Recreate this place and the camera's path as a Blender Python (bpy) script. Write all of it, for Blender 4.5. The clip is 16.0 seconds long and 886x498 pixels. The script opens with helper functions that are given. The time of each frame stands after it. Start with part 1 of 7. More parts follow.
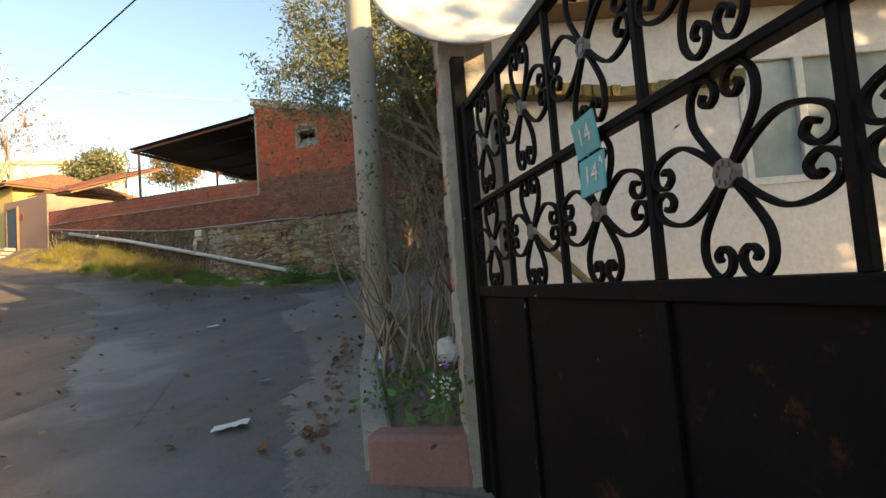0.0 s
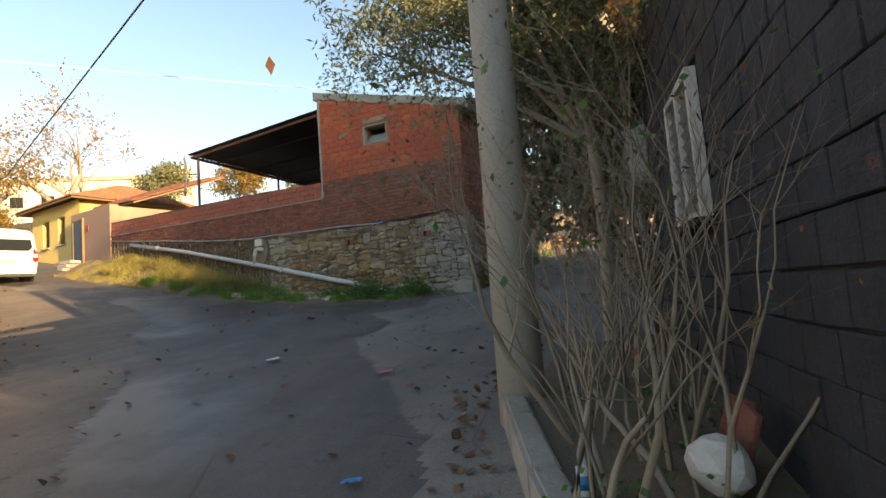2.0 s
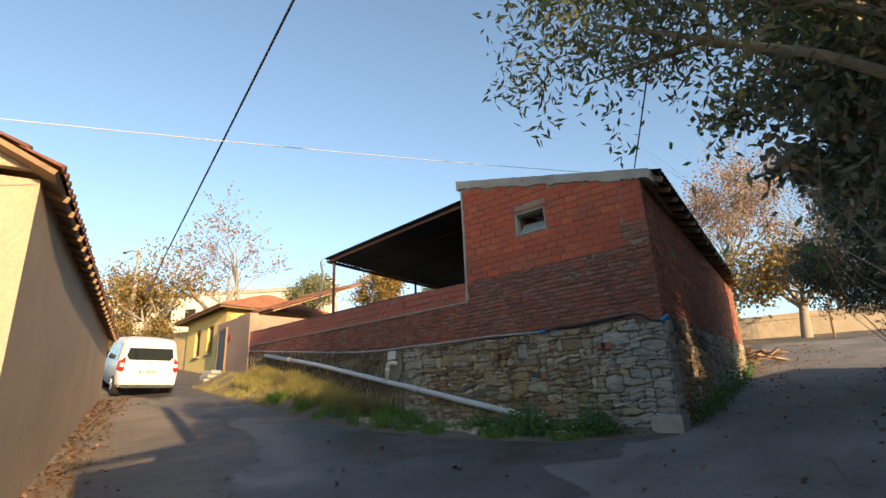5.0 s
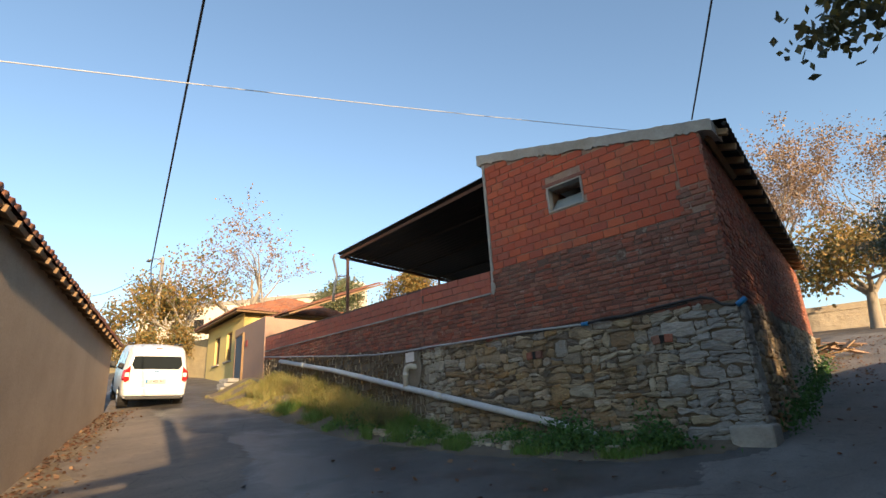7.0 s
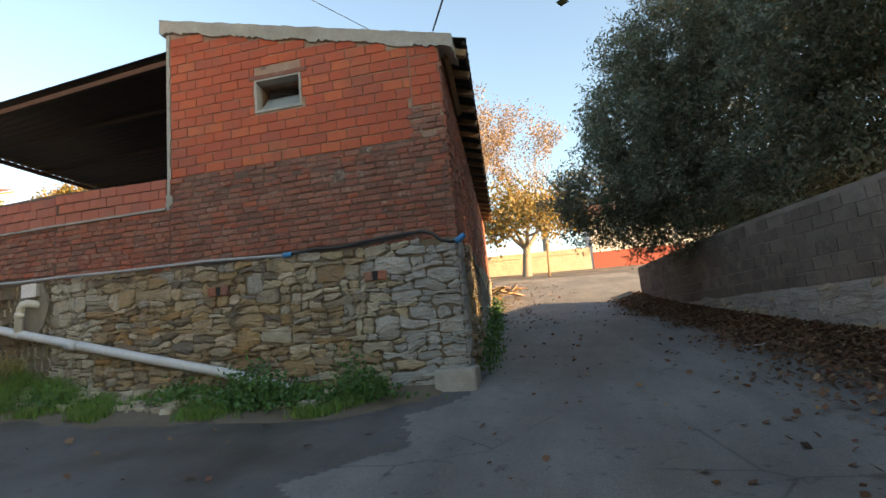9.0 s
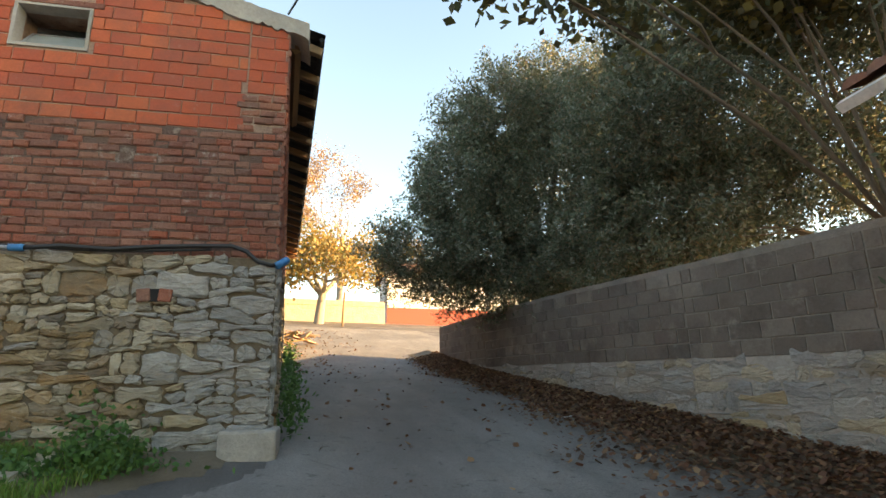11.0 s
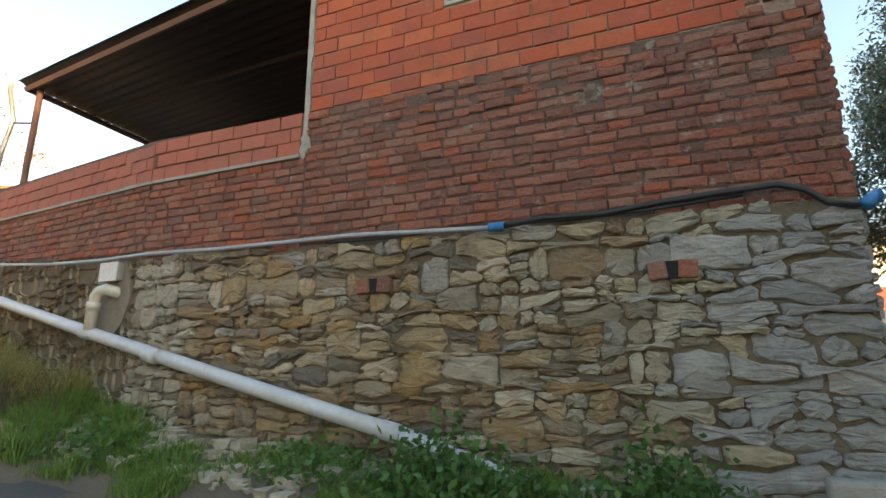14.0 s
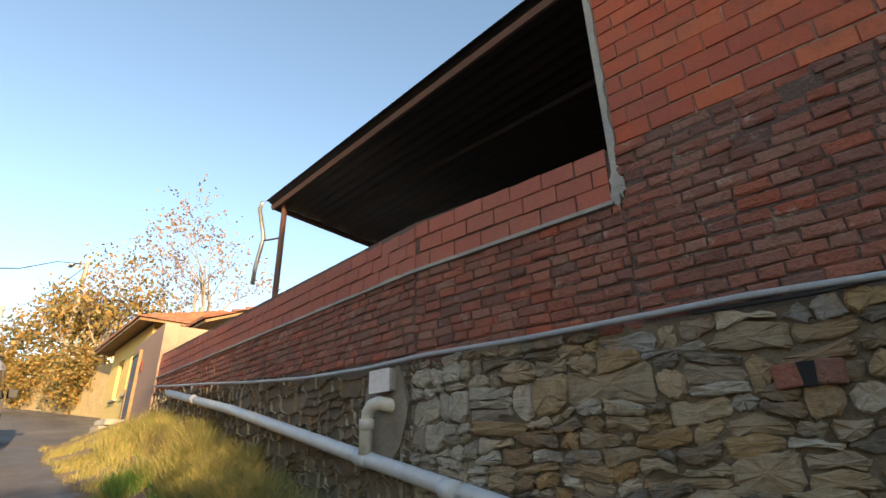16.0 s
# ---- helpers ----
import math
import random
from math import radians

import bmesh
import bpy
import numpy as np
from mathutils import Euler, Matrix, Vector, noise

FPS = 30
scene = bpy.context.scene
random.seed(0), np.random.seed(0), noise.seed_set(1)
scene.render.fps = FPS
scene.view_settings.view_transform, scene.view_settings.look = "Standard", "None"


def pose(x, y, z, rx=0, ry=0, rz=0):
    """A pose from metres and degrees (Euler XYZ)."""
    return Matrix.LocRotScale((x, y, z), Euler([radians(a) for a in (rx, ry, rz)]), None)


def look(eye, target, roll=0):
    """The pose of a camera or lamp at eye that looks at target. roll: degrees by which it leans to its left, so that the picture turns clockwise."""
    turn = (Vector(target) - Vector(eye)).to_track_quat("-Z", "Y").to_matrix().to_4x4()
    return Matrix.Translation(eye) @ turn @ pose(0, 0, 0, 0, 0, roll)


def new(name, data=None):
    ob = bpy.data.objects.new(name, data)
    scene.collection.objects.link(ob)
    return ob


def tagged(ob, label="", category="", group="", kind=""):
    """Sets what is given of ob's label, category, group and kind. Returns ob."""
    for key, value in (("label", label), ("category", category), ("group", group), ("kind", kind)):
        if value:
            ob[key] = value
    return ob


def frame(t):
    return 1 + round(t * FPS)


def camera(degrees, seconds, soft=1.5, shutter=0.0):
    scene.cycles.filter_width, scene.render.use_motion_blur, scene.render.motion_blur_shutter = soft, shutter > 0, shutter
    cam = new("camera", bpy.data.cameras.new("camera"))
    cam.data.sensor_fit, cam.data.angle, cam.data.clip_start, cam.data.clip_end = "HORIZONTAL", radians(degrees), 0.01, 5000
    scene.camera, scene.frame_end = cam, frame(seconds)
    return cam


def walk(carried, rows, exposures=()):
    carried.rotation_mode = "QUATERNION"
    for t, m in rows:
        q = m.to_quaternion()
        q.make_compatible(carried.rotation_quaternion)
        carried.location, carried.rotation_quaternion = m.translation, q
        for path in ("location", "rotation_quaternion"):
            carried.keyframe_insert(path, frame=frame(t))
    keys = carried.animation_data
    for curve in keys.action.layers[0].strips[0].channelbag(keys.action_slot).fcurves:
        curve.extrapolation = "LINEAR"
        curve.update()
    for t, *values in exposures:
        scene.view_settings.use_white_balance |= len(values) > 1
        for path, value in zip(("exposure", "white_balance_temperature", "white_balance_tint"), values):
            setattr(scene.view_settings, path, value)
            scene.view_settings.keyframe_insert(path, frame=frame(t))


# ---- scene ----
# the clip's camera brightens and warms its picture on the way: seconds, stops, kelvin, tint
EXPOSURES = [(0.0, 1.5, 8000, 10), (2.5, 1.5, 7800, 10), (4.0, 1.25, 7300, 10), (6.5, 1.05, 6600, 10), (7.5, 1.1, 6700, 10), (9.0, 1.85, 7900, 10),
             (10.0, 2.35, 8500, 10), (12.5, 2.4, 9200, 10), (13.5, 2.4, 8700, 10), (14.5, 2.0, 7900, 10), (16.0, 1.45, 7200, 10)]
# seconds, x, y, z, tilt, roll, heading
cam = camera(80.0, 16.0)
ROWS = [
    (0.0, -0.187, 0.074, 1.472, 93.73, 4.45, 19.23),
    (0.5, -0.499, 0.528, 1.542, 93.23, 4.27, 19.69),
    (1.0, -0.902, 0.923, 1.610, 93.30, 3.78, 20.47),
    (1.5, -1.237, 1.401, 1.633, 94.00, 4.28, 23.14),
    (2.0, -1.688, 1.772, 1.692, 95.16, 4.47, 25.19),
    (2.5, -2.069, 2.107, 1.750, 96.28, 4.67, 25.49),
    (3.0, -2.391, 2.494, 1.781, 97.18, 4.62, 25.87),
    (3.5, -2.790, 2.797, 1.921, 99.96, 3.48, 30.15),
    (4.0, -3.104, 3.151, 2.022, 105.08, 1.68, 34.55),
    (6.5, -4.294, 4.927, 2.218, 108.68, 3.37, 42.41),
    (7.0, -4.524, 5.298, 2.259, 108.33, 3.23, 43.03),
    (7.5, -4.779, 5.640, 2.307, 106.74, 3.07, 41.02),
    (8.0, -5.043, 6.055, 2.363, 103.30, 5.18, 28.39),
    (8.5, -5.212, 6.495, 2.365, 100.39, 6.16, 18.70),
    (9.0, -5.316, 6.809, 2.412, 99.44, 5.36, 11.58),
    (9.5, -5.484, 6.989, 2.450, 99.19, 3.98, 2.72),
    (10.0, -5.580, 7.246, 2.465, 99.99, 2.65, -6.71),
    (12.5, -6.551, 8.897, 2.477, 107.00, 0.87, -13.58),
    (13.0, -6.897, 9.235, 2.522, 105.52, 0.33, 1.53),
    (13.5, -7.322, 9.427, 2.577, 103.50, 0.44, 11.12),
    (14.0, -7.625, 9.531, 2.598, 103.38, 0.31, 21.51),
    (14.5, -8.003, 9.740, 2.642, 104.34, 0.87, 30.54),
    (15.0, -8.521, 9.817, 2.734, 107.04, -0.55, 34.77),
    (15.5, -8.980, 9.986, 2.764, 110.14, -0.45, 38.11),
    (16.0, -9.359, 10.098, 2.864, 113.51, 1.11, 41.02),
]
walk(cam, [(t, pose(x, y, z, rx, ry, rz)) for t, x, y, z, rx, ry, rz in ROWS], EXPOSURES)

# ---- world, sun ----
SUN_AZ, SUN_EL = radians(108), radians(12)   # clockwise from +y, above the horizon
world = bpy.data.worlds.new("sky")
scene.world = world
world.use_nodes = True
wn = world.node_tree
sky = wn.nodes.new("ShaderNodeTexSky")
sky.sky_type, sky.sun_disc = "NISHITA", False
sky.sun_elevation, sky.sun_rotation = SUN_EL, SUN_AZ
sky.altitude, sky.air_density, sky.dust_density, sky.ozone_density = 100, 1.0, 0.6, 1.5
wn.links.new(sky.outputs[0], wn.nodes["Background"].inputs[0])
wn.nodes["Background"].inputs[1].default_value = 0.15
sun = new("sun", bpy.data.lights.new("sun", "SUN"))
sun.data.energy, sun.data.angle, sun.data.color = 5.0, radians(0.6), (1.0, 0.72, 0.42)
sunway = Vector((math.sin(SUN_AZ) * math.cos(SUN_EL), math.cos(SUN_AZ) * math.cos(SUN_EL), math.sin(SUN_EL)))
sun.matrix_world = look(sunway * 60, (0, 0, 0))


# ---- materials ----
def material(name, build):
    m = bpy.data.materials.new(name)
    m.use_nodes = True
    build(m.node_tree, m.node_tree.nodes["Principled BSDF"])
    return m


def node(t, kind, **inputs):
    n = t.nodes.new(kind)
    for key, value in inputs.items():
        n.inputs[key.replace("_", " ")].default_value = value
    return n


def coords(t, scale=(1, 1, 1)):
    c = t.nodes.new("ShaderNodeTexCoord")
    mp = node(t, "ShaderNodeMapping", Scale=scale)
    t.links.new(c.outputs["Object"], mp.inputs["Vector"])
    return mp.outputs[0]


def world_coords(t, scale=(1, 1, 1)):
    c = t.nodes.new("ShaderNodeNewGeometry")
    mp = node(t, "ShaderNodeMapping", Scale=scale)
    t.links.new(c.outputs["Position"], mp.inputs["Vector"])
    return mp.outputs[0]


def noise_node(t, where, scale, detail=6.0, rough=0.6):
    n = node(t, "ShaderNodeTexNoise", Scale=scale, Detail=detail, Roughness=rough)
    t.links.new(where, n.inputs["Vector"])
    return n.outputs["Fac"]


def ramp(t, fac, stops):
    r = t.nodes.new("ShaderNodeValToRGB")
    els = r.color_ramp.elements
    while len(els) < len(stops):
        els.new(0.5)
    for e, (p, c) in zip(els, stops):
        e.position = p
        e.color = (*c, 1) if len(c) == 3 else (c[0], c[0], c[0], 1)
    t.links.new(fac, r.inputs[0])
    return r.outputs[0]


def mix(t, fac, a, b, kind="MIX"):
    n = t.nodes.new("ShaderNodeMix")
    n.data_type, n.blend_type = "RGBA", kind
    for sock, v in ((n.inputs[0], fac), (n.inputs[6], a), (n.inputs[7], b)):
        if isinstance(v, (int, float)):
            sock.default_value = v
        elif isinstance(v, tuple):
            sock.default_value = (*v, 1)
        else:
            t.links.new(v, sock)
    return n.outputs[2]


def bump(t, p, height, strength=0.3, distance=0.02):
    b = node(t, "ShaderNodeBump", Strength=strength, Distance=distance)
    t.links.new(height, b.inputs["Height"])
    t.links.new(b.outputs[0], p.inputs["Normal"])


def worn(name, base, dirt, grain=40.0, stain=1.5, amount=0.5, rough=0.85, relief=0.3, depth=0.01, metal=0.0, varied=0.0, island=0.0, tints=(), squash=(1, 1, 1), smear=None, layers=0.0):
    """A matt surface: base colour, stained by dirt at a large and a fine scale; varied per object or per island."""
    def build(t, p):
        w = world_coords(t, squash)
        big = noise_node(t, w, stain, 8, 0.65)
        fine = noise_node(t, w, grain, 4, 0.7)
        col = mix(t, ramp(t, big, [(0.4, (0.0,)), (0.75, (1.0,))]), base, dirt)
        if tints:
            src = t.nodes.new("ShaderNodeNewGeometry").outputs["Random Per Island"] if island else t.nodes.new("ShaderNodeObjectInfo").outputs["Random"]
            stops = [((i + 0.5) / len(tints), c) for i, c in enumerate(tints)]
            pick = ramp(t, src, stops)
            col = mix(t, ramp(t, big, [(0.45, (0.0,)), (0.8, (amount,))]), pick, dirt)
        else:
            col = mix(t, amount, base, col)
        for c, scale, lo, hi, much in smear or ():
            col = mix(t, ramp(t, noise_node(t, w, scale, 7, 0.72), [(lo, (0.0,)), (hi, (much,))]), col, c)
        col = mix(t, 0.35, col, ramp(t, fine, [(0.25, (0.25,)), (0.75, (1.0,))]), "MULTIPLY")
        if layers:      # split faces: thin bedding lines and pits across each piece
            bed = noise_node(t, world_coords(t, (4, 4, 22)), 1.6, 7, 0.7)
            col = mix(t, layers, col, ramp(t, bed, [(0.3, (0.3,)), (0.48, (0.85,)), (0.7, (1.25,))]), "MULTIPLY")
            fine = mix(t, 0.6, fine, bed)
        t.links.new(col, p.inputs["Base Color"])
        p.inputs["Roughness"].default_value, p.inputs["Metallic"].default_value = rough, metal
        bump(t, p, fine, relief, depth)
    return material(name, build)


BRICK = worn("hollow_brick", (0.42, 0.1, 0.05), (0.27, 0.1, 0.07), 45, 2.2, 0.75, 0.9, 0.5, 0.012,
             tints=((0.44, 0.085, 0.04), (0.49, 0.10, 0.045), (0.55, 0.14, 0.06), (0.45, 0.085, 0.042), (0.38, 0.09, 0.055), (0.5, 0.1, 0.042), (0.42, 0.095, 0.055), (0.46, 0.09, 0.042)),
             smear=(((0.2, 0.07, 0.05), 1.7, 0.55, 0.72, 0.6), ((0.42, 0.3, 0.24), 9.0, 0.62, 0.74, 0.45)))
SMEARS = (((0.15, 0.075, 0.055), 1.3, 0.54, 0.74, 0.5), ((0.5, 0.42, 0.36), 5.5, 0.6, 0.72, 0.7))
OLDBRICK = worn("old_brick", (0.3, 0.1, 0.06), (0.3, 0.17, 0.12), 32, 2.2, 0.7, 0.95, 0.9, 0.03, smear=SMEARS,
                tints=((0.34, 0.105, 0.065), (0.28, 0.1, 0.07), (0.22, 0.095, 0.07), (0.38, 0.135, 0.085), (0.3, 0.12, 0.085), (0.18, 0.085, 0.065), (0.42, 0.105, 0.055), (0.32, 0.15, 0.105)))
OLDMORTAR = worn("old_mortar", (0.17, 0.105, 0.08), (0.09, 0.055, 0.045), 45, 3.0, 0.8, 0.97, 0.9, 0.03, smear=(((0.48, 0.4, 0.33), 3.2, 0.57, 0.68, 0.75),))
PINKBRICK = worn("muted_hollow_brick", (0.4, 0.12, 0.08), (0.3, 0.13, 0.1), 45, 2.2, 0.6, 0.92, 0.5, 0.012, smear=(((0.25, 0.13, 0.1), 1.4, 0.52, 0.7, 0.6),),
                  tints=((0.41, 0.125, 0.08), (0.45, 0.135, 0.085), (0.37, 0.11, 0.075), (0.43, 0.12, 0.075)))
MORTAR = worn("mortar", (0.42, 0.28, 0.21), (0.28, 0.16, 0.12), 45, 3.0, 0.8, 0.95, 0.8, 0.03, smear=(((0.5, 0.42, 0.35), 4.0, 0.55, 0.68, 0.7), ((0.12, 0.06, 0.05), 5.0, 0.56, 0.66, 0.75)))
EARTH_MORTAR = worn("earth_mortar", (0.2, 0.155, 0.105), (0.085, 0.064, 0.045), 18, 2.0, 0.7, 0.98, 0.8, 0.03)
STONE = worn("rubble_stone", (0.4, 0.36, 0.3), (0.19, 0.155, 0.11), 24, 4.0, 0.6, 0.94, 0.9, 0.04, layers=0.4, smear=(((0.38, 0.2, 0.07), 1.3, 0.5, 0.66, 0.6), ((0.1, 0.075, 0.05), 2.3, 0.54, 0.68, 0.7), ((0.6, 0.54, 0.44), 9.0, 0.6, 0.72, 0.45)),
             tints=((0.46, 0.36, 0.23), (0.34, 0.26, 0.17), (0.44, 0.3, 0.15), (0.25, 0.24, 0.23), (0.62, 0.54, 0.42), (0.42, 0.24, 0.09), (0.22, 0.17, 0.125), (0.5, 0.41, 0.29), (0.36, 0.24, 0.12), (0.17, 0.15, 0.13), (0.4, 0.32, 0.22)))
BEIGESTONE = worn("beige_stone", (0.46, 0.41, 0.33), (0.26, 0.21, 0.15), 24, 4.0, 0.6, 0.94, 0.9, 0.04, layers=0.4, smear=(((0.4, 0.29, 0.14), 1.6, 0.54, 0.68, 0.5),),
                  tints=((0.5, 0.43, 0.32), (0.4, 0.36, 0.29), (0.55, 0.48, 0.37), (0.46, 0.36, 0.22), (0.34, 0.32, 0.29), (0.28, 0.24, 0.18), (0.52, 0.45, 0.34)))
PALESTONE = worn("pale_small_stone", (0.58, 0.53, 0.45), (0.32, 0.27, 0.2), 24, 4.0, 0.6, 0.94, 0.9, 0.04, layers=0.35,
                 tints=((0.5, 0.45, 0.36), (0.43, 0.38, 0.3), (0.58, 0.53, 0.44), (0.32, 0.27, 0.21), (0.47, 0.39, 0.28), (0.28, 0.24, 0.19)))
GREYSTONE = worn("grey_quoin_stone", (0.4, 0.39, 0.36), (0.25, 0.235, 0.21), 24, 3.5, 0.6, 0.92, 1.0, 0.05, layers=0.4,
                 tints=((0.40, 0.385, 0.355), (0.48, 0.46, 0.43), (0.35, 0.345, 0.33), (0.5, 0.47, 0.42)))
CONCRETE = worn("concrete", (0.42, 0.39, 0.35), (0.22, 0.2, 0.17), 22, 1.5, 0.8, 0.9, 0.7, 0.02)
POLE = worn("pole_concrete", (0.40, 0.38, 0.35), (0.30, 0.27, 0.24), 50, 1.0, 0.6, 0.85, 0.3, 0.006)


def lane_surface(name, light, dark, sand, wet=0.5, crack=0.6):
    """Worn asphalt: broad stains, sandy dust, fine aggregate, cracks, and damp patches that shine a little."""
    def build(t, p):
        w = world_coords(t)
        broad = noise_node(t, w, 0.35, 6, 0.6)
        mid = noise_node(t, w, 2.3, 7, 0.7)
        fine = noise_node(t, w, 55, 5, 0.75)
        col = mix(t, ramp(t, broad, [(0.38, (0.0,)), (0.62, (1.0,))]), light, dark)
        col = mix(t, ramp(t, mid, [(0.52, (0.0,)), (0.75, (0.75,))]), col, sand)
        vor = node(t, "ShaderNodeTexVoronoi", Scale=0.7)
        vor.feature = "DISTANCE_TO_EDGE"
        warp = mix(t, 0.12, w, node(t, "ShaderNodeTexNoise", Scale=2.5, Detail=5.0).outputs["Color"])
        t.links.new(warp, vor.inputs["Vector"])
        line = ramp(t, vor.outputs["Distance"], [(0.0, (1.0,)), (0.012, (0.0,))])
        gate_ = ramp(t, noise_node(t, w, 0.9, 3, 0.5), [(0.5, (0.0,)), (0.6, (crack,))])
        col = mix(t, mix(t, 1.0, line, gate_, "MULTIPLY"), col, (0.03, 0.028, 0.026))
        col = mix(t, ramp(t, noise_node(t, w, 7.0, 4, 0.65), [(0.6, (0.0,)), (0.68, (0.55,))]), col, (0.05, 0.043, 0.038))
        col = mix(t, 0.5, col, ramp(t, noise_node(t, world_coords(t, (1.4, 0.28, 1)), 1.3, 6, 0.65), [(0.32, (0.55,)), (0.68, (1.2,))]), "MULTIPLY")
        col = mix(t, 0.6, col, ramp(t, fine, [(0.3, (0.35,)), (0.7, (1.3,))]), "MULTIPLY")
        t.links.new(col, p.inputs["Base Color"])
        t.links.new(ramp(t, broad, [(0.4, (0.85,)), (0.6, (0.85 - wet,))]), p.inputs["Roughness"])
        bump(t, p, mix(t, 0.5, fine, mid), 0.6, 0.02)
    return material(name, build)


ASPHALT = lane_surface("asphalt", (0.135, 0.125, 0.118), (0.085, 0.079, 0.076), (0.15, 0.132, 0.118), 0.5)
SANDY = lane_surface("sandy_asphalt", (0.24, 0.20, 0.165), (0.16, 0.135, 0.115), (0.27, 0.22, 0.17), 0.1, 0.3)
PALE_ASPHALT = lane_surface("pale_asphalt", (0.255, 0.237, 0.22), (0.165, 0.152, 0.14), (0.225, 0.195, 0.165), 0.1, 0.5)
DIRT = worn("dirt", (0.21, 0.165, 0.115), (0.13, 0.105, 0.08), 40, 1.4, 0.8, 0.98, 0.8, 0.03)
BARNWALL = worn("mud_plaster", (0.46, 0.36, 0.26), (0.33, 0.25, 0.18), 30, 0.8, 0.7, 0.95, 0.4, 0.02)
YELLOW = worn("yellow_plaster", (0.74, 0.56, 0.2), (0.6, 0.45, 0.2), 30, 1.0, 0.7, 0.95, 0.3, 0.01)
PINKWALL = worn("pink_plaster", (0.42, 0.27, 0.2), (0.33, 0.22, 0.17), 30, 0.8, 0.7, 0.95, 0.4, 0.02)
TILE = worn("roof_tile", (0.3, 0.12, 0.07), (0.16, 0.08, 0.05), 30, 1.5, 0.7, 0.9, 0.4, 0.01,
            tints=((0.30, 0.11, 0.06), (0.36, 0.15, 0.08), (0.22, 0.09, 0.06), (0.27, 0.13, 0.09)), island=1)
WHITEWALL = worn("white_plaster", (0.75, 0.71, 0.68), (0.62, 0.56, 0.52), 25, 0.9, 0.5, 0.9, 0.2, 0.008)
DARKWALL = worn("dark_painted_brick", (0.036, 0.039, 0.05), (0.07, 0.06, 0.06), 30, 3.2, 0.85, 0.7, 0.9, 0.03, layers=0.4, smear=(((0.045, 0.055, 0.085), 1.6, 0.5, 0.62, 0.85), ((0.3, 0.1, 0.06), 3.1, 0.63, 0.7, 0.8), ((0.2, 0.17, 0.155), 7.0, 0.64, 0.74, 0.5)))
BLACKMETAL = worn("black_painted_iron", (0.006, 0.006, 0.0075), (0.013, 0.010, 0.009), 60, 4.0, 0.5, 0.6, 0.2, 0.004, smear=(((0.35, 0.35, 0.33), 16.0, 0.67, 0.69, 0.7), ((0.08, 0.028, 0.014), 6.0, 0.61, 0.68, 0.6)))
BLACKMETAL.node_tree.nodes["Principled BSDF"].inputs["Specular IOR Level"].default_value = 0.06
RUSTMETAL = worn("rusty_steel", (0.16, 0.075, 0.05), (0.09, 0.05, 0.04), 50, 3.0, 0.7, 0.7, 0.3, 0.005)
GALV = worn("galvanised_steel", (0.45, 0.46, 0.47), (0.3, 0.3, 0.3), 30, 3.0, 0.5, 0.45, 0.1, 0.003, metal=0.6)
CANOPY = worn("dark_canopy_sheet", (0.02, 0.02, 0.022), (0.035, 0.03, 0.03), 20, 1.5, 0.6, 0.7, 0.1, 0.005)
TIMBER = worn("weathered_timber", (0.3, 0.19, 0.1), (0.16, 0.1, 0.06), 30, 2.0, 0.6, 0.85, 0.3, 0.008, squash=(1, 1, 6))
PVC = worn("grey_pvc", (0.62, 0.64, 0.66), (0.45, 0.45, 0.44), 20, 2.5, 0.6, 0.4, 0.05, 0.002)
CINDER = worn("concrete_block", (0.32, 0.29, 0.26), (0.11, 0.09, 0.075), 30, 1.1, 0.9, 0.95, 0.7, 0.015,
              tints=((0.17, 0.14, 0.118), (0.2, 0.165, 0.138), (0.145, 0.12, 0.1), (0.225, 0.19, 0.16)), smear=(((0.36, 0.32, 0.28), 2.4, 0.56, 0.72, 0.7), ((0.075, 0.06, 0.05), 1.5, 0.5, 0.68, 0.75)))
BARK = worn("bark", (0.2, 0.16, 0.12), (0.1, 0.08, 0.06), 30, 3.0, 0.7, 0.95, 0.8, 0.02, squash=(1, 1, 0.3))
PALEBARK = worn("pale_bark", (0.36, 0.31, 0.25), (0.22, 0.18, 0.14), 30, 3.0, 0.7, 0.95, 0.5, 0.01, squash=(1, 1, 0.3))
CABLE = worn("black_cable", (0.02, 0.02, 0.022), (0.03, 0.03, 0.03), 30, 3.0, 0.5, 0.5, 0.1, 0.002)
GREYCABLE = worn("grey_hose", (0.4, 0.41, 0.43), (0.28, 0.28, 0.29), 30, 3.0, 0.5, 0.5, 0.1, 0.002)
WHITEWIRE = worn("white_wire", (0.5, 0.5, 0.5), (0.42, 0.42, 0.42), 30, 3.0, 0.5, 0.5, 0.1, 0.002)
REDPAINT = worn("red_paint", (0.36, 0.07, 0.05), (0.25, 0.07, 0.05), 30, 2.0, 0.5, 0.8, 0.2, 0.005)
FARGREY = worn("pale_building", (0.72, 0.66, 0.55), (0.6, 0.54, 0.45), 10, 0.3, 0.5, 0.9, 0.1, 0.01)
DARKVOID = worn("dark_interior", (0.015, 0.014, 0.014), (0.02, 0.02, 0.02), 10, 1.0, 0.3, 0.9, 0.1, 0.01)


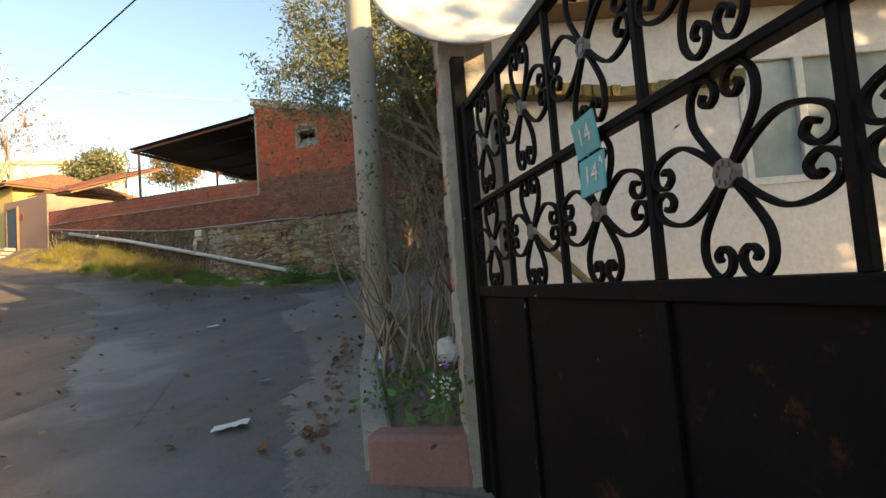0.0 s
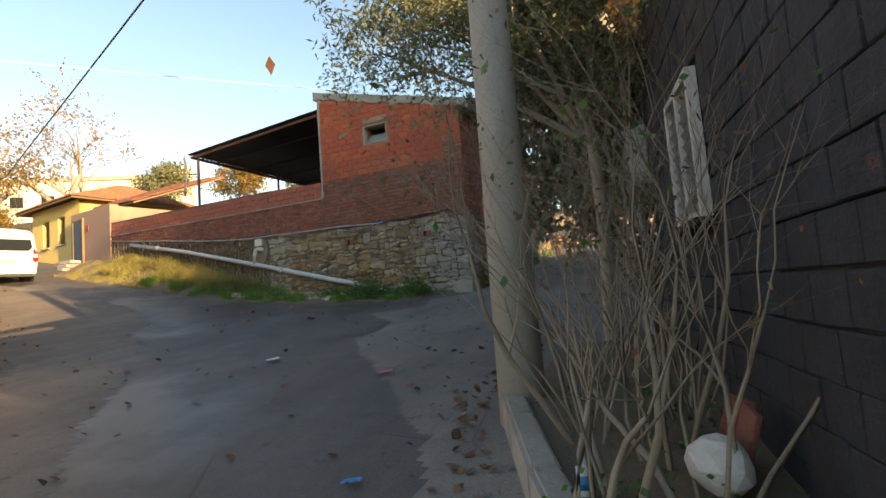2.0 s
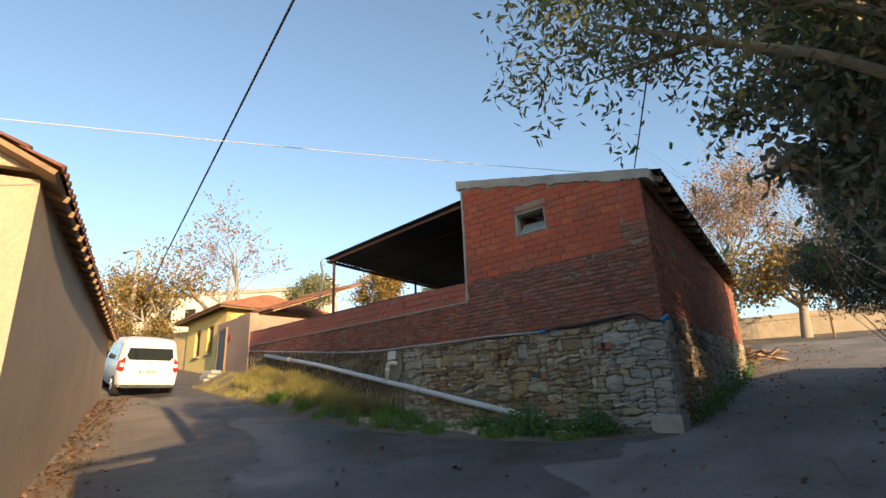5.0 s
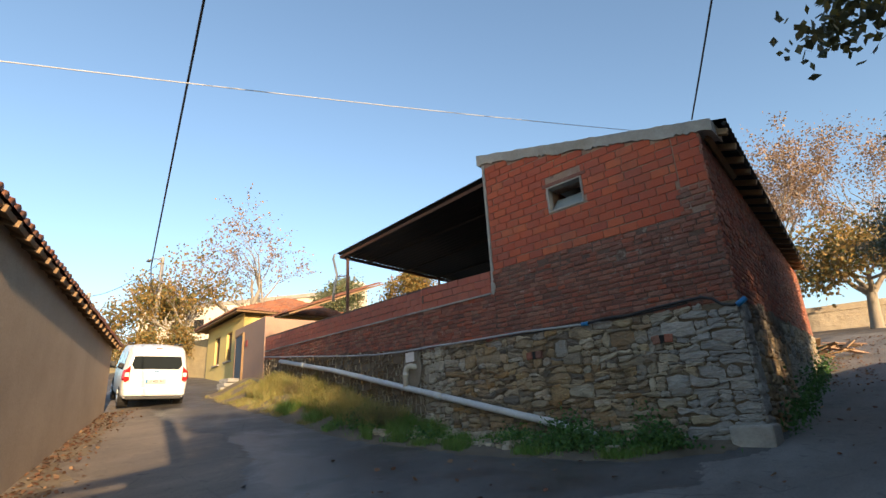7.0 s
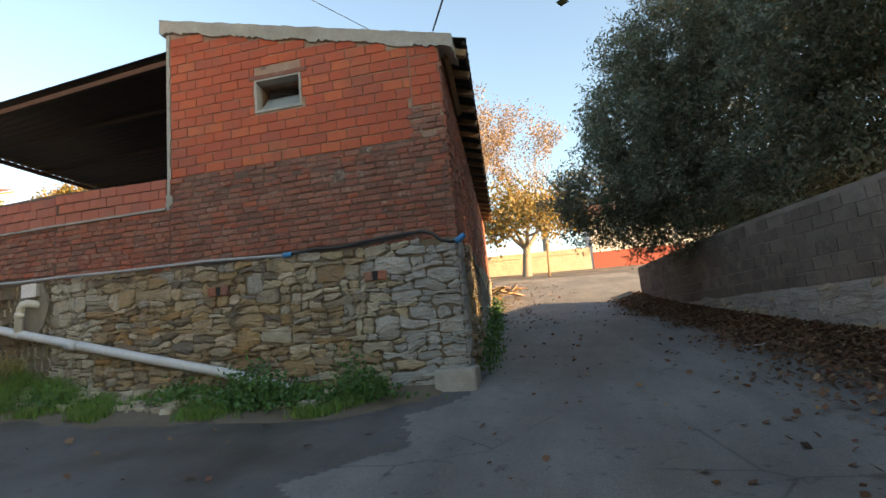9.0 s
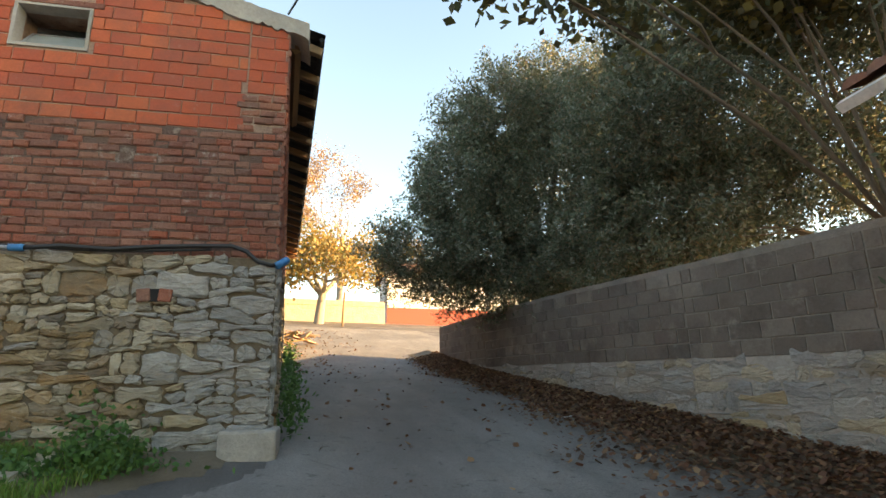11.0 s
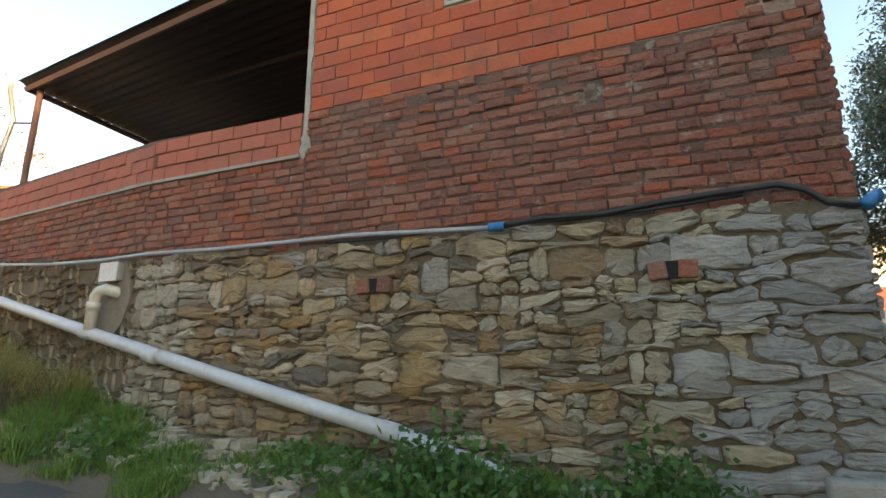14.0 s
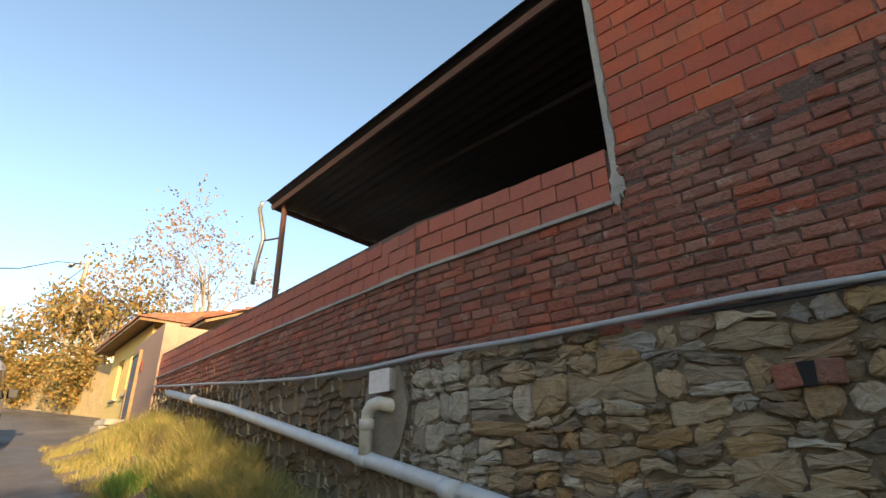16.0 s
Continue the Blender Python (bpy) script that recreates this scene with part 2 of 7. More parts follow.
def leaf_mat(name, tints, rough=0.55):
    def build(t, p):
        r = t.nodes.new("ShaderNodeNewGeometry").outputs["Random Per Island"]
        t.links.new(ramp(t, r, [((i + 0.5) / len(tints), c) for i, c in enumerate(tints)]), p.inputs["Base Color"])
        p.inputs["Roughness"].default_value = rough
        tr = t.nodes.new("ShaderNodeBsdfTranslucent")
        t.links.new(ramp(t, r, [((i + 0.5) / len(tints), tuple(min(1, 1.3 * v) for v in c)) for i, c in enumerate(tints)]), tr.inputs[0])
        ms = node(t, "ShaderNodeMixShader", Fac=0.3)
        t.links.new(p.outputs[0], ms.inputs[1])
        t.links.new(tr.outputs[0], ms.inputs[2])
        t.links.new(ms.outputs[0], t.nodes["Material Output"].inputs[0])
    return material(name, build)


OLIVE = leaf_mat("olive_leaf", ((0.08, 0.105, 0.06), (0.11, 0.135, 0.085), (0.26, 0.28, 0.22), (0.06, 0.08, 0.045), (0.14, 0.16, 0.105), (0.2, 0.16, 0.1)))
GREYGREEN = leaf_mat("willow_leaf", ((0.13, 0.165, 0.08), (0.18, 0.195, 0.11), (0.1, 0.135, 0.065), (0.23, 0.19, 0.09)))
YELLOWLEAF = leaf_mat("autumn_leaf", ((0.3, 0.18, 0.04), (0.24, 0.14, 0.04), (0.13, 0.13, 0.045), (0.33, 0.2, 0.06), (0.1, 0.11, 0.04)))
PALELEAF = leaf_mat("dry_leaf", ((0.27, 0.17, 0.1), (0.21, 0.13, 0.085), (0.31, 0.22, 0.14)))
BROADLEAF = leaf_mat("broad_leaf", ((0.05, 0.06, 0.025), (0.10, 0.085, 0.03), (0.04, 0.04, 0.02), (0.17, 0.14, 0.04)))
GRASS = leaf_mat("grass_blade", ((0.11, 0.23, 0.04), (0.14, 0.27, 0.045), (0.2, 0.25, 0.07), (0.08, 0.16, 0.03)))
DRYGRASS = leaf_mat("dry_grass", ((0.4, 0.3, 0.1), (0.3, 0.25, 0.09), (0.2, 0.24, 0.06), (0.46, 0.36, 0.14), (0.24, 0.27, 0.07)))
WEED = leaf_mat("weed_leaf", ((0.06, 0.15, 0.035), (0.085, 0.19, 0.045), (0.045, 0.11, 0.03)))
DRYSTEM = leaf_mat("dry_stem", ((0.16, 0.12, 0.07), (0.11, 0.085, 0.05), (0.2, 0.15, 0.09), (0.12, 0.12, 0.05)), 0.9)
STEMBARK = worn("shrub_bark", (0.34, 0.28, 0.22), (0.17, 0.125, 0.095), 40, 3.0, 0.7, 0.95, 0.5, 0.006)
LITTER = leaf_mat("leaf_litter", ((0.24, 0.125, 0.07), (0.14, 0.075, 0.048), (0.4, 0.25, 0.14), (0.07, 0.045, 0.032), (0.2, 0.09, 0.055), (0.1, 0.06, 0.04)), 0.9)


# ---- mesh helpers ----
def mesh(name, verts, faces, mat, smooth=False):
    me = bpy.data.meshes.new(name)
    me.from_pydata([tuple(v) for v in verts], [], faces)
    me.materials.append(mat)
    if smooth:
        me.polygons.foreach_set("use_smooth", [True] * len(me.polygons))
    me.update()
    return me


def done(bm, name, mat, smooth=False):
    me = bpy.data.meshes.new(name)
    bmesh.ops.recalc_face_normals(bm, faces=bm.faces)
    bm.to_mesh(me)
    bm.free()
    me.materials.append(mat)
    if smooth:
        me.polygons.foreach_set("use_smooth", [True] * len(me.polygons))
    return me


def part(name, data, parent, m=None, label=""):
    """Links mesh data as one mesh object under a thing or a part."""
    ob = new(name, data)
    ob.parent = parent
    if m is not None:
        ob.matrix_basis = m
    return tagged(ob, label)


def empty(name, m=None, **tags):
    ob = new(name)
    ob.empty_display_size = 0.2
    if m is not None:
        ob.matrix_basis = m
    return tagged(ob, **tags)


def thing(name, data, m=None, **tags):
    ob = new(name, data)
    if m is not None:
        ob.matrix_basis = m
    return tagged(ob, **tags)


def box(bm, x0, x1, y0, y1, z0, z1, bevel=0.0, m=None):
    ret = bmesh.ops.create_cube(bm, size=1)
    mm = Matrix.Translation(((x0 + x1) / 2, (y0 + y1) / 2, (z0 + z1) / 2)) @ Matrix.Diagonal((x1 - x0, y1 - y0, z1 - z0, 1))
    vs = ret["verts"]
    bmesh.ops.transform(bm, matrix=mm, verts=vs)
    if bevel:
        es = list({e for v in vs for e in v.link_edges})
        out = bmesh.ops.bevel(bm, geom=es, offset=bevel, segments=2, affect="EDGES", profile=0.5)
        vs = list({v for f in out["faces"] for v in f.verts} | {v for v in vs if v.is_valid})
    if m is not None:
        bmesh.ops.transform(bm, matrix=m, verts=vs)
    return vs


def boxmesh(name, mat, x0, x1, y0, y1, z0, z1, bevel=0.0):
    bm = bmesh.new()
    box(bm, x0, x1, y0, y1, z0, z1, bevel)
    return done(bm, name, mat)


def prism(outline, h0, h1):
    """Verts and faces of an upright prism over a plan outline; h0, h1 numbers or lists."""
    n = len(outline)
    a = h0 if isinstance(h0, (list, tuple)) else [h0] * n
    b = h1 if isinstance(h1, (list, tuple)) else [h1] * n
    v = [(x, y, z) for (x, y), z in zip(outline, a)] + [(x, y, z) for (x, y), z in zip(outline, b)]
    f = [tuple(range(n))[::-1], tuple(range(n, 2 * n))] + [(i, (i + 1) % n, n + (i + 1) % n, n + i) for i in range(n)]
    return v, f


def tube(points, radius, sides=8, radii=None, cap=True):
    """Verts and faces of a tube along points."""
    pts = [Vector(p) for p in points]
    verts, faces = [], []
    up = Vector((0.13, 0.27, 0.95))
    for i, p in enumerate(pts):
        way = (pts[min(i + 1, len(pts) - 1)] - pts[max(i - 1, 0)]).normalized()
        a = way.cross(up)
        if a.length < 0.05:
            a = way.cross(Vector((1, 0, 0)))
        a.normalize()
        b = way.cross(a)
        r = radii[i] if radii else radius
        for k in range(sides):
            ang = 2 * math.pi * k / sides
            verts.append(p + r * (math.cos(ang) * a + math.sin(ang) * b))
    for i in range(len(pts) - 1):
        for k in range(sides):
            k2 = (k + 1) % sides
            faces.append((i * sides + k, i * sides + k2, (i + 1) * sides + k2, (i + 1) * sides + k))
    if cap:
        faces.append(tuple(range(sides))[::-1])
        faces.append(tuple(range((len(pts) - 1) * sides, len(pts) * sides)))
    return verts, faces


class Soup:
    """Collects verts and faces of many small pieces of one mesh."""

    def __init__(self):
        self.v, self.f = [], []

    def add(self, vf):
        n = len(self.v)
        self.v.extend(vf[0])
        self.f.extend(tuple(i + n for i in f) for f in vf[1])

    def mesh(self, name, mat, smooth=False):
        return mesh(name, self.v, self.f, mat, smooth)


def sag(a, b, drop, n=24):
    a, b = Vector(a), Vector(b)
    return [a.lerp(b, i / n) - Vector((0, 0, 4 * drop * (i / n) * (1 - i / n))) for i in range(n + 1)]


def soft(s, k=1.0):
    s = s / k
    return k * (math.log1p(math.exp(-abs(s))) + max(s, 0))


def ground_z(x, y):
    """The height of the sloping lane."""
    return 0.115 * y - 0.035 * x + 0.1 * soft(-11 - x) + 0.05 * soft(y - 22) - 0.13 * soft(y - 48, 4) + 0.02 * soft(x - 4) - 0.03 * soft(-45 - x, 4) - 0.115 * soft(-y - 8, 3) * -1


# ---- ground and lane ----
def grid_sheet(name, x0, x1, y0, y1, step, mat, lift=0.0, rough=0.0, keep=None, height=None):
    nx, ny = int(round((x1 - x0) / step)) + 1, int(round((y1 - y0) / step)) + 1
    verts = []
    for j in range(ny):
        for i in range(nx):
            x, y = x0 + i * step, y0 + j * step
            z = height(x, y) if height else ground_z(x, y)
            verts.append((x, y, z + lift + rough * noise.noise(Vector((x * 1.3, y * 1.3, 0)))))
    faces = []
    for j in range(ny - 1):
        for i in range(nx - 1):
            if keep is None or keep(x0 + (i + 0.5) * step, y0 + (j + 0.5) * step):
                faces.append((j * nx + i, j * nx + i + 1, (j + 1) * nx + i + 1, (j + 1) * nx + i))
    if lift:      # feather the sheet's rim down to the ground
        count = {}
        for f in faces:
            for i in f:
                count[i] = count.get(i, 0) + 1
        for i, c in count.items():
            if c < 4:
                verts[i] = (verts[i][0], verts[i][1], verts[i][2] - lift * 0.9)
    used = sorted({i for f in faces for i in f})
    new_index = {old: k for k, old in enumerate(used)}
    return mesh(name, [verts[i] for i in used], [tuple(new_index[i] for i in f) for f in faces], mat, True)


FACADE = 13.37          # y of the barn's front
CORNER_X, LEFT_X = -6.37, -10.52
BEND = (-12.5, 13.37)
WALL_END = (-22.1, 15.0)
SIDE_END = (-7.25, 25.1)


def front_y(x):
    return FACADE if x > BEND[0] else FACADE + (BEND[0] - x) * 0.17


def inside_plot(x, y):
    return -24 < x < CORNER_X - 0.3 - (y - FACADE) * 0.075 and front_y(x) + 0.25 < y < 25


def verge_edge(x):
    """y of the ragged edge between asphalt and verge in front of the stone wall."""
    w = 0.16 * noise.noise(Vector((x * 1.1, 3.3, 0))) + 0.06 * noise.noise(Vector((x * 4.0, 9.3, 0)))
    if x > -7.6:
        return 12.1 + (x + 7.6) * 1.2 + w
    if x > -13:
        return 11.93 + 0.03 * (x + 13) + w
    return 11.93 + min(0.85, 0.15 * (-13 - x)) + 0.22 * max(0, -20 - x) + w


def bank_z(x, y):
    top = front_y(x)
    k = min(1, max(0, (y - verge_edge(x)) / max(0.3, top - verge_edge(x))))
    h = 0.42 * min(1, max(0, (-12.5 - x) / 5)) + 0.05
    return ground_z(x, y) + h * k * k * (3 - 2 * k)


def far_ground(x, y):
    return ground_z(x, y) - 0.25 - 0.4 * (1 if -70 < x < 20 and -24 < y < 64 else 0)


tagged(new("ground", grid_sheet("ground", -600, 600, -400, 800, 12.0, DIRT, 0, 0, None, far_ground)), "bare brown earth rising gently around the lane", "ground", kind="structure")
tagged(new("road", grid_sheet("road", -66, 16, -20, 60, 0.4, ASPHALT, 0.0, 0.012, lambda x, y: not inside_plot(x, y))),
       "worn grey asphalt village lane running uphill", "road", kind="structure")


def pale_edge(y):
    """x of the ragged edge of the paler surfacing that runs up the side lane."""
    w = 0.22 * noise.noise(Vector((1.7, y * 1.2, 0))) + 0.1 * noise.noise(Vector((5.7, y * 4.2, 0)))
    stops = ((2.2, -1.9), (2.8, -2.1), (3.4, -2.55), (4.2, -3.2), (5.2, -3.5), (5.8, -4.1), (6.4, -4.55), (7.4, -5.6), (8.3, -6.2), (9.5, -6.3), (10.5, -7.3), (11.4, -6.7), (12.2, -7.0), (13.0, -6.3), (26, -7.4), (34, -8.0))
    for (ya, xa), (yb, xb) in zip(stops[:-1], stops[1:]):
        if y <= yb:
            return xa + (xb - xa) * (y - ya) / (yb - ya) + w
    return -8.0 + w


tagged(new("pavement", grid_sheet("pavement", -9, 1.5, 2.2, 36, 0.07, PALE_ASPHALT, 0.012, 0.012, lambda x, y: x > pale_edge(y) and x < 1.2 - 0.09 * (y - 10) and not inside_plot(x, y))),
       "paler grey patched surface of the side lane", "pavement", kind="structure")
tagged(new("verge", grid_sheet("verge", -23.5, -6.5, 10.8, 15.6, 0.1, DIRT, 0.017, 0.012, lambda x, y: verge_edge(x) + 0.12 * noise.noise(Vector((x * 3, 0, 9))) < y < front_y(x) + 0.1, bank_z)),
       "earth verge with grass under the stone wall", "verge", kind="structure")

# garden wall's foot line, used by its soil strip and the wall itself
GARDEN = [(-2.55, 23.6), (-2.2, 20.0), (-1.66, 16.5), (-1.08, 14.2), (-0.6, 12.0), (-0.36, 11.25)]


def garden_x(y):
    for (xa, ya), (xb, yb) in zip(GARDEN[:-1], GARDEN[1:]):
        if y >= yb:
            return xa + (xb - xa) * (y - ya) / (yb - ya)
    return GARDEN[-1][0] + (GARDEN[-1][1] - y) * 0.1


def litter_width(y):
    """Width of the strip of soil and dead leaves that narrows up the lane."""
    return 0.7 + 1.0 * min(1, max(0, (17.2 - y) / 4.6)) + 0.28 * noise.noise(Vector((3.1, y * 1.1, 0))) + 0.14 * noise.noise(Vector((7.1, y * 3.7, 0)))


def litter_z(x, y):
    """The strip banks up against the wall."""
    k = min(1, max(0, 1 - (garden_x(y) - x) / (litter_width(y) + 0.2)))
    return ground_z(x, y) + 0.2 * k * k


tagged(new("soil_strip", grid_sheet("soil_strip", -4.2, 0.6, 9.5, 25, 0.08, DIRT, 0.016, 0.02,
                                    lambda x, y: garden_x(y) - 0.8 * litter_width(y) - 0.2 * noise.noise(Vector((x * 2, y * 1.9, 2))) < x < garden_x(y) + 0.1, litter_z)),
       "dark soil strip at the foot of the garden wall", "soil", kind="structure")


def dusty(x, y):
    w = 0.35 * noise.noise(Vector((x * 0.6, y * 0.6, 7.7))) + 0.12 * noise.noise(Vector((x * 2.4, y * 2.4, 1.7)))
    return y + w < min(5.9 + 0.81 * (-8 - x), 10.25 + 0.12 * max(0, -14 - x)) and x < -5.5


tagged(new("dusty_lane", grid_sheet("dusty_lane", -40, -5, -6, 16, 0.1, SANDY, 0.014, 0.012, dusty)), "dusty tan surface of the upper lane", "road", kind="structure")
BARN_A, BARN_B = (-22.2, 10.2), (-10.6, 5.3)


def barn_y(x):
    return BARN_A[1] + (x - BARN_A[0]) * (BARN_B[1] - BARN_A[1]) / (BARN_B[0] - BARN_A[0])


tagged(new("barn_verge", grid_sheet("barn_verge", -24, -10, 4, 12, 0.15, DIRT, 0.02, 0.03,
                                    lambda x, y: barn_y(x) - 0.1 < y < barn_y(x) + 0.75 + 0.3 * noise.noise(Vector((x * 0.8, 0, 0))))),
       "dry earth strip along the plastered barn", "verge", kind="structure")


# ---- stone and brick barn: the cores of its walls ----
def wall_core(name, outline, h0, h1, mat, label):
    v, f = prism(outline, h0, h1)
    return tagged(new(name, mesh(name, v, f, mat)), label, "wall", kind="structure")


T = 0.45
BC = 0.014      # brick beds lie this far behind the brick faces
stone_front = wall_core("wall_stone_front", [(CORNER_X, FACADE), (CORNER_X - 0.036, FACADE + T), (BEND[0], FACADE + T), BEND], 0.8, [3.66, 3.66, 3.76, 3.76], EARTH_MORTAR, "rubble stone lower wall with earthy mortar")
stone_left = wall_core("wall_stone_left", [BEND, (BEND[0], FACADE + T), (WALL_END[0], WALL_END[1] + T), WALL_END], 0.8, [3.76, 3.76, 4.75, 4.75], EARTH_MORTAR, "rubble stone retaining wall along the lane")
stone_side = wall_core("wall_stone_side", [(CORNER_X - 0.036, FACADE + T), SIDE_END, (SIDE_END[0] - T, SIDE_END[1]), (CORNER_X - T, FACADE + T)], 0.8, [3.66, 4.2, 4.2, 3.66], EARTH_MORTAR, "rubble stone side wall of the barn")
WIN = (-9.11, -8.38, 5.82, 6.33)


def gable_z(x):
    return 7.40 + (x - LEFT_X) * (6.30 - 7.40) / (CORNER_X - LEFT_X)


gable = Soup()
y0, y1 = FACADE + BC, FACADE + T
for xa, xb, za, zb in ((LEFT_X, WIN[0], (3.70, 3.69), None), (WIN[1], CORNER_X, (3.68, 3.66), None), (WIN[0], WIN[1], (3.69, 3.68), (WIN[2], WIN[2])), (WIN[0], WIN[1], (WIN[3], WIN[3]), None)):
    ta, tb = zb or (gable_z(xa), gable_z(xb))
    gable.add(prism([(xb, y0), (xb - (0.036 if xb == CORNER_X else 0), y1), (xa, y1), (xa, y0)], [za[1], za[1], za[0], za[0]], [tb, tb, ta, ta]))
brick_front = tagged(new("wall_brick_front", gable.mesh("wall_brick_front", MORTAR)), "red brick gable wall above the stone base", "wall", kind="structure")
part("old_bed", boxmesh("old_bed", OLDMORTAR, LEFT_X + 0.003, CORNER_X - 0.003, FACADE + 0.0105, FACADE + 0.03, 3.69, 5.055), brick_front, None, "dark earthy mortar between the old bricks")
brick_left = wall_core("wall_brick_left", [(LEFT_X, y0), (LEFT_X, y1), (BEND[0], y1), (BEND[0], y0)], [3.70, 3.70, 3.76, 3.76], [5.05, 5.05, 5.12, 5.12], OLDMORTAR, "red brick parapet over the stone wall")
brick_far = wall_core("wall_brick_far", [(BEND[0], y0), (BEND[0], y1), (WALL_END[0], WALL_END[1] + T), (WALL_END[0], WALL_END[1] + BC)], [3.76, 3.76, 4.75, 4.75], [5.12, 5.12, 5.6, 5.6], OLDMORTAR, "red brick parapet along the lane")
brick_side = wall_core("wall_brick_side", [(CORNER_X - 0.036, y1), SIDE_END, (SIDE_END[0] - T, SIDE_END[1]), (CORNER_X - T, y1)], [3.66, 4.2, 4.2, 3.66], [6.28, 6.28, 6.4, 6.4], OLDMORTAR, "dark red brick side wall of the barn")
wall_core("wall_under_canopy", [(LEFT_X, y1), (LEFT_X + 0.3, y1), (LEFT_X + 0.3, 25.1), (LEFT_X, 25.1)], 3.5, 7.36, OLDBRICK, "brick wall in the shade of the canopy")
wall_core("wall_back", [(LEFT_X, 25.1), (SIDE_END[0], 25.1), (SIDE_END[0], 25.4), (LEFT_X, 25.4)], 2.5, [7.3, 6.3, 6.3, 7.3], OLDBRICK, "plain brick back wall of the barn")
wall_core("yard_floor", [(LEFT_X, y1), (LEFT_X, 25.1), (-23.0, 25.1), (WALL_END[0], WALL_END[1] + T), (BEND[0], y1)], 3.0, [4.0, 4.0, 4.6, 4.6, 4.0], DIRT, "trodden earth yard behind the parapet")
wall_core("barn_floor", [(LEFT_X + 0.3, y1), (CORNER_X - T, y1), (SIDE_END[0] - T, 25.1), (LEFT_X + 0.3, 25.1)], 3.0, 3.9, DIRT, "earth floor inside the barn")


# ---- barn roof, coping, window, canopy ----
def slab_data(name, pts, thick, mat):
    n = len(pts)
    v = [tuple(p) for p in pts] + [(x, y, z - thick) for x, y, z in pts]
    f = [tuple(range(n)), tuple(range(n, 2 * n))[::-1]] + [(i, n + i, n + (i + 1) % n, (i + 1) % n) for i in range(n)]
    return mesh(name, v, f, mat)


def corrugated(name, a, b, c, d, mat, waves, height=0.018, thick=0.012):
    """A corrugated sheet over the corners a-b-c-d, ribs running from a-b to d-c."""
    a, b, c, d = (Vector(p) for p in (a, b, c, d))
    n = waves * 6
    up = (b - a).cross(d - a).normalized()
    if up.z < 0:
        up = -up
    verts, faces = [], []
    for i in range(n + 1):
        s = i / n
        o = up * height * math.sin(2 * math.pi * waves * s)
        for p in (a.lerp(b, s) + o, d.lerp(c, s) + o):
            verts += [p, p - up * thick]
    for i in range(n):
        k = 4 * i
        faces += [(k, k + 4, k + 6, k + 2), (k + 1, k + 3, k + 7, k + 5), (k, k + 1, k + 5, k + 4), (k + 2, k + 6, k + 7, k + 3)]
    return mesh(name, verts, faces, mat, True)


roof = empty("barn_roof", label="dark sheet roof on timber rafters over the brick barn", category="roof")
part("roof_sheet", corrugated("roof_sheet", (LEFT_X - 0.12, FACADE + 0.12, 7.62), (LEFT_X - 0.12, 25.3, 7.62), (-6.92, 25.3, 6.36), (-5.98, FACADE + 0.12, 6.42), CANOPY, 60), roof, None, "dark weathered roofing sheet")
part("edge_board", mesh("edge_board", *tube([(-6.02, FACADE + 0.14, 6.36), (-6.93, 25.2, 6.30)], 0.035, 4), DARKVOID), roof)
rafter_mesh = boxmesh("rafter", TIMBER, -0.62, 0.38, -0.045, 0.045, -0.10, 0.0, 0.008)
for i in range(19):
    k = i / 18
    x, y = CORNER_X + (SIDE_END[0] - CORNER_X) * k, FACADE + 0.25 + (25.0 - FACADE - 0.25) * k
    part("rafter", rafter_mesh, roof, pose(x, y, 6.42, 0, 16.5, 4.2))
part("wall_plate", mesh("wall_plate", *tube([(CORNER_X + 0.05, FACADE + 0.3, 6.29), (CORNER_X - 0.1, FACADE + 2.25, 6.29)], 0.06, 4), TIMBER), roof)

# concrete coping with a ragged lower edge
cop = Soup()
n = 130
for i in range(n):
    xa, xb = -10.66 + (-6.16 + 10.66) * i / n, -10.66 + (-6.16 + 10.66) * (i + 1) / n
    def low(x):
        return gable_z(x) - 0.01 - 0.10 * max(0, noise.noise(Vector((x * 2.1, 0, 4)))) - 0.09 * abs(noise.noise(Vector((x * 9.3, 2, 4)))) - 0.05 * abs(noise.noise(Vector((x * 27, 2, 4)))) + 0.03
    def high(x):
        return gable_z(x) + 0.195 + 0.02 * noise.noise(Vector((x * 4, 1, 0))) + 0.014 * noise.noise(Vector((x * 19, 1, 0)))
    ca = [(xb, FACADE - 0.028 - 0.014 * noise.noise(Vector((xa * 6, 3, 1)))), (xb, FACADE + 0.5), (xa, FACADE + 0.5), (xa, FACADE - 0.028 - 0.014 * noise.noise(Vector((xa * 6, 3, 1))))]
    cop.add(prism(ca, [low(xb), low(xb), low(xa), low(xa)], [high(xb), high(xb), high(xa), high(xa)]))
tagged(new("coping", cop.mesh("coping", CONCRETE)), "rough concrete coping along the sloping gable", "coping", kind="structure")
edge = Soup()
for i in range(60):
    za, zb = 4.72 + 2.63 * i / 60, 4.72 + 2.63 * (i + 1) / 60
    w = 0.022 + 0.03 * noise.noise(Vector((0, 0, za * 5)))
    edge.add(prism([(LEFT_X + w, FACADE - 0.012), (LEFT_X + w, y1), (LEFT_X - 0.03, y1), (LEFT_X - 0.03, FACADE - 0.012)], za, zb))
ring = []
for k in range(22):
    a = k * math.pi / 11
    rr = 1 + 0.9 * noise.noise(Vector((math.cos(a) * 2.7, math.sin(a) * 2.7, 3)))
    ring.append((LEFT_X - 0.01 + 0.055 * rr * math.cos(a), 4.72 + 0.13 * rr * math.sin(a)))
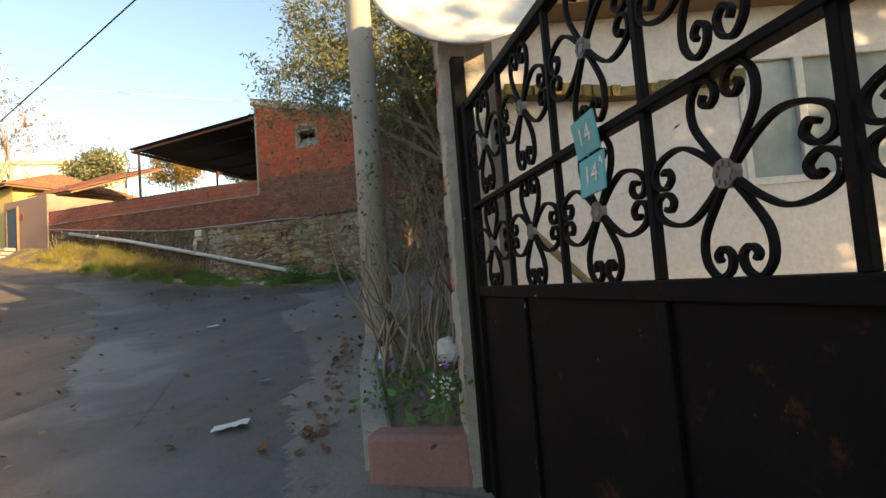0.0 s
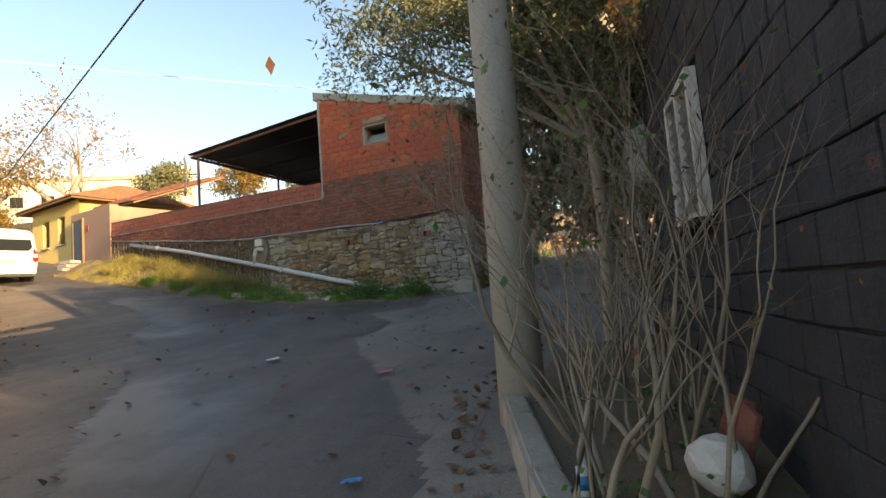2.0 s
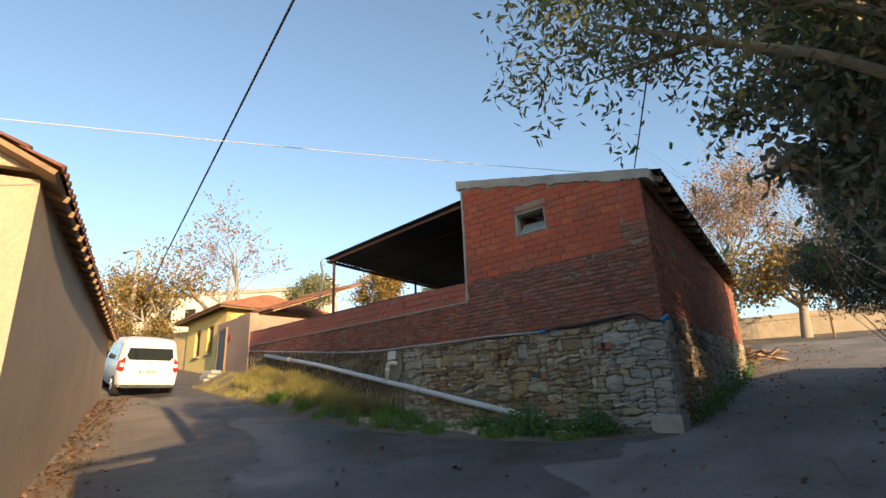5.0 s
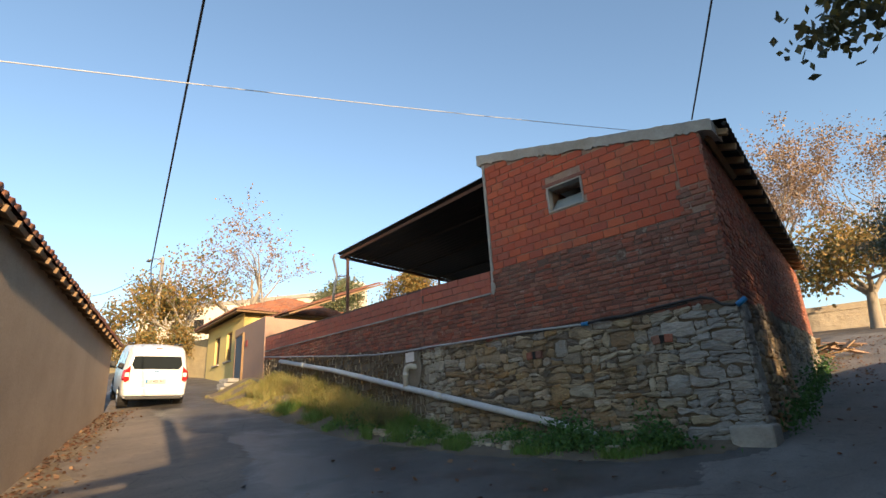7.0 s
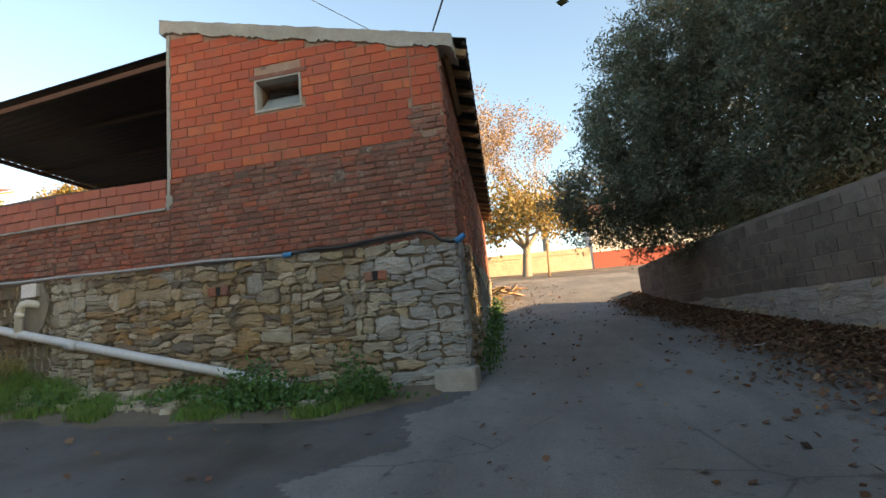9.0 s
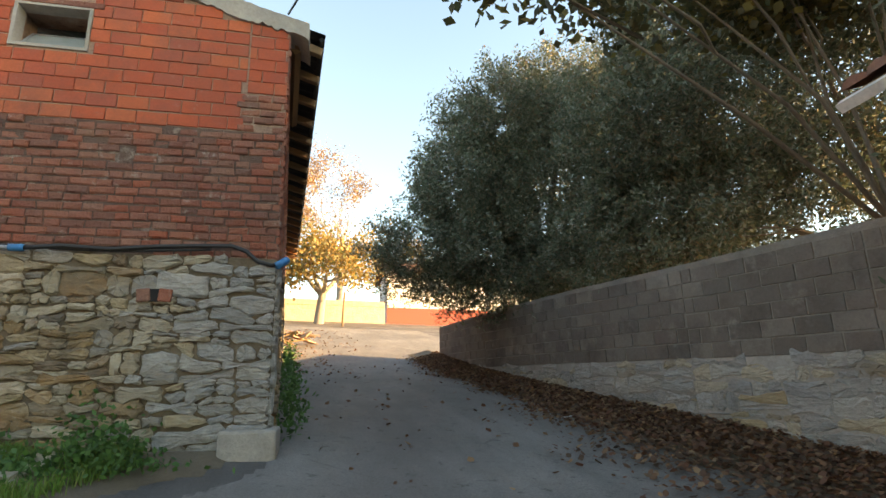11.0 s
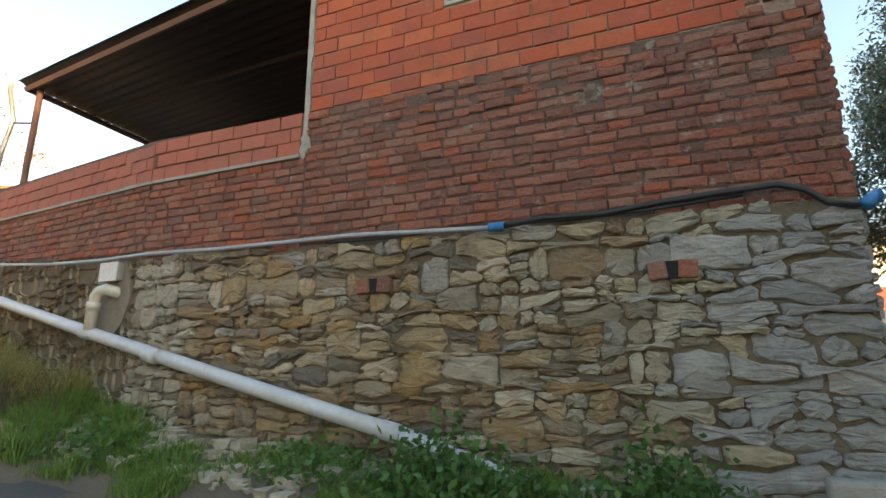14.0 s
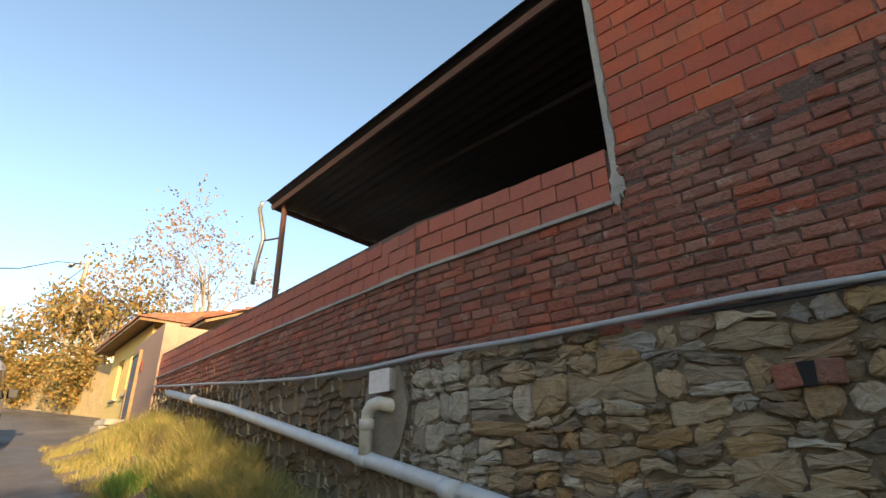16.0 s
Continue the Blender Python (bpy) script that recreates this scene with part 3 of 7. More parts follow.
edge.add(([(x, FACADE - 0.008, zz) for x, zz in ring] + [(x, FACADE + 0.03, zz) for x, zz in ring], [tuple(range(22))] + [(k, 22 + k, 22 + (k + 1) % 22, (k + 1) % 22) for k in range(22)]))
tagged(new("mortar_edge", edge.mesh("mortar_edge", CONCRETE)), "rough mortar trowelled along the gable's edge", "mortar", kind="structure")

win = empty("window_1", label="small grey framed window tilted open in the brick gable", category="window", kind="structure")
xa, xb, za, zb = WIN
bm = bmesh.new()
for b4 in ((xa, xb, za, za + 0.035), (xa, xb, zb - 0.03, zb), (xa, xa + 0.035, za + 0.035, zb - 0.03), (xb - 0.035, xb, za + 0.035, zb - 0.03)):
    box(bm, b4[0], b4[1], FACADE - 0.008, FACADE + 0.16, b4[2], b4[3], 0.004)
part("window_frame", done(bm, "window_frame", CONCRETE), win)


def glass_build(t, p):
    p.inputs["Base Color"].default_value = (0.32, 0.36, 0.36, 1)
    p.inputs["Roughness"].default_value = 0.12
    p.inputs["Metallic"].default_value = 0.0
    w = world_coords(t)
    t.links.new(ramp(t, noise_node(t, w, 3, 5, 0.6), [(0.3, (0.22, 0.25, 0.25)), (0.7, (0.36, 0.39, 0.38))]), p.inputs["Base Color"])


DUSTYGLASS = material("dusty_glass", glass_build)
sash = Soup()
for b4 in ((0.0, 0.60, 0.0, 0.025), (0.0, 0.60, 0.31, 0.335), (0.0, 0.025, 0.025, 0.31), (0.575, 0.60, 0.025, 0.31)):
    sash.add(prism([(b4[0], -0.012), (b4[1], -0.012), (b4[1], 0.012), (b4[0], 0.012)], b4[2], b4[3]))
part("sash", sash.mesh("sash", GALV), win, pose(xa + 0.065, FACADE + 0.06, za + 0.04, -38, 0, 0))
part("pane", boxmesh("pane", DUSTYGLASS, 0.025, 0.575, -0.003, 0.003, 0.025, 0.31), win, pose(xa + 0.065, FACADE + 0.06, za + 0.04, -38, 0, 0))
part("lintel", boxmesh("lintel", OLDBRICK, xa - 0.08, xb + 0.1, FACADE - 0.012, FACADE + 0.1, zb + 0.002, zb + 0.07, 0.008), win)

can = empty("canopy", label="black sheet canopy over the yard on rusty steel posts", category="canopy")
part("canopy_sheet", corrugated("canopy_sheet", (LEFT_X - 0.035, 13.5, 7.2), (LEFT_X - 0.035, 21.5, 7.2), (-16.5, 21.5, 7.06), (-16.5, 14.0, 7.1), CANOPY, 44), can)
part("front_beam", mesh("front_beam", *tube([(LEFT_X - 0.04, 13.62, 7.1), (-16.45, 14.12, 7.0)], 0.05, 4), RUSTMETAL), can, None, "rust red steel beam")
part("side_beam", mesh("side_beam", *tube([(-16.42, 14.12, 7.0), (-16.42, 21.4, 6.98)], 0.05, 4), RUSTMETAL), can)
# purlins darkened to the sheet's near-black, shade under the canopy put into their colour
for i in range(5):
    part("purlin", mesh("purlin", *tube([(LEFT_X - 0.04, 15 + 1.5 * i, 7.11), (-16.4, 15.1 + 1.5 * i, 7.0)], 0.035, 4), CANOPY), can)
for x, y in ((-16.2, 14.18), (-16.3, 18.1), (-16.3, 21.2)):
    part("post", mesh("post", *tube([(x, y, 4.2), (x, y, 6.98)], 0.045, 8), RUSTMETAL, True), can, None, "rusty steel post")
part("gutter", mesh("gutter", *tube([(-16.5, 13.95, 7.06), (-16.62, 13.98, 6.98), (-16.6, 14.1, 6.5), (-16.75, 14.1, 6.0), (-16.8, 14.12, 5.75)], 0.035, 8), GALV, True), can, None, "bent grey downpipe")
part("brace", mesh("brace", *tube([(-16.62, 14.1, 6.45), (-16.2, 14.18, 6.4)], 0.015, 6), RUSTMETAL), can)


# ---- roof tiles shared by the houses ----
def tile_roof(name, a, b, c, d, parent, mat=TILE, tile_w=0.22, tile_l=0.36):
    """Rows of half-round tiles over the plane a-b (eave) to d-c (ridge), as one joined mesh with a backing board."""
    a, b, c, d = (Vector(p) for p in (a, b, c, d))
    across, along = (b - a).length, ((d - a).length + (c - b).length) / 2
    nx, ny = max(2, int(across / tile_w)), max(2, int(along / tile_l))
    up = (b - a).cross(d - a).normalized()
    if up.z < 0:
        up = -up
    s = Soup()
    for j in range(ny):
        for i in range(nx):
            q0, q1 = j / ny, min(1.0, (j + 1.15) / ny)
            p0 = a.lerp(b, (i + 0.5) / nx).lerp(d.lerp(c, (i + 0.5) / nx), q0)
            p1 = a.lerp(b, (i + 0.5) / nx).lerp(d.lerp(c, (i + 0.5) / nx), q1)
            side = (b - a).normalized() * (across / nx * 0.52)
            lift = up * (0.05 + random.uniform(-0.012, 0.012))
            v = []
            for p, h in ((p0, 1.0), (p1, 0.55)):
                for k in range(5):
                    ang = math.pi * k / 4
                    v.append(p + side * math.cos(ang) + up * (0.075 * h * math.sin(ang)) + lift * h)
            s.add((v, [(k, k + 1, k + 6, k + 5) for k in range(4)] + [(0, 4, 3, 2, 1)]))
    part("tiles", s.mesh(name + "_tiles", mat, True), parent, None, "weathered red clay roof tiles")
    part("deck", mesh(name + "_deck", [a, b, c, d] + [p - up * 0.06 for p in (a, b, c, d)], [(0, 1, 2, 3), (7, 6, 5, 4), (0, 4, 5, 1), (1, 5, 6, 2), (2, 6, 7, 3), (3, 7, 4, 0)], TIMBER), parent)


# ---- plastered barn beside the lane ----
bn = empty("lane_barn", label="mud plastered barn with an overhanging tiled eave", category="barn")
along = Vector((BARN_B[0] - BARN_A[0], BARN_B[1] - BARN_A[1], 0)).normalized()
back = Vector((along.y, -along.x, 0)) * 6.5
A3, B3 = Vector((*BARN_A, 0)), Vector((*BARN_B, 0))
v, f = prism([(A3.x, A3.y), (B3.x, B3.y), ((B3 + back).x, (B3 + back).y), ((A3 + back).x, (A3 + back).y)], 0.2, 4.92)
part("wall", mesh("wall", v, f, BARNWALL), bn, None, "warm mud plastered wall")
out = -back.normalized() * 0.2
e0, e1 = A3 - along * 0.35 + out + Vector((0, 0, 4.92)), B3 + along * 0.35 + out + Vector((0, 0, 4.92))
r0, r1 = A3 - along * 0.35 + back * 0.5 + Vector((0, 0, 6.7)), B3 + along * 0.35 + back * 0.5 + Vector((0, 0, 6.7))
tile_roof("barn", e0, e1, r1, r0, bn)
k0, k1 = A3 - along * 0.35 + back + Vector((0, 0, 5.0)), B3 + along * 0.35 + back + Vector((0, 0, 5.0))
part("back_roof", mesh("back_roof", [r0, r1, k1, k0], [(0, 1, 2, 3)], TILE), bn)
for end in (A3, B3):
    g = [end, end + back, end + back * 0.5]
    part("gable", mesh("gable", [g[0] + Vector((0, 0, 5)), g[1] + Vector((0, 0, 5)), g[2] + Vector((0, 0, 6.6)), g[0] + along * 0.1 + Vector((0, 0, 5)), g[1] + along * 0.1 + Vector((0, 0, 5)), g[2] + along * 0.1 + Vector((0, 0, 6.6))], [(0, 1, 2), (3, 5, 4), (0, 3, 4, 1), (1, 4, 5, 2), (2, 5, 3, 0)], BARNWALL), bn)
raft = boxmesh("rafter_end", TIMBER, -0.04, 0.04, -0.26, 0.0, -0.09, 0.0, 0.006)
ang = math.degrees(math.atan2(-back.y, -back.x)) + 90
for i in range(24):
    p = A3 + along * (0.2 + i * 0.52)
    part("rafter_end", raft, bn, pose(p.x, p.y, 4.98, 18, 0, ang))

# ---- yellow house at the bend of the lane ----
hs = empty("yellow_house", label="small yellow plastered house with a red tiled roof", category="house")
HA, HB = Vector((-30.85, 16.75, 0)), Vector((-26.05, 16.15, 0))
hx = (HB - HA).normalized()
hy = Vector((-hx.y, hx.x, 0))
hm = Matrix(((hx.x, hy.x, 0, HA.x), (hx.y, hy.y, 0, HA.y), (0, 0, 1, 0), (0, 0, 0, 1)))
L = (HB - HA).length
base = 3.9
wall_s = []
wins = ((1.15, 1.85), (2.75, 3.45))
wz0, wz1 = 5.45, 6.75
xs = [0, wins[0][0], wins[0][1], wins[1][0], wins[1][1], L]
for i in range(5):
    xa, xb = xs[i], xs[i + 1]
    if i in (1, 3):
        wall_s.append(prism([(xa, 0), (xb, 0), (xb, 0.35), (xa, 0.35)], base - 1.5, wz0))
        wall_s.append(prism([(xa, 0), (xb, 0), (xb, 0.35), (xa, 0.35)], wz1, 7.35))
    else:
        wall_s.append(prism([(xa, 0), (xb, 0), (xb, 0.35), (xa, 0.35)], base - 1.5, 7.35))
wall_s.append(prism([(L, 0), (L + 0.0, 5.2), (L - 0.35, 5.2), (L - 0.35, 0.352)], base - 1.5, 7.35))
wall_s.append(prism([(0, 0.352), (0.35, 0.352), (0.35, 5.2), (0, 5.2)], base - 1.5, 7.35))
wall_s.append(prism([(0.352, 4.85), (L - 0.352, 4.85), (L - 0.352, 5.2), (0.352, 5.2)], base - 1.5, 7.35))
for piece in wall_s:
    part("wall", mesh("wall", *piece, YELLOW), hs, hm, "flaking yellow plaster wall")
part("stone_base", mesh("stone_base", *prism([(-0.05, -0.06), (L + 0.05, -0.06), (L + 0.05, -0.004), (-0.05, -0.004)], base - 1.5, base + 0.75), PINKWALL), hs, hm, "worn brown plinth")
for xa, xb in wins:
    w = part("window", boxmesh("window", DARKVOID, xa, xb, 0.2, 0.22, wz0, wz1), hs, hm)
    bm = bmesh.new()
    for b4 in ((xa, xb, wz0, wz0 + 0.06), (xa, xb, wz1 - 0.06, wz1), (xa, xa + 0.06, wz0 + 0.06, wz1 - 0.06), (xb - 0.06, xb, wz0 + 0.06, wz1 - 0.06), (xa + 0.32, xa + 0.37, wz0 + 0.06, wz1 - 0.06)):
        box(bm, b4[0], b4[1], 0.1, 0.2, b4[2], b4[3], 0.006)
    part("frame", done(bm, "frame", TIMBER), w)
    part("sill", boxmesh("sill", CONCRETE, xa - 0.08, xb + 0.08, -0.1, 0.1, wz0 - 0.07, wz0, 0.01), w)
P = lambda x, y, z: hm @ Vector((x, y, z))
tile_roof("house_front", P(-0.5, -0.55, 7.3), P(L + 0.55, -0.55, 7.3), P(L - 1.6, 2.6, 8.5), P(1.6, 2.6, 8.5), hs)
tile_roof("house_east", P(L + 0.55, -0.55, 7.3), P(L + 0.55, 5.75, 7.3), P(L - 1.55, 2.65, 8.5), P(L - 1.6, 2.6, 8.5), hs)
tile_roof("house_back", P(L + 0.55, 5.75, 7.3), P(-0.5, 5.75, 7.3), P(1.6, 2.6, 8.5), P(L - 1.6, 2.6, 8.5), hs)
tile_roof("house_west", P(-0.5, 5.75, 7.3), P(-0.5, -0.55, 7.3), P(1.6, 2.6, 8.5), P(1.55, 2.65, 8.5), hs)
# lower wing between the house and the parapet, and its door
wg = empty("house_wing", label="brown plastered wing with a dark blue door", category="annex")
part("wall", mesh("wall", *prism([(-26.0, 15.76), (-22.1, 14.96), (-22.0, 15.25), (-25.95, 16.04)], 2.5, [6.5, 6.35, 6.35, 6.5]), PINKWALL), wg)
part("return_wall", mesh("return_wall", *prism([(-22.1, 14.96), (-21.6, 17.5), (-21.9, 17.5), (-22.35, 15.3)], 2.5, 6.3), PINKWALL), wg)
DOORBLUE = worn("dark_blue_door", (0.05, 0.07, 0.10), (0.09, 0.08, 0.08), 30, 2.0, 0.5, 0.6, 0.2, 0.004)
dm = pose(-25.6, 15.67, 4.05, 0, 0, -11.6)
dr = part("door", boxmesh("door", DOORBLUE, 0, 0.95, -0.05, 0.02, 0, 2.05, 0.01), wg, dm, "dark blue plank door")
bm = bmesh.new()
for b4 in ((-0.08, 0.0, 0, 2.13), (0.95, 1.03, 0, 2.13), (0, 0.95, 2.05, 2.13)):
    box(bm, b4[0], b4[1], -0.07, 0.02, b4[2], b4[3], 0.005)
part("frame", done(bm, "frame", TIMBER), dr)
part("number_plate", boxmesh("number_plate", REDPAINT, 1.3, 1.55, -0.03, -0.012, 1.5, 1.75, 0.003), wg, dm, "small blue and white wall plate")
tile_roof("wing", P(L + 0.6, 0.3, 6.75), P(L + 4.3, 0.1, 6.5), P(L + 4.5, 4.2, 8.1), P(L + 0.6, 4.2, 8.4), wg)
steps = empty("stone_steps", label="stack of pale stone steps by the house wall", category="steps")
for i in range(4):
    part("step", boxmesh("step", GREYSTONE, -0.35, 0.35, -0.25, 0.25, 0.0, 0.15, 0.02), steps, pose(-25.3 + 0.05 * i, 15.0 + 0.08 * i, 3.75 + 0.17 * i, 0, 0, -10 + 4 * i))
RUIN = worn("ochre_rubble", (0.5, 0.38, 0.2), (0.36, 0.27, 0.15), 6, 1.5, 0.8, 0.95, 1.0, 0.06)
thing("rubble_wall", mesh("rubble_wall", *prism([(-31.1, 16.9), (-47, 15.5), (-47, 16.1), (-31.1, 17.5)], 2.5, [7.0, 7.6, 7.6, 7.0]), RUIN), label="ochre rubble wall along the upper lane", category="wall")

# ---- far buildings ----
fb = empty("far_building", label="long pale two storey building behind the trees", category="building")
part("wall", mesh("wall", *prism([(-84, 30), (-60, 46.5), (-63, 52), (-88, 36)], 8, 19.2), FARGREY), fb)
part("roof", mesh("roof", *prism([(-84.6, 29.6), (-59.6, 46.4), (-62.6, 52.4), (-88.6, 36.2)], 19.2, 19.7), CONCRETE), fb)
for i in range(8):
    k = (i + 0.7) / 8.6
    part("window", boxmesh("window", DARKVOID, -0.7, 0.7, -0.06, 0.06, 0, 1.3, 0.01), fb, pose(-84 + 24 * k + 0.02, 30 + 16.5 * k - 0.05, 16.2, 0, 0, 34.5))
thing("water_tower", mesh("water_tower", *prism([(-59.5, 46.5), (-57.4, 48), (-59.0, 50), (-61, 48.5)], 8, 20.6), FARGREY), label="square pale concrete tower behind the yard", category="tower")
MESHGREEN = worn("green_fence", (0.25, 0.42, 0.36), (0.3, 0.42, 0.36), 10, 0.5, 0.5, 0.7, 0.1, 0.01)
fen = empty("green_fence", label="pale green slatted metal fence behind the yard", category="fence")
slat = boxmesh("slat", MESHGREEN, -0.05, 0.05, -0.03, 0.03, 0, 3.2)
for i in range(34):
    part("slat", slat, fen, pose(-56.5 + 0.42 * i, 48.6 + 0.25 * i, 14.6, 0, 0, 30))
part("rail", mesh("rail", *tube([(-56.6, 48.5, 17.4), (-42.3, 57, 17.4)], 0.05, 4), MESHGREEN), fen)

# ---- garden wall ----
BLOCKMORTAR = worn("block_mortar", (0.28, 0.245, 0.21), (0.15, 0.125, 0.105), 30, 2.0, 0.8, 0.95, 0.7, 0.02)
gwall = empty("garden_wall", label="grey concrete block wall on a rubble stone base", category="wall")
GW_BASE = []
pts = [Vector((x, y, 0)) for x, y in GARDEN]
for a, b in zip(pts[:-1], pts[1:]):
    n = Vector((b.y - a.y, a.x - b.x, 0)).normalized() * -0.22
    if n.x < 0:
        n = -n
    za, zb = ground_z(a.x, a.y), ground_z(b.x, b.y)
    ta, tb = 3.0 + (a.y - 14) * 0.004 - 0.36, 3.0 + (b.y - 14) * 0.004 - 0.36
    ca, cb = 3.92, 3.92
    part("stone_base", mesh("stone_base", *prism([(a.x, a.y), (b.x, b.y), ((b + n).x, (b + n).y), ((a + n).x, (a + n).y)], [za - 0.3, zb - 0.3] * 2, [ta, tb, tb, ta]), CONCRETE), gwall)
    part("block_core", mesh("block_core", *prism([(a.x + 0.002, a.y), (b.x + 0.002, b.y), ((b + n).x, (b + n).y), ((a + n).x, (a + n).y)], [ta, tb, tb, ta], [ca, cb, cb, ca]), BLOCKMORTAR), gwall)
    GW_BASE.append((a, b, za, zb, ta, tb, ca, cb))

# ---- utility pole ----
up_ = empty("utility_pole", pose(-2.88, 5.52, 0), label="tall round grey concrete utility pole at the kerb", category="pole")
v, f = tube([(0, 0, 0.3), (0, 0, 3), (0, 0, 6), (0, 0, 7.4)], 0.14, 24, [0.178, 0.155, 0.135, 0.125])
part("shaft", mesh("shaft", v, f, POLE, True), up_)
bm = bmesh.new()
box(bm, -0.75, 0.75, -0.05, 0.05, 6.6, 6.7, 0.01)
part("crossarm", done(bm, "crossarm", GALV), up_)

# ---- shed with dark painted brick wall beside the gate ----
sh = empty("dark_shed", label="low shed with dark painted hollow brick wall", category="shed")
DW_A, DW_B = Vector((-1.07, 3.0, 0)), Vector((-1.95, 7.75, 0))
part("front_wall", mesh("front_wall", *prism([(DW_A.x + 0.02, DW_A.y), (-1.277, 4.2), (-1.06, 4.26), (-0.86, 3.06)], 0.0, 4.35), DARKWALL), sh)
part("wall", mesh("wall", *prism([(-1.277, 4.205), (DW_B.x + 0.02, DW_B.y), (-1.15, 10.7), (5.2, 11.2), (6.6, 7.1)], 0.0, 4.5), DARKWALL), sh)
tile_roof("shed", (-1.8, 10.95, 4.62), (-2.2, 7.3, 4.55), (1.6, 7.2, 6.0), (1.6, 11.2, 6.0), sh)
tile_roof("shed_low", (-2.2, 7.3, 4.55), (-1.25, 2.9, 4.4), (-0.4, 3.9, 4.75), (1.6, 7.2, 6.0), sh)
part("fascia", mesh("fascia", *tube([(-1.84, 10.97, 4.53), (-2.24, 7.3, 4.47)], 0.06, 4), WHITEWALL), sh, None, "white painted fascia board")
part("back_roof", mesh("back_roof", [(1.6, 11.2, 6.02), (1.6, 7.2, 6.02), (6.9, 7.0, 4.4), (5.6, 11.6, 4.4)], [(0, 1, 2, 3)], TILE), sh)
lv = part("window", boxmesh("window", DARKVOID, 0, 0.82, -0.05, 0.02, 0, 0.95, 0.004), sh, pose(-1.5, 5.35, 2.05, 0, 0, 100.7), "white framed louvred window")
bm = bmesh.new()
for b4 in ((0, 0.82, 0, 0.05), (0, 0.82, 0.9, 0.95), (0, 0.05, 0.05, 0.9), (0.77, 0.82, 0.05, 0.9), (0.39, 0.43, 0.05, 0.9)):
    box(bm, b4[0], b4[1], 0.021, 0.09, b4[2], b4[3], 0.004)
part("window_frame", done(bm, "window_frame", WHITEWALL), lv)
slat2 = boxmesh("louvre", GALV, 0.05, 0.77, -0.004, 0.004, 0, 0.05, 0.001)
for i in range(10):
    part("louvre", slat2, lv, pose(0, 0.045, 0.07 + 0.084 * i, -35, 0, 0))
part("sill", boxmesh("sill", DARKVOID, -0.05, 0.9, -0.02, 0.14, -0.05, 0.0, 0.004), lv)
mb = empty("meter_box", pose(-2.02, 8.05, 2.72, 0, 0, 100), label="pale grey metal electricity meter box", category="meter box")
part("body", boxmesh("body", GALV, -0.28, 0.28, -0.02, 0.2, 0, 0.66, 0.015), mb)
part("door", boxmesh("door", GALV, -0.25, 0.25, 0.2, 0.215, 0.03, 0.63, 0.008), mb)
part("conduit", mesh("conduit", *tube([(0, 0.1, 0), (0, 0.1, -1.9)], 0.03, 8), PVC, True), mb, None, "white plastic conduit")

# ---- gate, its pillar and the white house behind ----
GD = Vector((0.52, -0.855, 0)).normalized()
GA = Vector((-1.0, 2.9, 0))
gm = Matrix(((GD.x, -GD.y, 0, GA.x), (GD.y, GD.x, 0, GA.y), (0, 0, 1, 0), (0, 0, 0, 1)))   # u along the gate, v away from the lane
pil = empty("gate_pillar", gm, label="rough concrete pillar with exposed hollow brick ends", category="pillar")
ps = Soup()
for i in range(72):
    za, zb = 0.1 + 0.04 * i, 0.1 + 0.04 * (i + 1)
    j = [0.016 * noise.noise(Vector((k * 5, 0, za * 6))) + random.uniform(-0.004, 0.004) for k in range(4)]
    ps.add(prism([(-0.045 + j[0], -0.10 + j[1]), (0.055 + j[2], -0.10 + j[3]), (0.055, 0.16), (-0.045, 0.16)], za, zb))
part("column", ps.mesh("column", CONCRETE), pil)
for i in range(15):
    z = 0.32 + 0.185 * i
    kind = i % 3
    if kind == 0:
        b = boxmesh("brick_end", BRICK, -0.20, -0.118, -0.09, 0.1, z, z + 0.165, 0.006)
        part("brick_end", b, pil, pose(0.07, 0, 0), "bare orange brick end")
    elif kind == 1:
        s = Soup()
        for (xa, xb) in ((-0.20, -0.186), (-0.165, -0.152), (-0.132, -0.118)):
            s.add(prism([(xa, -0.09), (xb, -0.09), (xb, 0.1), (xa, 0.1)], z, z + 0.165))
        for k in range(5):
            zz = z + 0.0375 * k
            for xa, xb in ((-0.186, -0.165), (-0.152, -0.132)):
                s.add(prism([(xa, -0.085), (xb, -0.085), (xb, 0.1), (xa, 0.1)], zz, zz + 0.015))
        s.add(prism([(-0.186, 0.02), (-0.132, 0.02), (-0.132, 0.03), (-0.186, 0.03)], z + 0.001, z + 0.16))
        part("brick_end", s.mesh("brick_end", CONCRETE), pil, pose(0.07, 0, 0), "open cells of a hollow brick")
    else:
        part("brick_end", boxmesh("brick_end", CONCRETE, -0.205, -0.118, -0.10, 0.1, z - 0.01, z + 0.175, 0.02), pil, pose(0.07, 0, 0), "mortar covered brick end")

gate = empty("iron_gate", gm, label="black iron gate with scrollwork above a sheet panel", category="gate")
GL = 3.0
RAIL, MID, TOP = 1.41, 1.86, 2.40


def bar(u0, u1, v0, v1, z0, z1, b=0.004):
    return boxmesh("bar", BLACKMETAL, u0, u1, v0, v1, z0, z1, b)


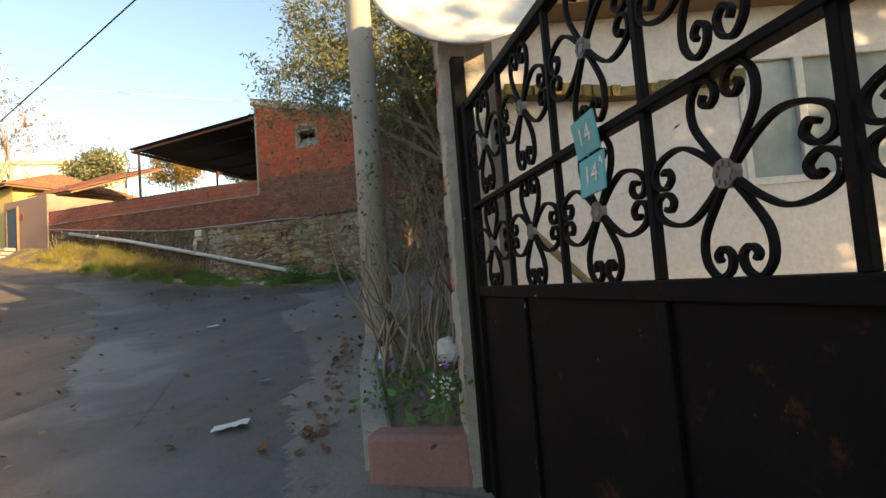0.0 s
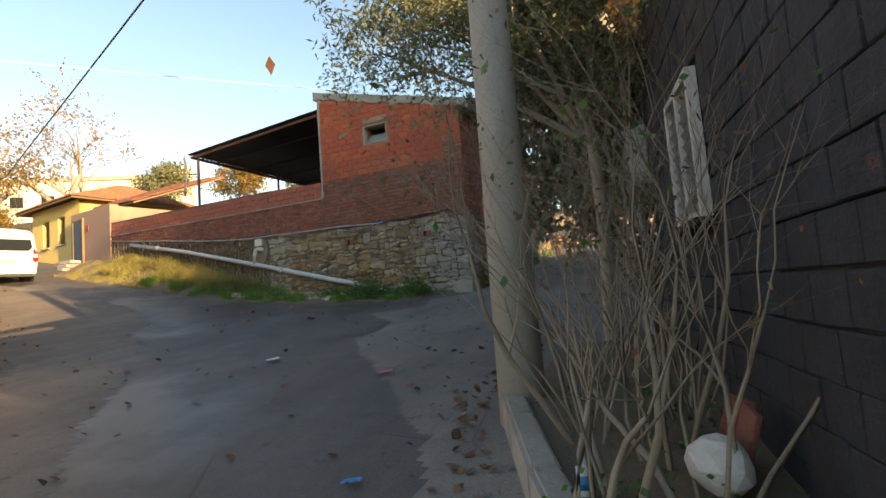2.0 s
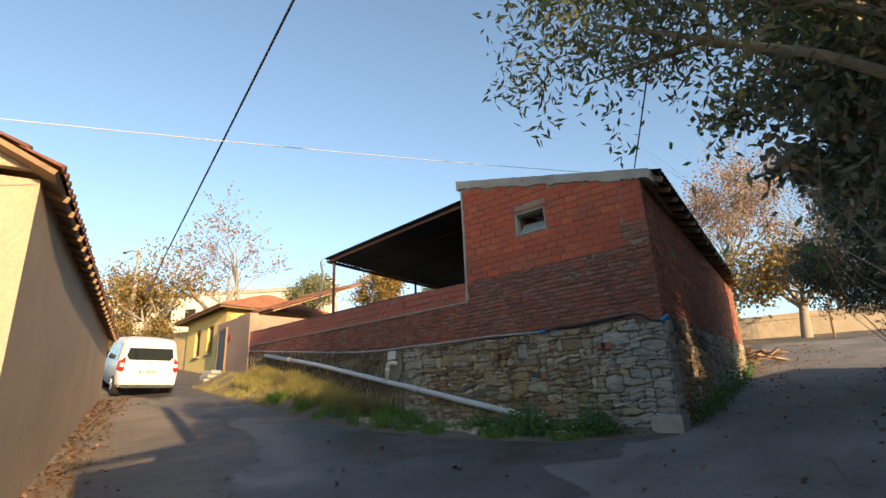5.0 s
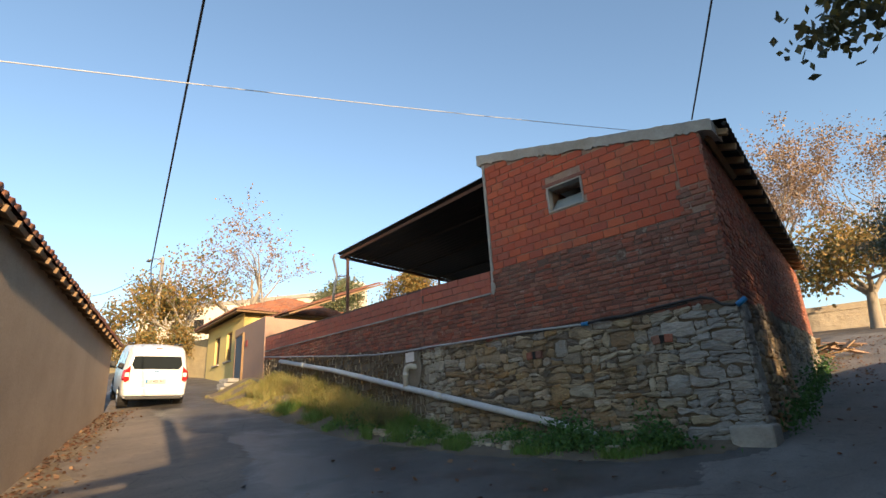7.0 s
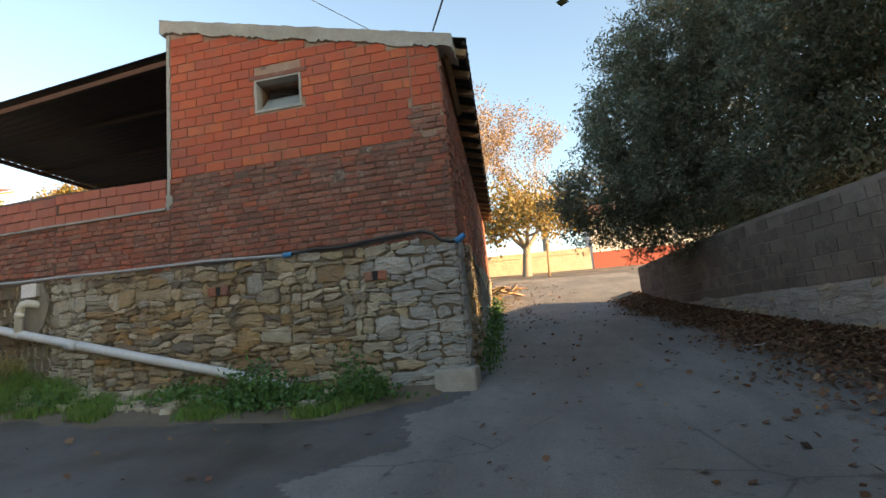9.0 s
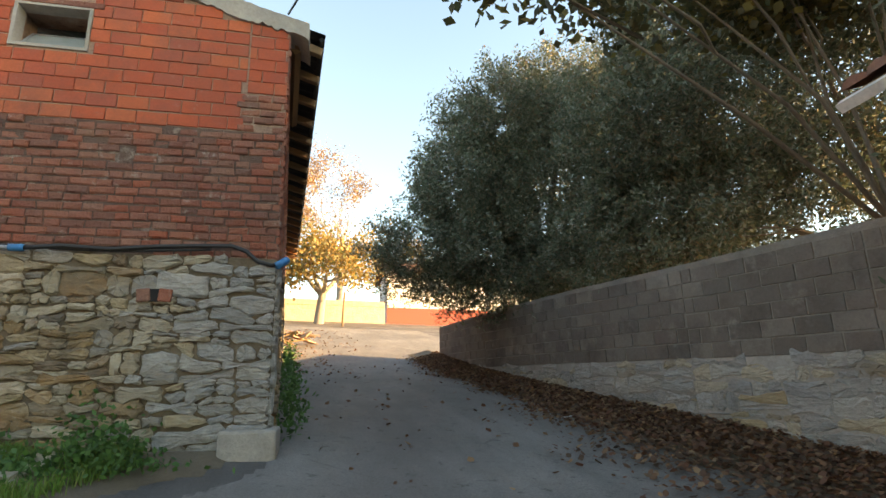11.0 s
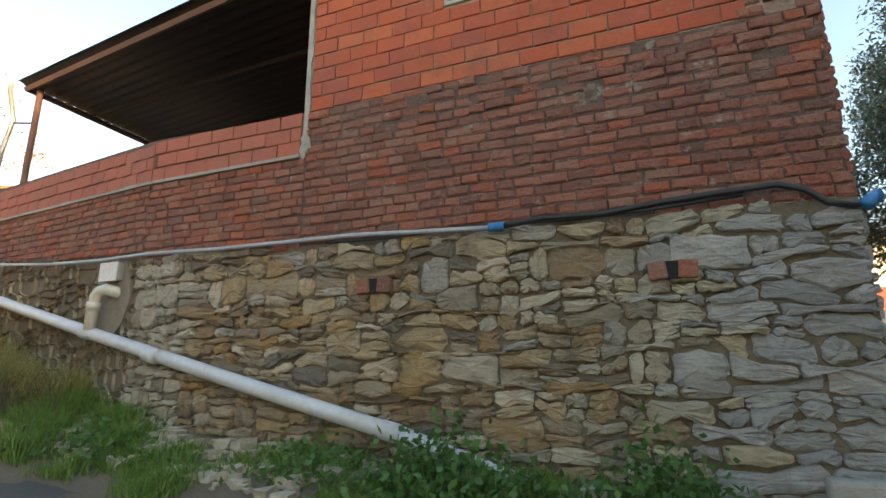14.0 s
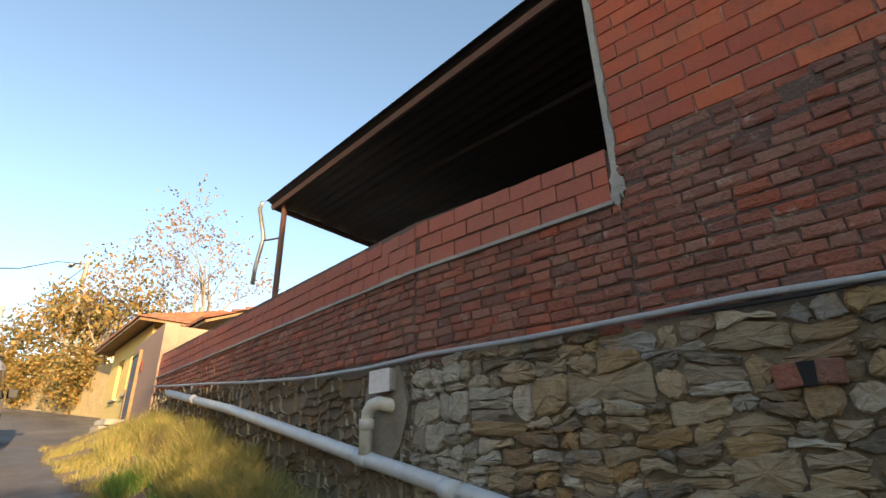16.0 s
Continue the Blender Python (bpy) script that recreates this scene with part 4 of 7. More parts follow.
panel = bmesh.new()
box(panel, 0.2, GL, 0.0, 0.012, 0.42, RAIL, 0.002)
part("sheet_panel", done(panel, "sheet_panel", BLACKMETAL), gate, None, "black sheet steel panel")
low = bmesh.new()
box(low, 0.2, GL, 0.0, 0.012, 0.0, 0.418, 0.002)
part("lower_panel", done(low, "lower_panel", BLACKMETAL), gate)
for name, z0, z1 in (("bottom_rail", 0.0, 0.05), ("lower_rail", RAIL - 0.02, RAIL + 0.03), ("middle_rail", MID - 0.012, MID + 0.012), ("top_rail", TOP - 0.02, TOP + 0.02)):
    part(name, bar(0.2, GL, -0.02, 0.03, z0, z1), gate)
part("gate_post", bar(0.062, 0.127, -0.05, 0.02, 0.0, TOP + 0.3), pil, None, "chipped black painted post")
part("hinge_stile", bar(0.135, 0.2, -0.025, 0.03, 0.0, TOP + 0.02), gate, None, "chipped black frame post")
part("end_stile", bar(GL, GL + 0.05, -0.03, 0.04, 0.0, TOP + 0.02), gate)
for u in (0.8, 1.72, 2.6):
    part("panel_rib", bar(u - 0.02, u + 0.02, -0.018, 0.0, 0.05, RAIL - 0.022), gate)
BARS = (0.2, 0.68, 1.2, 1.71, 2.21, 2.72)
upright = bar(-0.012, 0.012, -0.01, 0.014, RAIL + 0.03, TOP - 0.02, 0.003)
for u in BARS[1:]:
    part("upright", upright, gate, pose(u, 0, 0))


def strip(pts, w=0.008, t=0.005):
    """A flat iron strip bent along plan points (u, z)."""
    dense = []
    for i in range(len(pts) - 1):
        p0, p1, p2, p3 = (Vector((*pts[max(0, min(len(pts) - 1, i + k))], 0)) for k in (-1, 0, 1, 2))
        for s in range(5):
            q = s / 5
            dense.append(0.5 * ((2 * p1) + (p2 - p0) * q + (2 * p0 - 5 * p1 + 4 * p2 - p3) * q * q + (3 * p1 - p0 - 3 * p2 + p3) * q ** 3))
    dense.append(Vector((*pts[-1], 0)))
    v, f = [], []
    for i, p in enumerate(dense):
        way = (dense[min(i + 1, len(dense) - 1)] - dense[max(i - 1, 0)]).normalized()
        nn = Vector((-way.y, way.x, 0)) * t
        for o, d in ((nn, -w), (nn, w), (-nn, w), (-nn, -w)):
            v.append((p.x + o.x, d, p.y + o.y))
    for i in range(len(dense) - 1):
        for k in range(4):
            f.append((4 * i + k, 4 * i + (k + 1) % 4, 4 * i + 4 + (k + 1) % 4, 4 * i + 4 + k))
    return v, f


LOOP = [(0.01, 0.015), (0.045, 0.06), (0.083, 0.12), (0.085, 0.175), (0.055, 0.208), (0.022, 0.196), (0.014, 0.165), (0.034, 0.148), (0.052, 0.162), (0.045, 0.176)]
SIDE = [(0.015, 0.01), (0.07, 0.055), (0.13, 0.085), (0.19, 0.08), (0.232, 0.055), (0.232, 0.018), (0.2, 0.006), (0.176, 0.026), (0.188, 0.048), (0.205, 0.04)]


def motif(half_w, half_h):
    """The eight bent strips of one scrollwork flower."""
    out = []
    for su in (1, -1):
        for sz in (1, -1):
            out.append(mesh("curl", *strip([(su * u * half_w / 0.235, sz * z * half_h / 0.21) for u, z in LOOP]), BLACKMETAL))
            out.append(mesh("curl", *strip([(su * u * half_w / 0.24, sz * z * half_h / 0.21) for u, z in SIDE]), BLACKMETAL))
    return out


HUBMETAL = worn("worn_rosette", (0.16, 0.15, 0.16), (0.06, 0.05, 0.05), 50, 8.0, 0.6, 0.5, 0.2, 0.003)


def hub_mesh():
    s = Soup()
    ring = [(0.03 * math.cos(k * math.pi / 6), 0.03 * math.sin(k * math.pi / 6)) for k in range(12)]
    s.add(([(u, -0.013, z) for u, z in ring] + [(u, 0.006, z) for u, z in ring], [tuple(range(12)), tuple(range(12, 24))[::-1]] + [(k, 12 + k, 12 + (k + 1) % 12, (k + 1) % 12) for k in range(12)]))
    for k in range(8):
        a = k * math.pi / 4
        cu, cz = 0.02 * math.cos(a), 0.02 * math.sin(a)
        s.add(prism([(cu - 0.005, -0.017), (cu + 0.005, -0.017), (cu + 0.005, -0.013), (cu - 0.005, -0.013)], cz - 0.005, cz + 0.005))
    return s.mesh("hub", HUBMETAL)


sm, hub = motif(0.235, 0.205), hub_mesh()
sm2 = motif(0.235, 0.235)
for a, b in zip(BARS[:-1], BARS[1:]):
    u = (a + b) / 2
    for z, data in (((RAIL + MID) / 2 + 0.008, sm), ((MID + TOP) / 2, sm2)):
        for curl in data:
            part("curl", curl, gate, pose(u, 0, z))
        part("hub", hub, gate, pose(u, 0, z), "studded steel rosette")


def text_mesh(body, size, mat, depth=0.001):
    cu = bpy.data.curves.new("text", "FONT")
    cu.body, cu.size, cu.extrude, cu.align_x, cu.align_y = body, size, depth, "CENTER", "CENTER"
    ob = bpy.data.objects.new("text", cu)
    scene.collection.objects.link(ob)
    dg = bpy.context.evaluated_depsgraph_get()
    me = bpy.data.meshes.new_from_object(ob.evaluated_get(dg))
    bpy.data.objects.remove(ob)
    me.materials.clear()
    me.materials.append(mat)
    return me


# added out of view past the gate to keep low sun off the lane
yard = empty("shade_wall", gm, label="added unseen wall past the iron gate, shading the lane", category="wall", kind="structure")
part("wall", boxmesh("wall", CONCRETE, GL + 0.06, GL + 7.0, 0.0, 0.22, -1.6, 2.5, 0.02), yard)
# invented sun blocker, never in view; stops short so the white wall stays lit
east = empty("shade_wall_east", label="added unseen wall across the yard, blocking low sun", category="wall", kind="structure")
part("wall", boxmesh("wall", CONCRETE, 8.4, 8.7, -7.0, 0.4, -1.6, 4.5, 0.02), east)
TEAL = worn("teal_enamel", (0.03, 0.36, 0.42), (0.04, 0.28, 0.33), 20, 6.0, 0.5, 0.45, 0.1, 0.002)
plq = empty("number_plaque", gm @ pose(1.49, -0.04, 1.80, 0, -4, 0), label="bent teal enamel house number plaque on the gate", category="plaque")
for i, z in enumerate((0.058, -0.058)):
    pl = part("plate", boxmesh("plate", TEAL, -0.066, 0.066, -0.003, 0.003, -0.055, 0.055, 0.002), plq, pose(0.004 * i, 0.004 * i, z, 6 - 10 * i, 0, 2 * i))
    part("number", text_mesh("14", 0.075, WHITEWALL), pl, pose(0, -0.0045, 0, 90, 0, 0), "white painted digits")
    if i:
        part("letter", text_mesh("A", 0.034, WHITEWALL), pl, pose(0.052, -0.0045, 0.026, 90, 0, 0), "small white painted letter")
thing("wooden_stick", mesh("wooden_stick", *tube([(0.78, 0.06, 1.66), (1.02, 0.35, 1.25), (1.4, 0.7, 0.2)], 0.017, 8), TIMBER, True), gm, label="tan wooden broom stick leaning behind the gate", category="stick")

WQ, WD = Vector((-1.27, 4.15, 0)), Vector((0.945, 0.327, 0)).normalized()
wm = Matrix(((WD.x, -WD.y, 0, WQ.x), (WD.y, WD.x, 0, WQ.y), (0, 0, 1, 0), (0, 0, 0, 1)))   # u along the wall, v away from the gate
wh = empty("white_house", wm, label="whitewashed house wall with a curtained window", category="house")
ww = (2.15, 3.75, 2.05, 3.12)
hsoup = Soup()
for ua, ub, za, zb in ((0.02, ww[0], -0.2, 3.5), (ww[1], 8.0, -0.2, 3.5), (ww[0], ww[1], -0.2, ww[2]), (ww[0], ww[1], ww[3], 3.5)):
    hsoup.add(prism([(ua, -0.06), (ub, -0.06), (ub, 0.0), (ua, 0.0)], za, zb))
part("wall", hsoup.mesh("wall", WHITEWALL), wh, None, "whitewashed plaster wall")
MOSS = worn("mossy_ledge", (0.17, 0.13, 0.06), (0.3, 0.22, 0.07), 14, 5.0, 0.9, 0.98, 1.0, 0.04)
led = Soup()
for i in range(28):
    u = 0.05 + 0.075 * i
    h = 0.07 + 0.07 * abs(noise.noise(Vector((u * 5, 0, 0))))
    led.add(prism([(u, -0.2 - 0.04 * random.random()), (u + 0.075, -0.2), (u + 0.075, -0.063), (u, -0.063)], 2.84 + 0.03 * math.sin(u * 4), 2.84 + 0.03 * math.sin(u * 4) + h))
part("ledge", led.mesh("ledge", MOSS), wh, None, "mossy crumbling roof ledge")
wf = part("window", boxmesh("window", DUSTYGLASS, ww[0], ww[1], -0.03, -0.02, ww[2], ww[3]), wh)
bm = bmesh.new()
for b4 in ((ww[0], ww[1], ww[2], ww[2] + 0.06), (ww[0], ww[1], ww[3] - 0.06, ww[3]), (ww[0], ww[0] + 0.06, ww[2] + 0.06, ww[3] - 0.06), (ww[1] - 0.06, ww[1], ww[2] + 0.06, ww[3] - 0.06), (2.62, 2.69, ww[2] + 0.06, ww[3] - 0.06)):
    box(bm, b4[0], b4[1], -0.075, -0.032, b4[2], b4[3], 0.006)
part("window_frame", done(bm, "window_frame", WHITEWALL), wf, None, "white plastic window frame")
part("eave", boxmesh("eave", TIMBER, 0.0, 8.2, -0.35, 0.0, 3.502, 3.6, 0.01), wh)

dish = empty("satellite_dish", pose(-0.92, 2.86, 3.22, 72, 0, 22), label="white satellite dish with rust streaks above the gate post", category="satellite dish")
DISHWHITE = worn("dish_white", (0.72, 0.71, 0.68), (0.45, 0.24, 0.12), 12, 4.0, 0.35, 0.5, 0.1, 0.002)
v, f = [(0, 0, -0.09)], []
for r in range(1, 7):
    rr = 0.52 * r / 6
    for k in range(32):
        a = 2 * math.pi * k / 32
        v.append((rr * math.cos(a), rr * math.sin(a), -0.09 + 0.09 * (r / 6) ** 2))
for k in range(32):
    f.append((0, 1 + k, 1 + (k + 1) % 32))
    for r in range(5):
        o = 1 + 32 * r
        f.append((o + k, o + 32 + k, o + 32 + (k + 1) % 32, o + (k + 1) % 32))
bowl = mesh("bowl", v, f, DISHWHITE, True)
bowl_ob = part("bowl", bowl, dish)
mod = bowl_ob.modifiers.new("thick", "SOLIDIFY")
mod.thickness = 0.012
part("rim", mesh("rim", *tube([(0.52 * math.cos(k * math.pi / 16), 0.52 * math.sin(k * math.pi / 16), 0.0) for k in range(33)], 0.01, 6), GALV, True), dish)
part("mast", mesh("mast", *tube([(0, 0, -0.1), (0.0, -0.15, -0.3), (0.0, -0.75, -0.42)], 0.025, 8), GALV, True), dish)


# ---- pipes, cables and plates on the stone wall ----
def on_wall(x, z, off=0.0):
    return (x, front_y(x) - off, z)


pp = empty("drain_pipe", label="long grey plastic drain pipe slanting down the stone wall", category="pipe")
run = [on_wall(-20.3, 4.5, 0.12), on_wall(-16.5, 3.79, 0.15), on_wall(-13.05, 3.04, 0.15), on_wall(-10.7, 2.48, 0.16), on_wall(-9.4, 2.17, 0.17)]
part("pipe_run", mesh("pipe_run", *tube(run, 0.064, 16), PVC, True), pp)
part("pipe_end", mesh("pipe_end", *tube([run[-1], on_wall(-8.75, 1.97, 0.2), on_wall(-7.9, 1.75, 0.3)], 0.062, 16), PVC, True), pp)
for x, z in ((-18.4, 4.15), (-13.05, 3.04), (-12.0, 2.79), (-9.5, 2.19)):
    a = Vector(on_wall(x, z, 0.158))
    part("coupling", mesh("coupling", *tube([a + Vector((-0.07, 0.0, 0.016)), a + Vector((0.07, 0, -0.016))], 0.072, 16), PVC, True), pp)
PVCW = worn("cream_pvc", (0.66, 0.62, 0.52), (0.5, 0.44, 0.34), 20, 4.0, 0.5, 0.45, 0.05, 0.002)
eb = [on_wall(-13.0, 3.06, 0.17), on_wall(-13.0, 3.32, 0.17), on_wall(-12.98, 3.40, 0.17), on_wall(-12.93, 3.455, 0.165), on_wall(-12.86, 3.475, 0.14), on_wall(-12.79, 3.455, 0.08), on_wall(-12.76, 3.43, -0.02)]
part("elbow", mesh("elbow", *tube(eb, 0.058, 14), PVCW, True), pp, None, "cream plastic elbow outlet")
part("collar", mesh("collar", *tube([on_wall(-12.995, 3.26, 0.17), on_wall(-12.99, 3.35, 0.17)]  , 0.067, 14), PVCW, True), pp)
ring = []
for k in range(26):
    a = k * math.pi / 13
    rr = 1 + 0.35 * noise.noise(Vector((math.cos(a) * 2.1, math.sin(a) * 2.1, 8)))
    ring.append((-12.9 + 0.34 * rr * math.cos(a), 3.4 + 0.42 * rr * math.sin(a)))
CEMENT = worn("brown_cement", (0.3, 0.255, 0.195), (0.2, 0.165, 0.12), 30, 3.0, 0.8, 0.96, 0.9, 0.03)
part("cement_patch", mesh("cement_patch", [on_wall(x, zz, 0.045) for x, zz in ring] + [on_wall(x, zz, -0.03) for x, zz in ring] + [on_wall(-12.9, 3.4, 0.055)], [(k, (k + 1) % 26, 52) for k in range(26)] + [(k, 26 + k, 26 + (k + 1) % 26, (k + 1) % 26) for k in range(26)], CEMENT), stone_left, None, "brown cement patch round the outlet pipe")
plate = empty("wall_plate", label="small white plate fixed to the stone wall", category="plate")
part("panel", boxmesh("panel", WHITEWALL, -12.99, -12.73, FACADE - 0.082, FACADE - 0.07, 3.56, 3.76, 0.003), plate)
part("backing", boxmesh("backing", CONCRETE, -12.99, -12.72, FACADE - 0.069, FACADE + 0.05, 3.57, 3.76, 0.01), plate)
hose = empty("water_hose", label="grey hose clipped along the top of the stone wall", category="hose")
hp = [on_wall(x, z, 0.085 + 0.01 * math.sin(x * 3)) for x, z in ((-21.9, 4.85), (-20, 4.6), (-18, 4.36), (-16, 4.1), (-14.4, 3.92), (-13.2, 3.83), (-12.3, 3.80), (-11.4, 3.77), (-10.6, 3.76), (-9.9, 3.75), (-9.3, 3.72), (-8.7, 3.69))]
part("line", mesh("line", *tube(hp, 0.02, 8), GREYCABLE, True), hose)
BLUE = worn("blue_fitting", (0.02, 0.22, 0.5), (0.02, 0.15, 0.35), 20, 5.0, 0.4, 0.4, 0.05, 0.002)
part("joint", mesh("joint", *tube([on_wall(-8.72, 3.69, 0.09), on_wall(-8.6, 3.69, 0.09)], 0.034, 10), BLUE, True), hose, None, "blue plastic coupling")
bh = [on_wall(x, z, 0.085) for x, z in ((-8.62, 3.69), (-8.3, 3.72), (-7.9, 3.70), (-7.5, 3.74), (-7.1, 3.76), (-6.8, 3.77), (-6.66, 3.72), (-6.55, 3.62), (-6.42, 3.585))] + [(-6.3, FACADE + 0.02, 3.62)]
part("black_line", mesh("black_line", *tube(bh, 0.022, 8), CABLE, True), hose, None, "black polyethylene line")
part("end_joint", mesh("end_joint", *tube([(-6.36, FACADE - 0.085, 3.58), (-6.27, FACADE + 0.0, 3.66)], 0.04, 10), BLUE, True), hose, None, "blue plastic coupling")
bh2 = [on_wall(x, z, 0.07) for x, z in ((-10.2, 3.72), (-9.6, 3.70), (-9.1, 3.72), (-8.6, 3.71), (-8.1, 3.69), (-7.6, 3.70), (-7.0, 3.73))]
part("spare_line", mesh("spare_line", *tube(bh2, 0.014, 8), CABLE, True), hose)

# ---- overhead wires ----
cab = thing("power_cable", mesh("power_cable", *tube(sag((-2.9, 5.1, 6.72), (-17.0, 9.3, 5.99), 0.02, 30) + [(-19, 10.0, 6.05), (-22, 11.1, 6.6), (-26, 12.6, 8.1), (-31.0, 14.3, 10.2), (-40.2, 17.3, 13.55)], 0.014, 6), CABLE, True), label="thick twisted black power cable over the lane", category="cable")
thing("white_wire", mesh("white_wire", *tube(sag((-7.3, FACADE - 0.07, 6.72), (-13.94, -11.12, 2.72), 0.29, 40), 0.005, 6), WHITEWIRE, True), label="thin white wire from the gable across the lane", category="wire")
thing("gable_wire", mesh("gable_wire", *tube(sag((-6.4, FACADE - 0.04, 6.52), (-2.88, 5.5, 7.3), 0.1, 24), 0.012, 6), CABLE, True), label="thin black wire from the gable to the pole", category="wire")
lp = empty("street_lamp", pose(-40.2, 17.4, 0), label="concrete street lamp pole beside the upper lane", category="street lamp")
part("shaft", mesh("shaft", *tube([(0, 0, 5.0), (0, 0, 13.7)], 0.14, 12, [0.17, 0.11]), POLE, True), lp)
part("arm", mesh("arm", *tube([(0, 0, 13.4), (-0.5, -0.2, 13.7), (-1.1, -0.4, 13.75)], 0.04, 8), GALV, True), lp)
part("lamp_head", boxmesh("lamp_head", GALV, -1.6, -1.05, -0.5, -0.28, 13.68, 13.8, 0.03), lp)
thing("upper_pole", mesh("upper_pole", *tube([(-52, 16.2, 5), (-51.6, 16.2, 13.5)], 0.15, 10), POLE, True), label="far concrete pole along the upper lane", category="pole")
thing("far_wire", mesh("far_wire", *tube(sag((-40.1, 17.4, 13.5), (-51.6, 16.2, 13.2), 0.5), 0.02, 6), CABLE, True), label="black cable between poles along the lane", category="wire")

# ---- planter kerb by the gate ----
kerb = empty("planter_kerb", label="low concrete kerb round the planting bed", category="kerb")
kp = [(-1.72, 2.86), (-2.05, 3.45), (-2.5, 4.3), (-2.82, 5.0), (-3.02, 5.45)]
for (xa, ya), (xb, yb) in zip(kp[:-1], kp[1:]):
    d = Vector((xb - xa, yb - ya, 0))
    nn = Vector((d.y, -d.x, 0)).normalized() * 0.17
    za, zb = ground_z(xa, ya), ground_z(xb, yb)
    v, f = prism([(xa, ya), (xb, yb), (xb + nn.x, yb + nn.y), (xa + nn.x, ya + nn.y)], [za - 0.1, zb - 0.1, zb - 0.1, za - 0.1], [za + 0.27, zb + 0.27, zb + 0.25, za + 0.25])
    bm = bmesh.new()
    vs = [bm.verts.new(p) for p in v]
    for face in f:
        bm.faces.new([vs[i] for i in face])
    bmesh.ops.bevel(bm, geom=list(bm.edges), offset=0.025, segments=2, affect="EDGES")
    part("kerb_stone", done(bm, "kerb_stone", CONCRETE), kerb)
PINKKERB = worn("pink_concrete", (0.30, 0.15, 0.14), (0.22, 0.13, 0.12), 40, 3.0, 0.6, 0.9, 0.4, 0.01)
thing("pink_kerb", boxmesh("pink_kerb", PINKKERB, -0.30, 0.30, -0.1, 0.1, -0.12, 0.27, 0.03), pose(-1.36, 2.88, ground_z(-1.36, 2.88) + 0.0, 0, 0, 6), label="worn pink painted concrete kerb block", category="kerb")
tagged(new("planting_bed", mesh("planting_bed", *prism([(-1.62, 2.98), (-1.08, 2.99), (-1.95, 7.7), (-2.9, 7.0), (-2.85, 5.4), (-2.4, 4.4), (-1.98, 3.6)], 0.0, [ground_z(x, y) + 0.2 for x, y in ((-1.62, 2.98), (-1.08, 2.99), (-1.95, 7.7), (-2.9, 7.0), (-2.85, 5.4), (-2.4, 4.4), (-1.98, 3.6))]), DIRT)), "dark soil bed beside the shed", "soil", kind="structure")
rock = bmesh.new()
bmesh.ops.create_icosphere(rock, subdivisions=2, radius=0.14)
for vv in rock.verts:
    vv.co *= 1 + 0.25 * noise.noise(vv.co * 9)
    vv.co.z *= 0.9
rk = thing("white_rock", done(rock, "white_rock", WHITEWALL), pose(-1.66, 4.35, ground_z(-1.66, 4.35) + 0.33), label="pale chunk of rubble in the planting bed", category="rock")
for k, (x, y, r) in enumerate(((-1.55, 4.5, 20), (-1.58, 4.62, 60))):
    thing("roof_tile", boxmesh("roof_tile", OLDBRICK, -0.018, 0.018, -0.07, 0.07, -0.17, 0.17, 0.01), pose(x, y, ground_z(x, y) + 0.36, 15, 10, r), label="broken red clay tile stuck in the soil", category="tile", group="broken tiles")
bt = empty("plastic_bottle", pose(-2.2, 4.15, ground_z(-2.2, 4.15) + 0.2), label="clear plastic bottle with a blue label in the bed", category="bottle")
part("body", mesh("body", *tube([(0, 0, 0), (0, 0, 0.02), (0, 0, 0.15), (0, 0, 0.19), (0, 0, 0.22)], 0.03, 12, [0.028, 0.033, 0.033, 0.018, 0.013]), PVC, True), bt)
part("label_band", mesh("label_band", *tube([(0, 0, 0.06), (0, 0, 0.12)], 0.0345, 12), BLUE, True), bt)

# ---- litter on the lane ----
PAPER = worn("white_paper", (0.7, 0.7, 0.7), (0.5, 0.5, 0.5), 20, 9.0, 0.4, 0.8, 0.3, 0.003)
PINKP = worn("pink_wrapper", (0.6, 0.1, 0.16), (0.5, 0.3, 0.3), 20, 9.0, 0.4, 0.5, 0.2, 0.003)


def scrap(x, y, size, mat, name, label, turn=0):
    v, n = [], 7
    for j in range(n):
        for i in range(n):
            px, py = (i / (n - 1) - 0.5) * size, (j / (n - 1) - 0.5) * size * 0.6
            v.append((px, py, 0.02 + abs(0.14 * size * noise.noise(Vector((px * 14 / size * 0.4 + x, py * 14 / size * 0.4 + y, 1))))))
    f = [(j * n + i, j * n + i + 1, (j + 1) * n + i + 1, (j + 1) * n + i) for j in range(n - 1) for i in range(n - 1)]
    thing(name, mesh(name, v, f, mat), pose(x, y, ground_z(x, y) + 0.01, 3, -6, turn), label=label, category="litter")


scrap(-3.1, 3.35, 0.26, PAPER, "plastic_bag", "crumpled white plastic bag on the asphalt", 30)
scrap(-6.6, 7.0, 0.17, PAPER, "paper_strip", "flat strip of white paper on the lane", 60)
scrap(-4.7, 6.6, 0.16, PINKP, "wrapper", "small pink wrapper lying on the lane", 10)
scrap(-1.9, 11.6, 0.17, PINKP, "red_wrapper", "red wrapper on the fallen leaves", 40)
scrap(-1.6, 11.2, 0.15, PINKP, "crumpled_wrapper", "crumpled red wrapper on the fallen leaves", 75)
scrap(-3.6, 4.4, 0.12, BLUE, "blue_scrap", "small blue plastic scrap on the lane", 15)
scrap(-2.4, 15.3, 0.2, PAPER, "paper_scrap", "white paper scrap by the garden wall", 15)
scrap(-2.75, 6.1, 0.25, PAPER, "foil_bag", "torn white bag at the foot of the pole", 50)
scrap(-15.6, 12.6, 0.3, PAPER, "bottle_wrap", "crushed white packaging in the verge", 50)

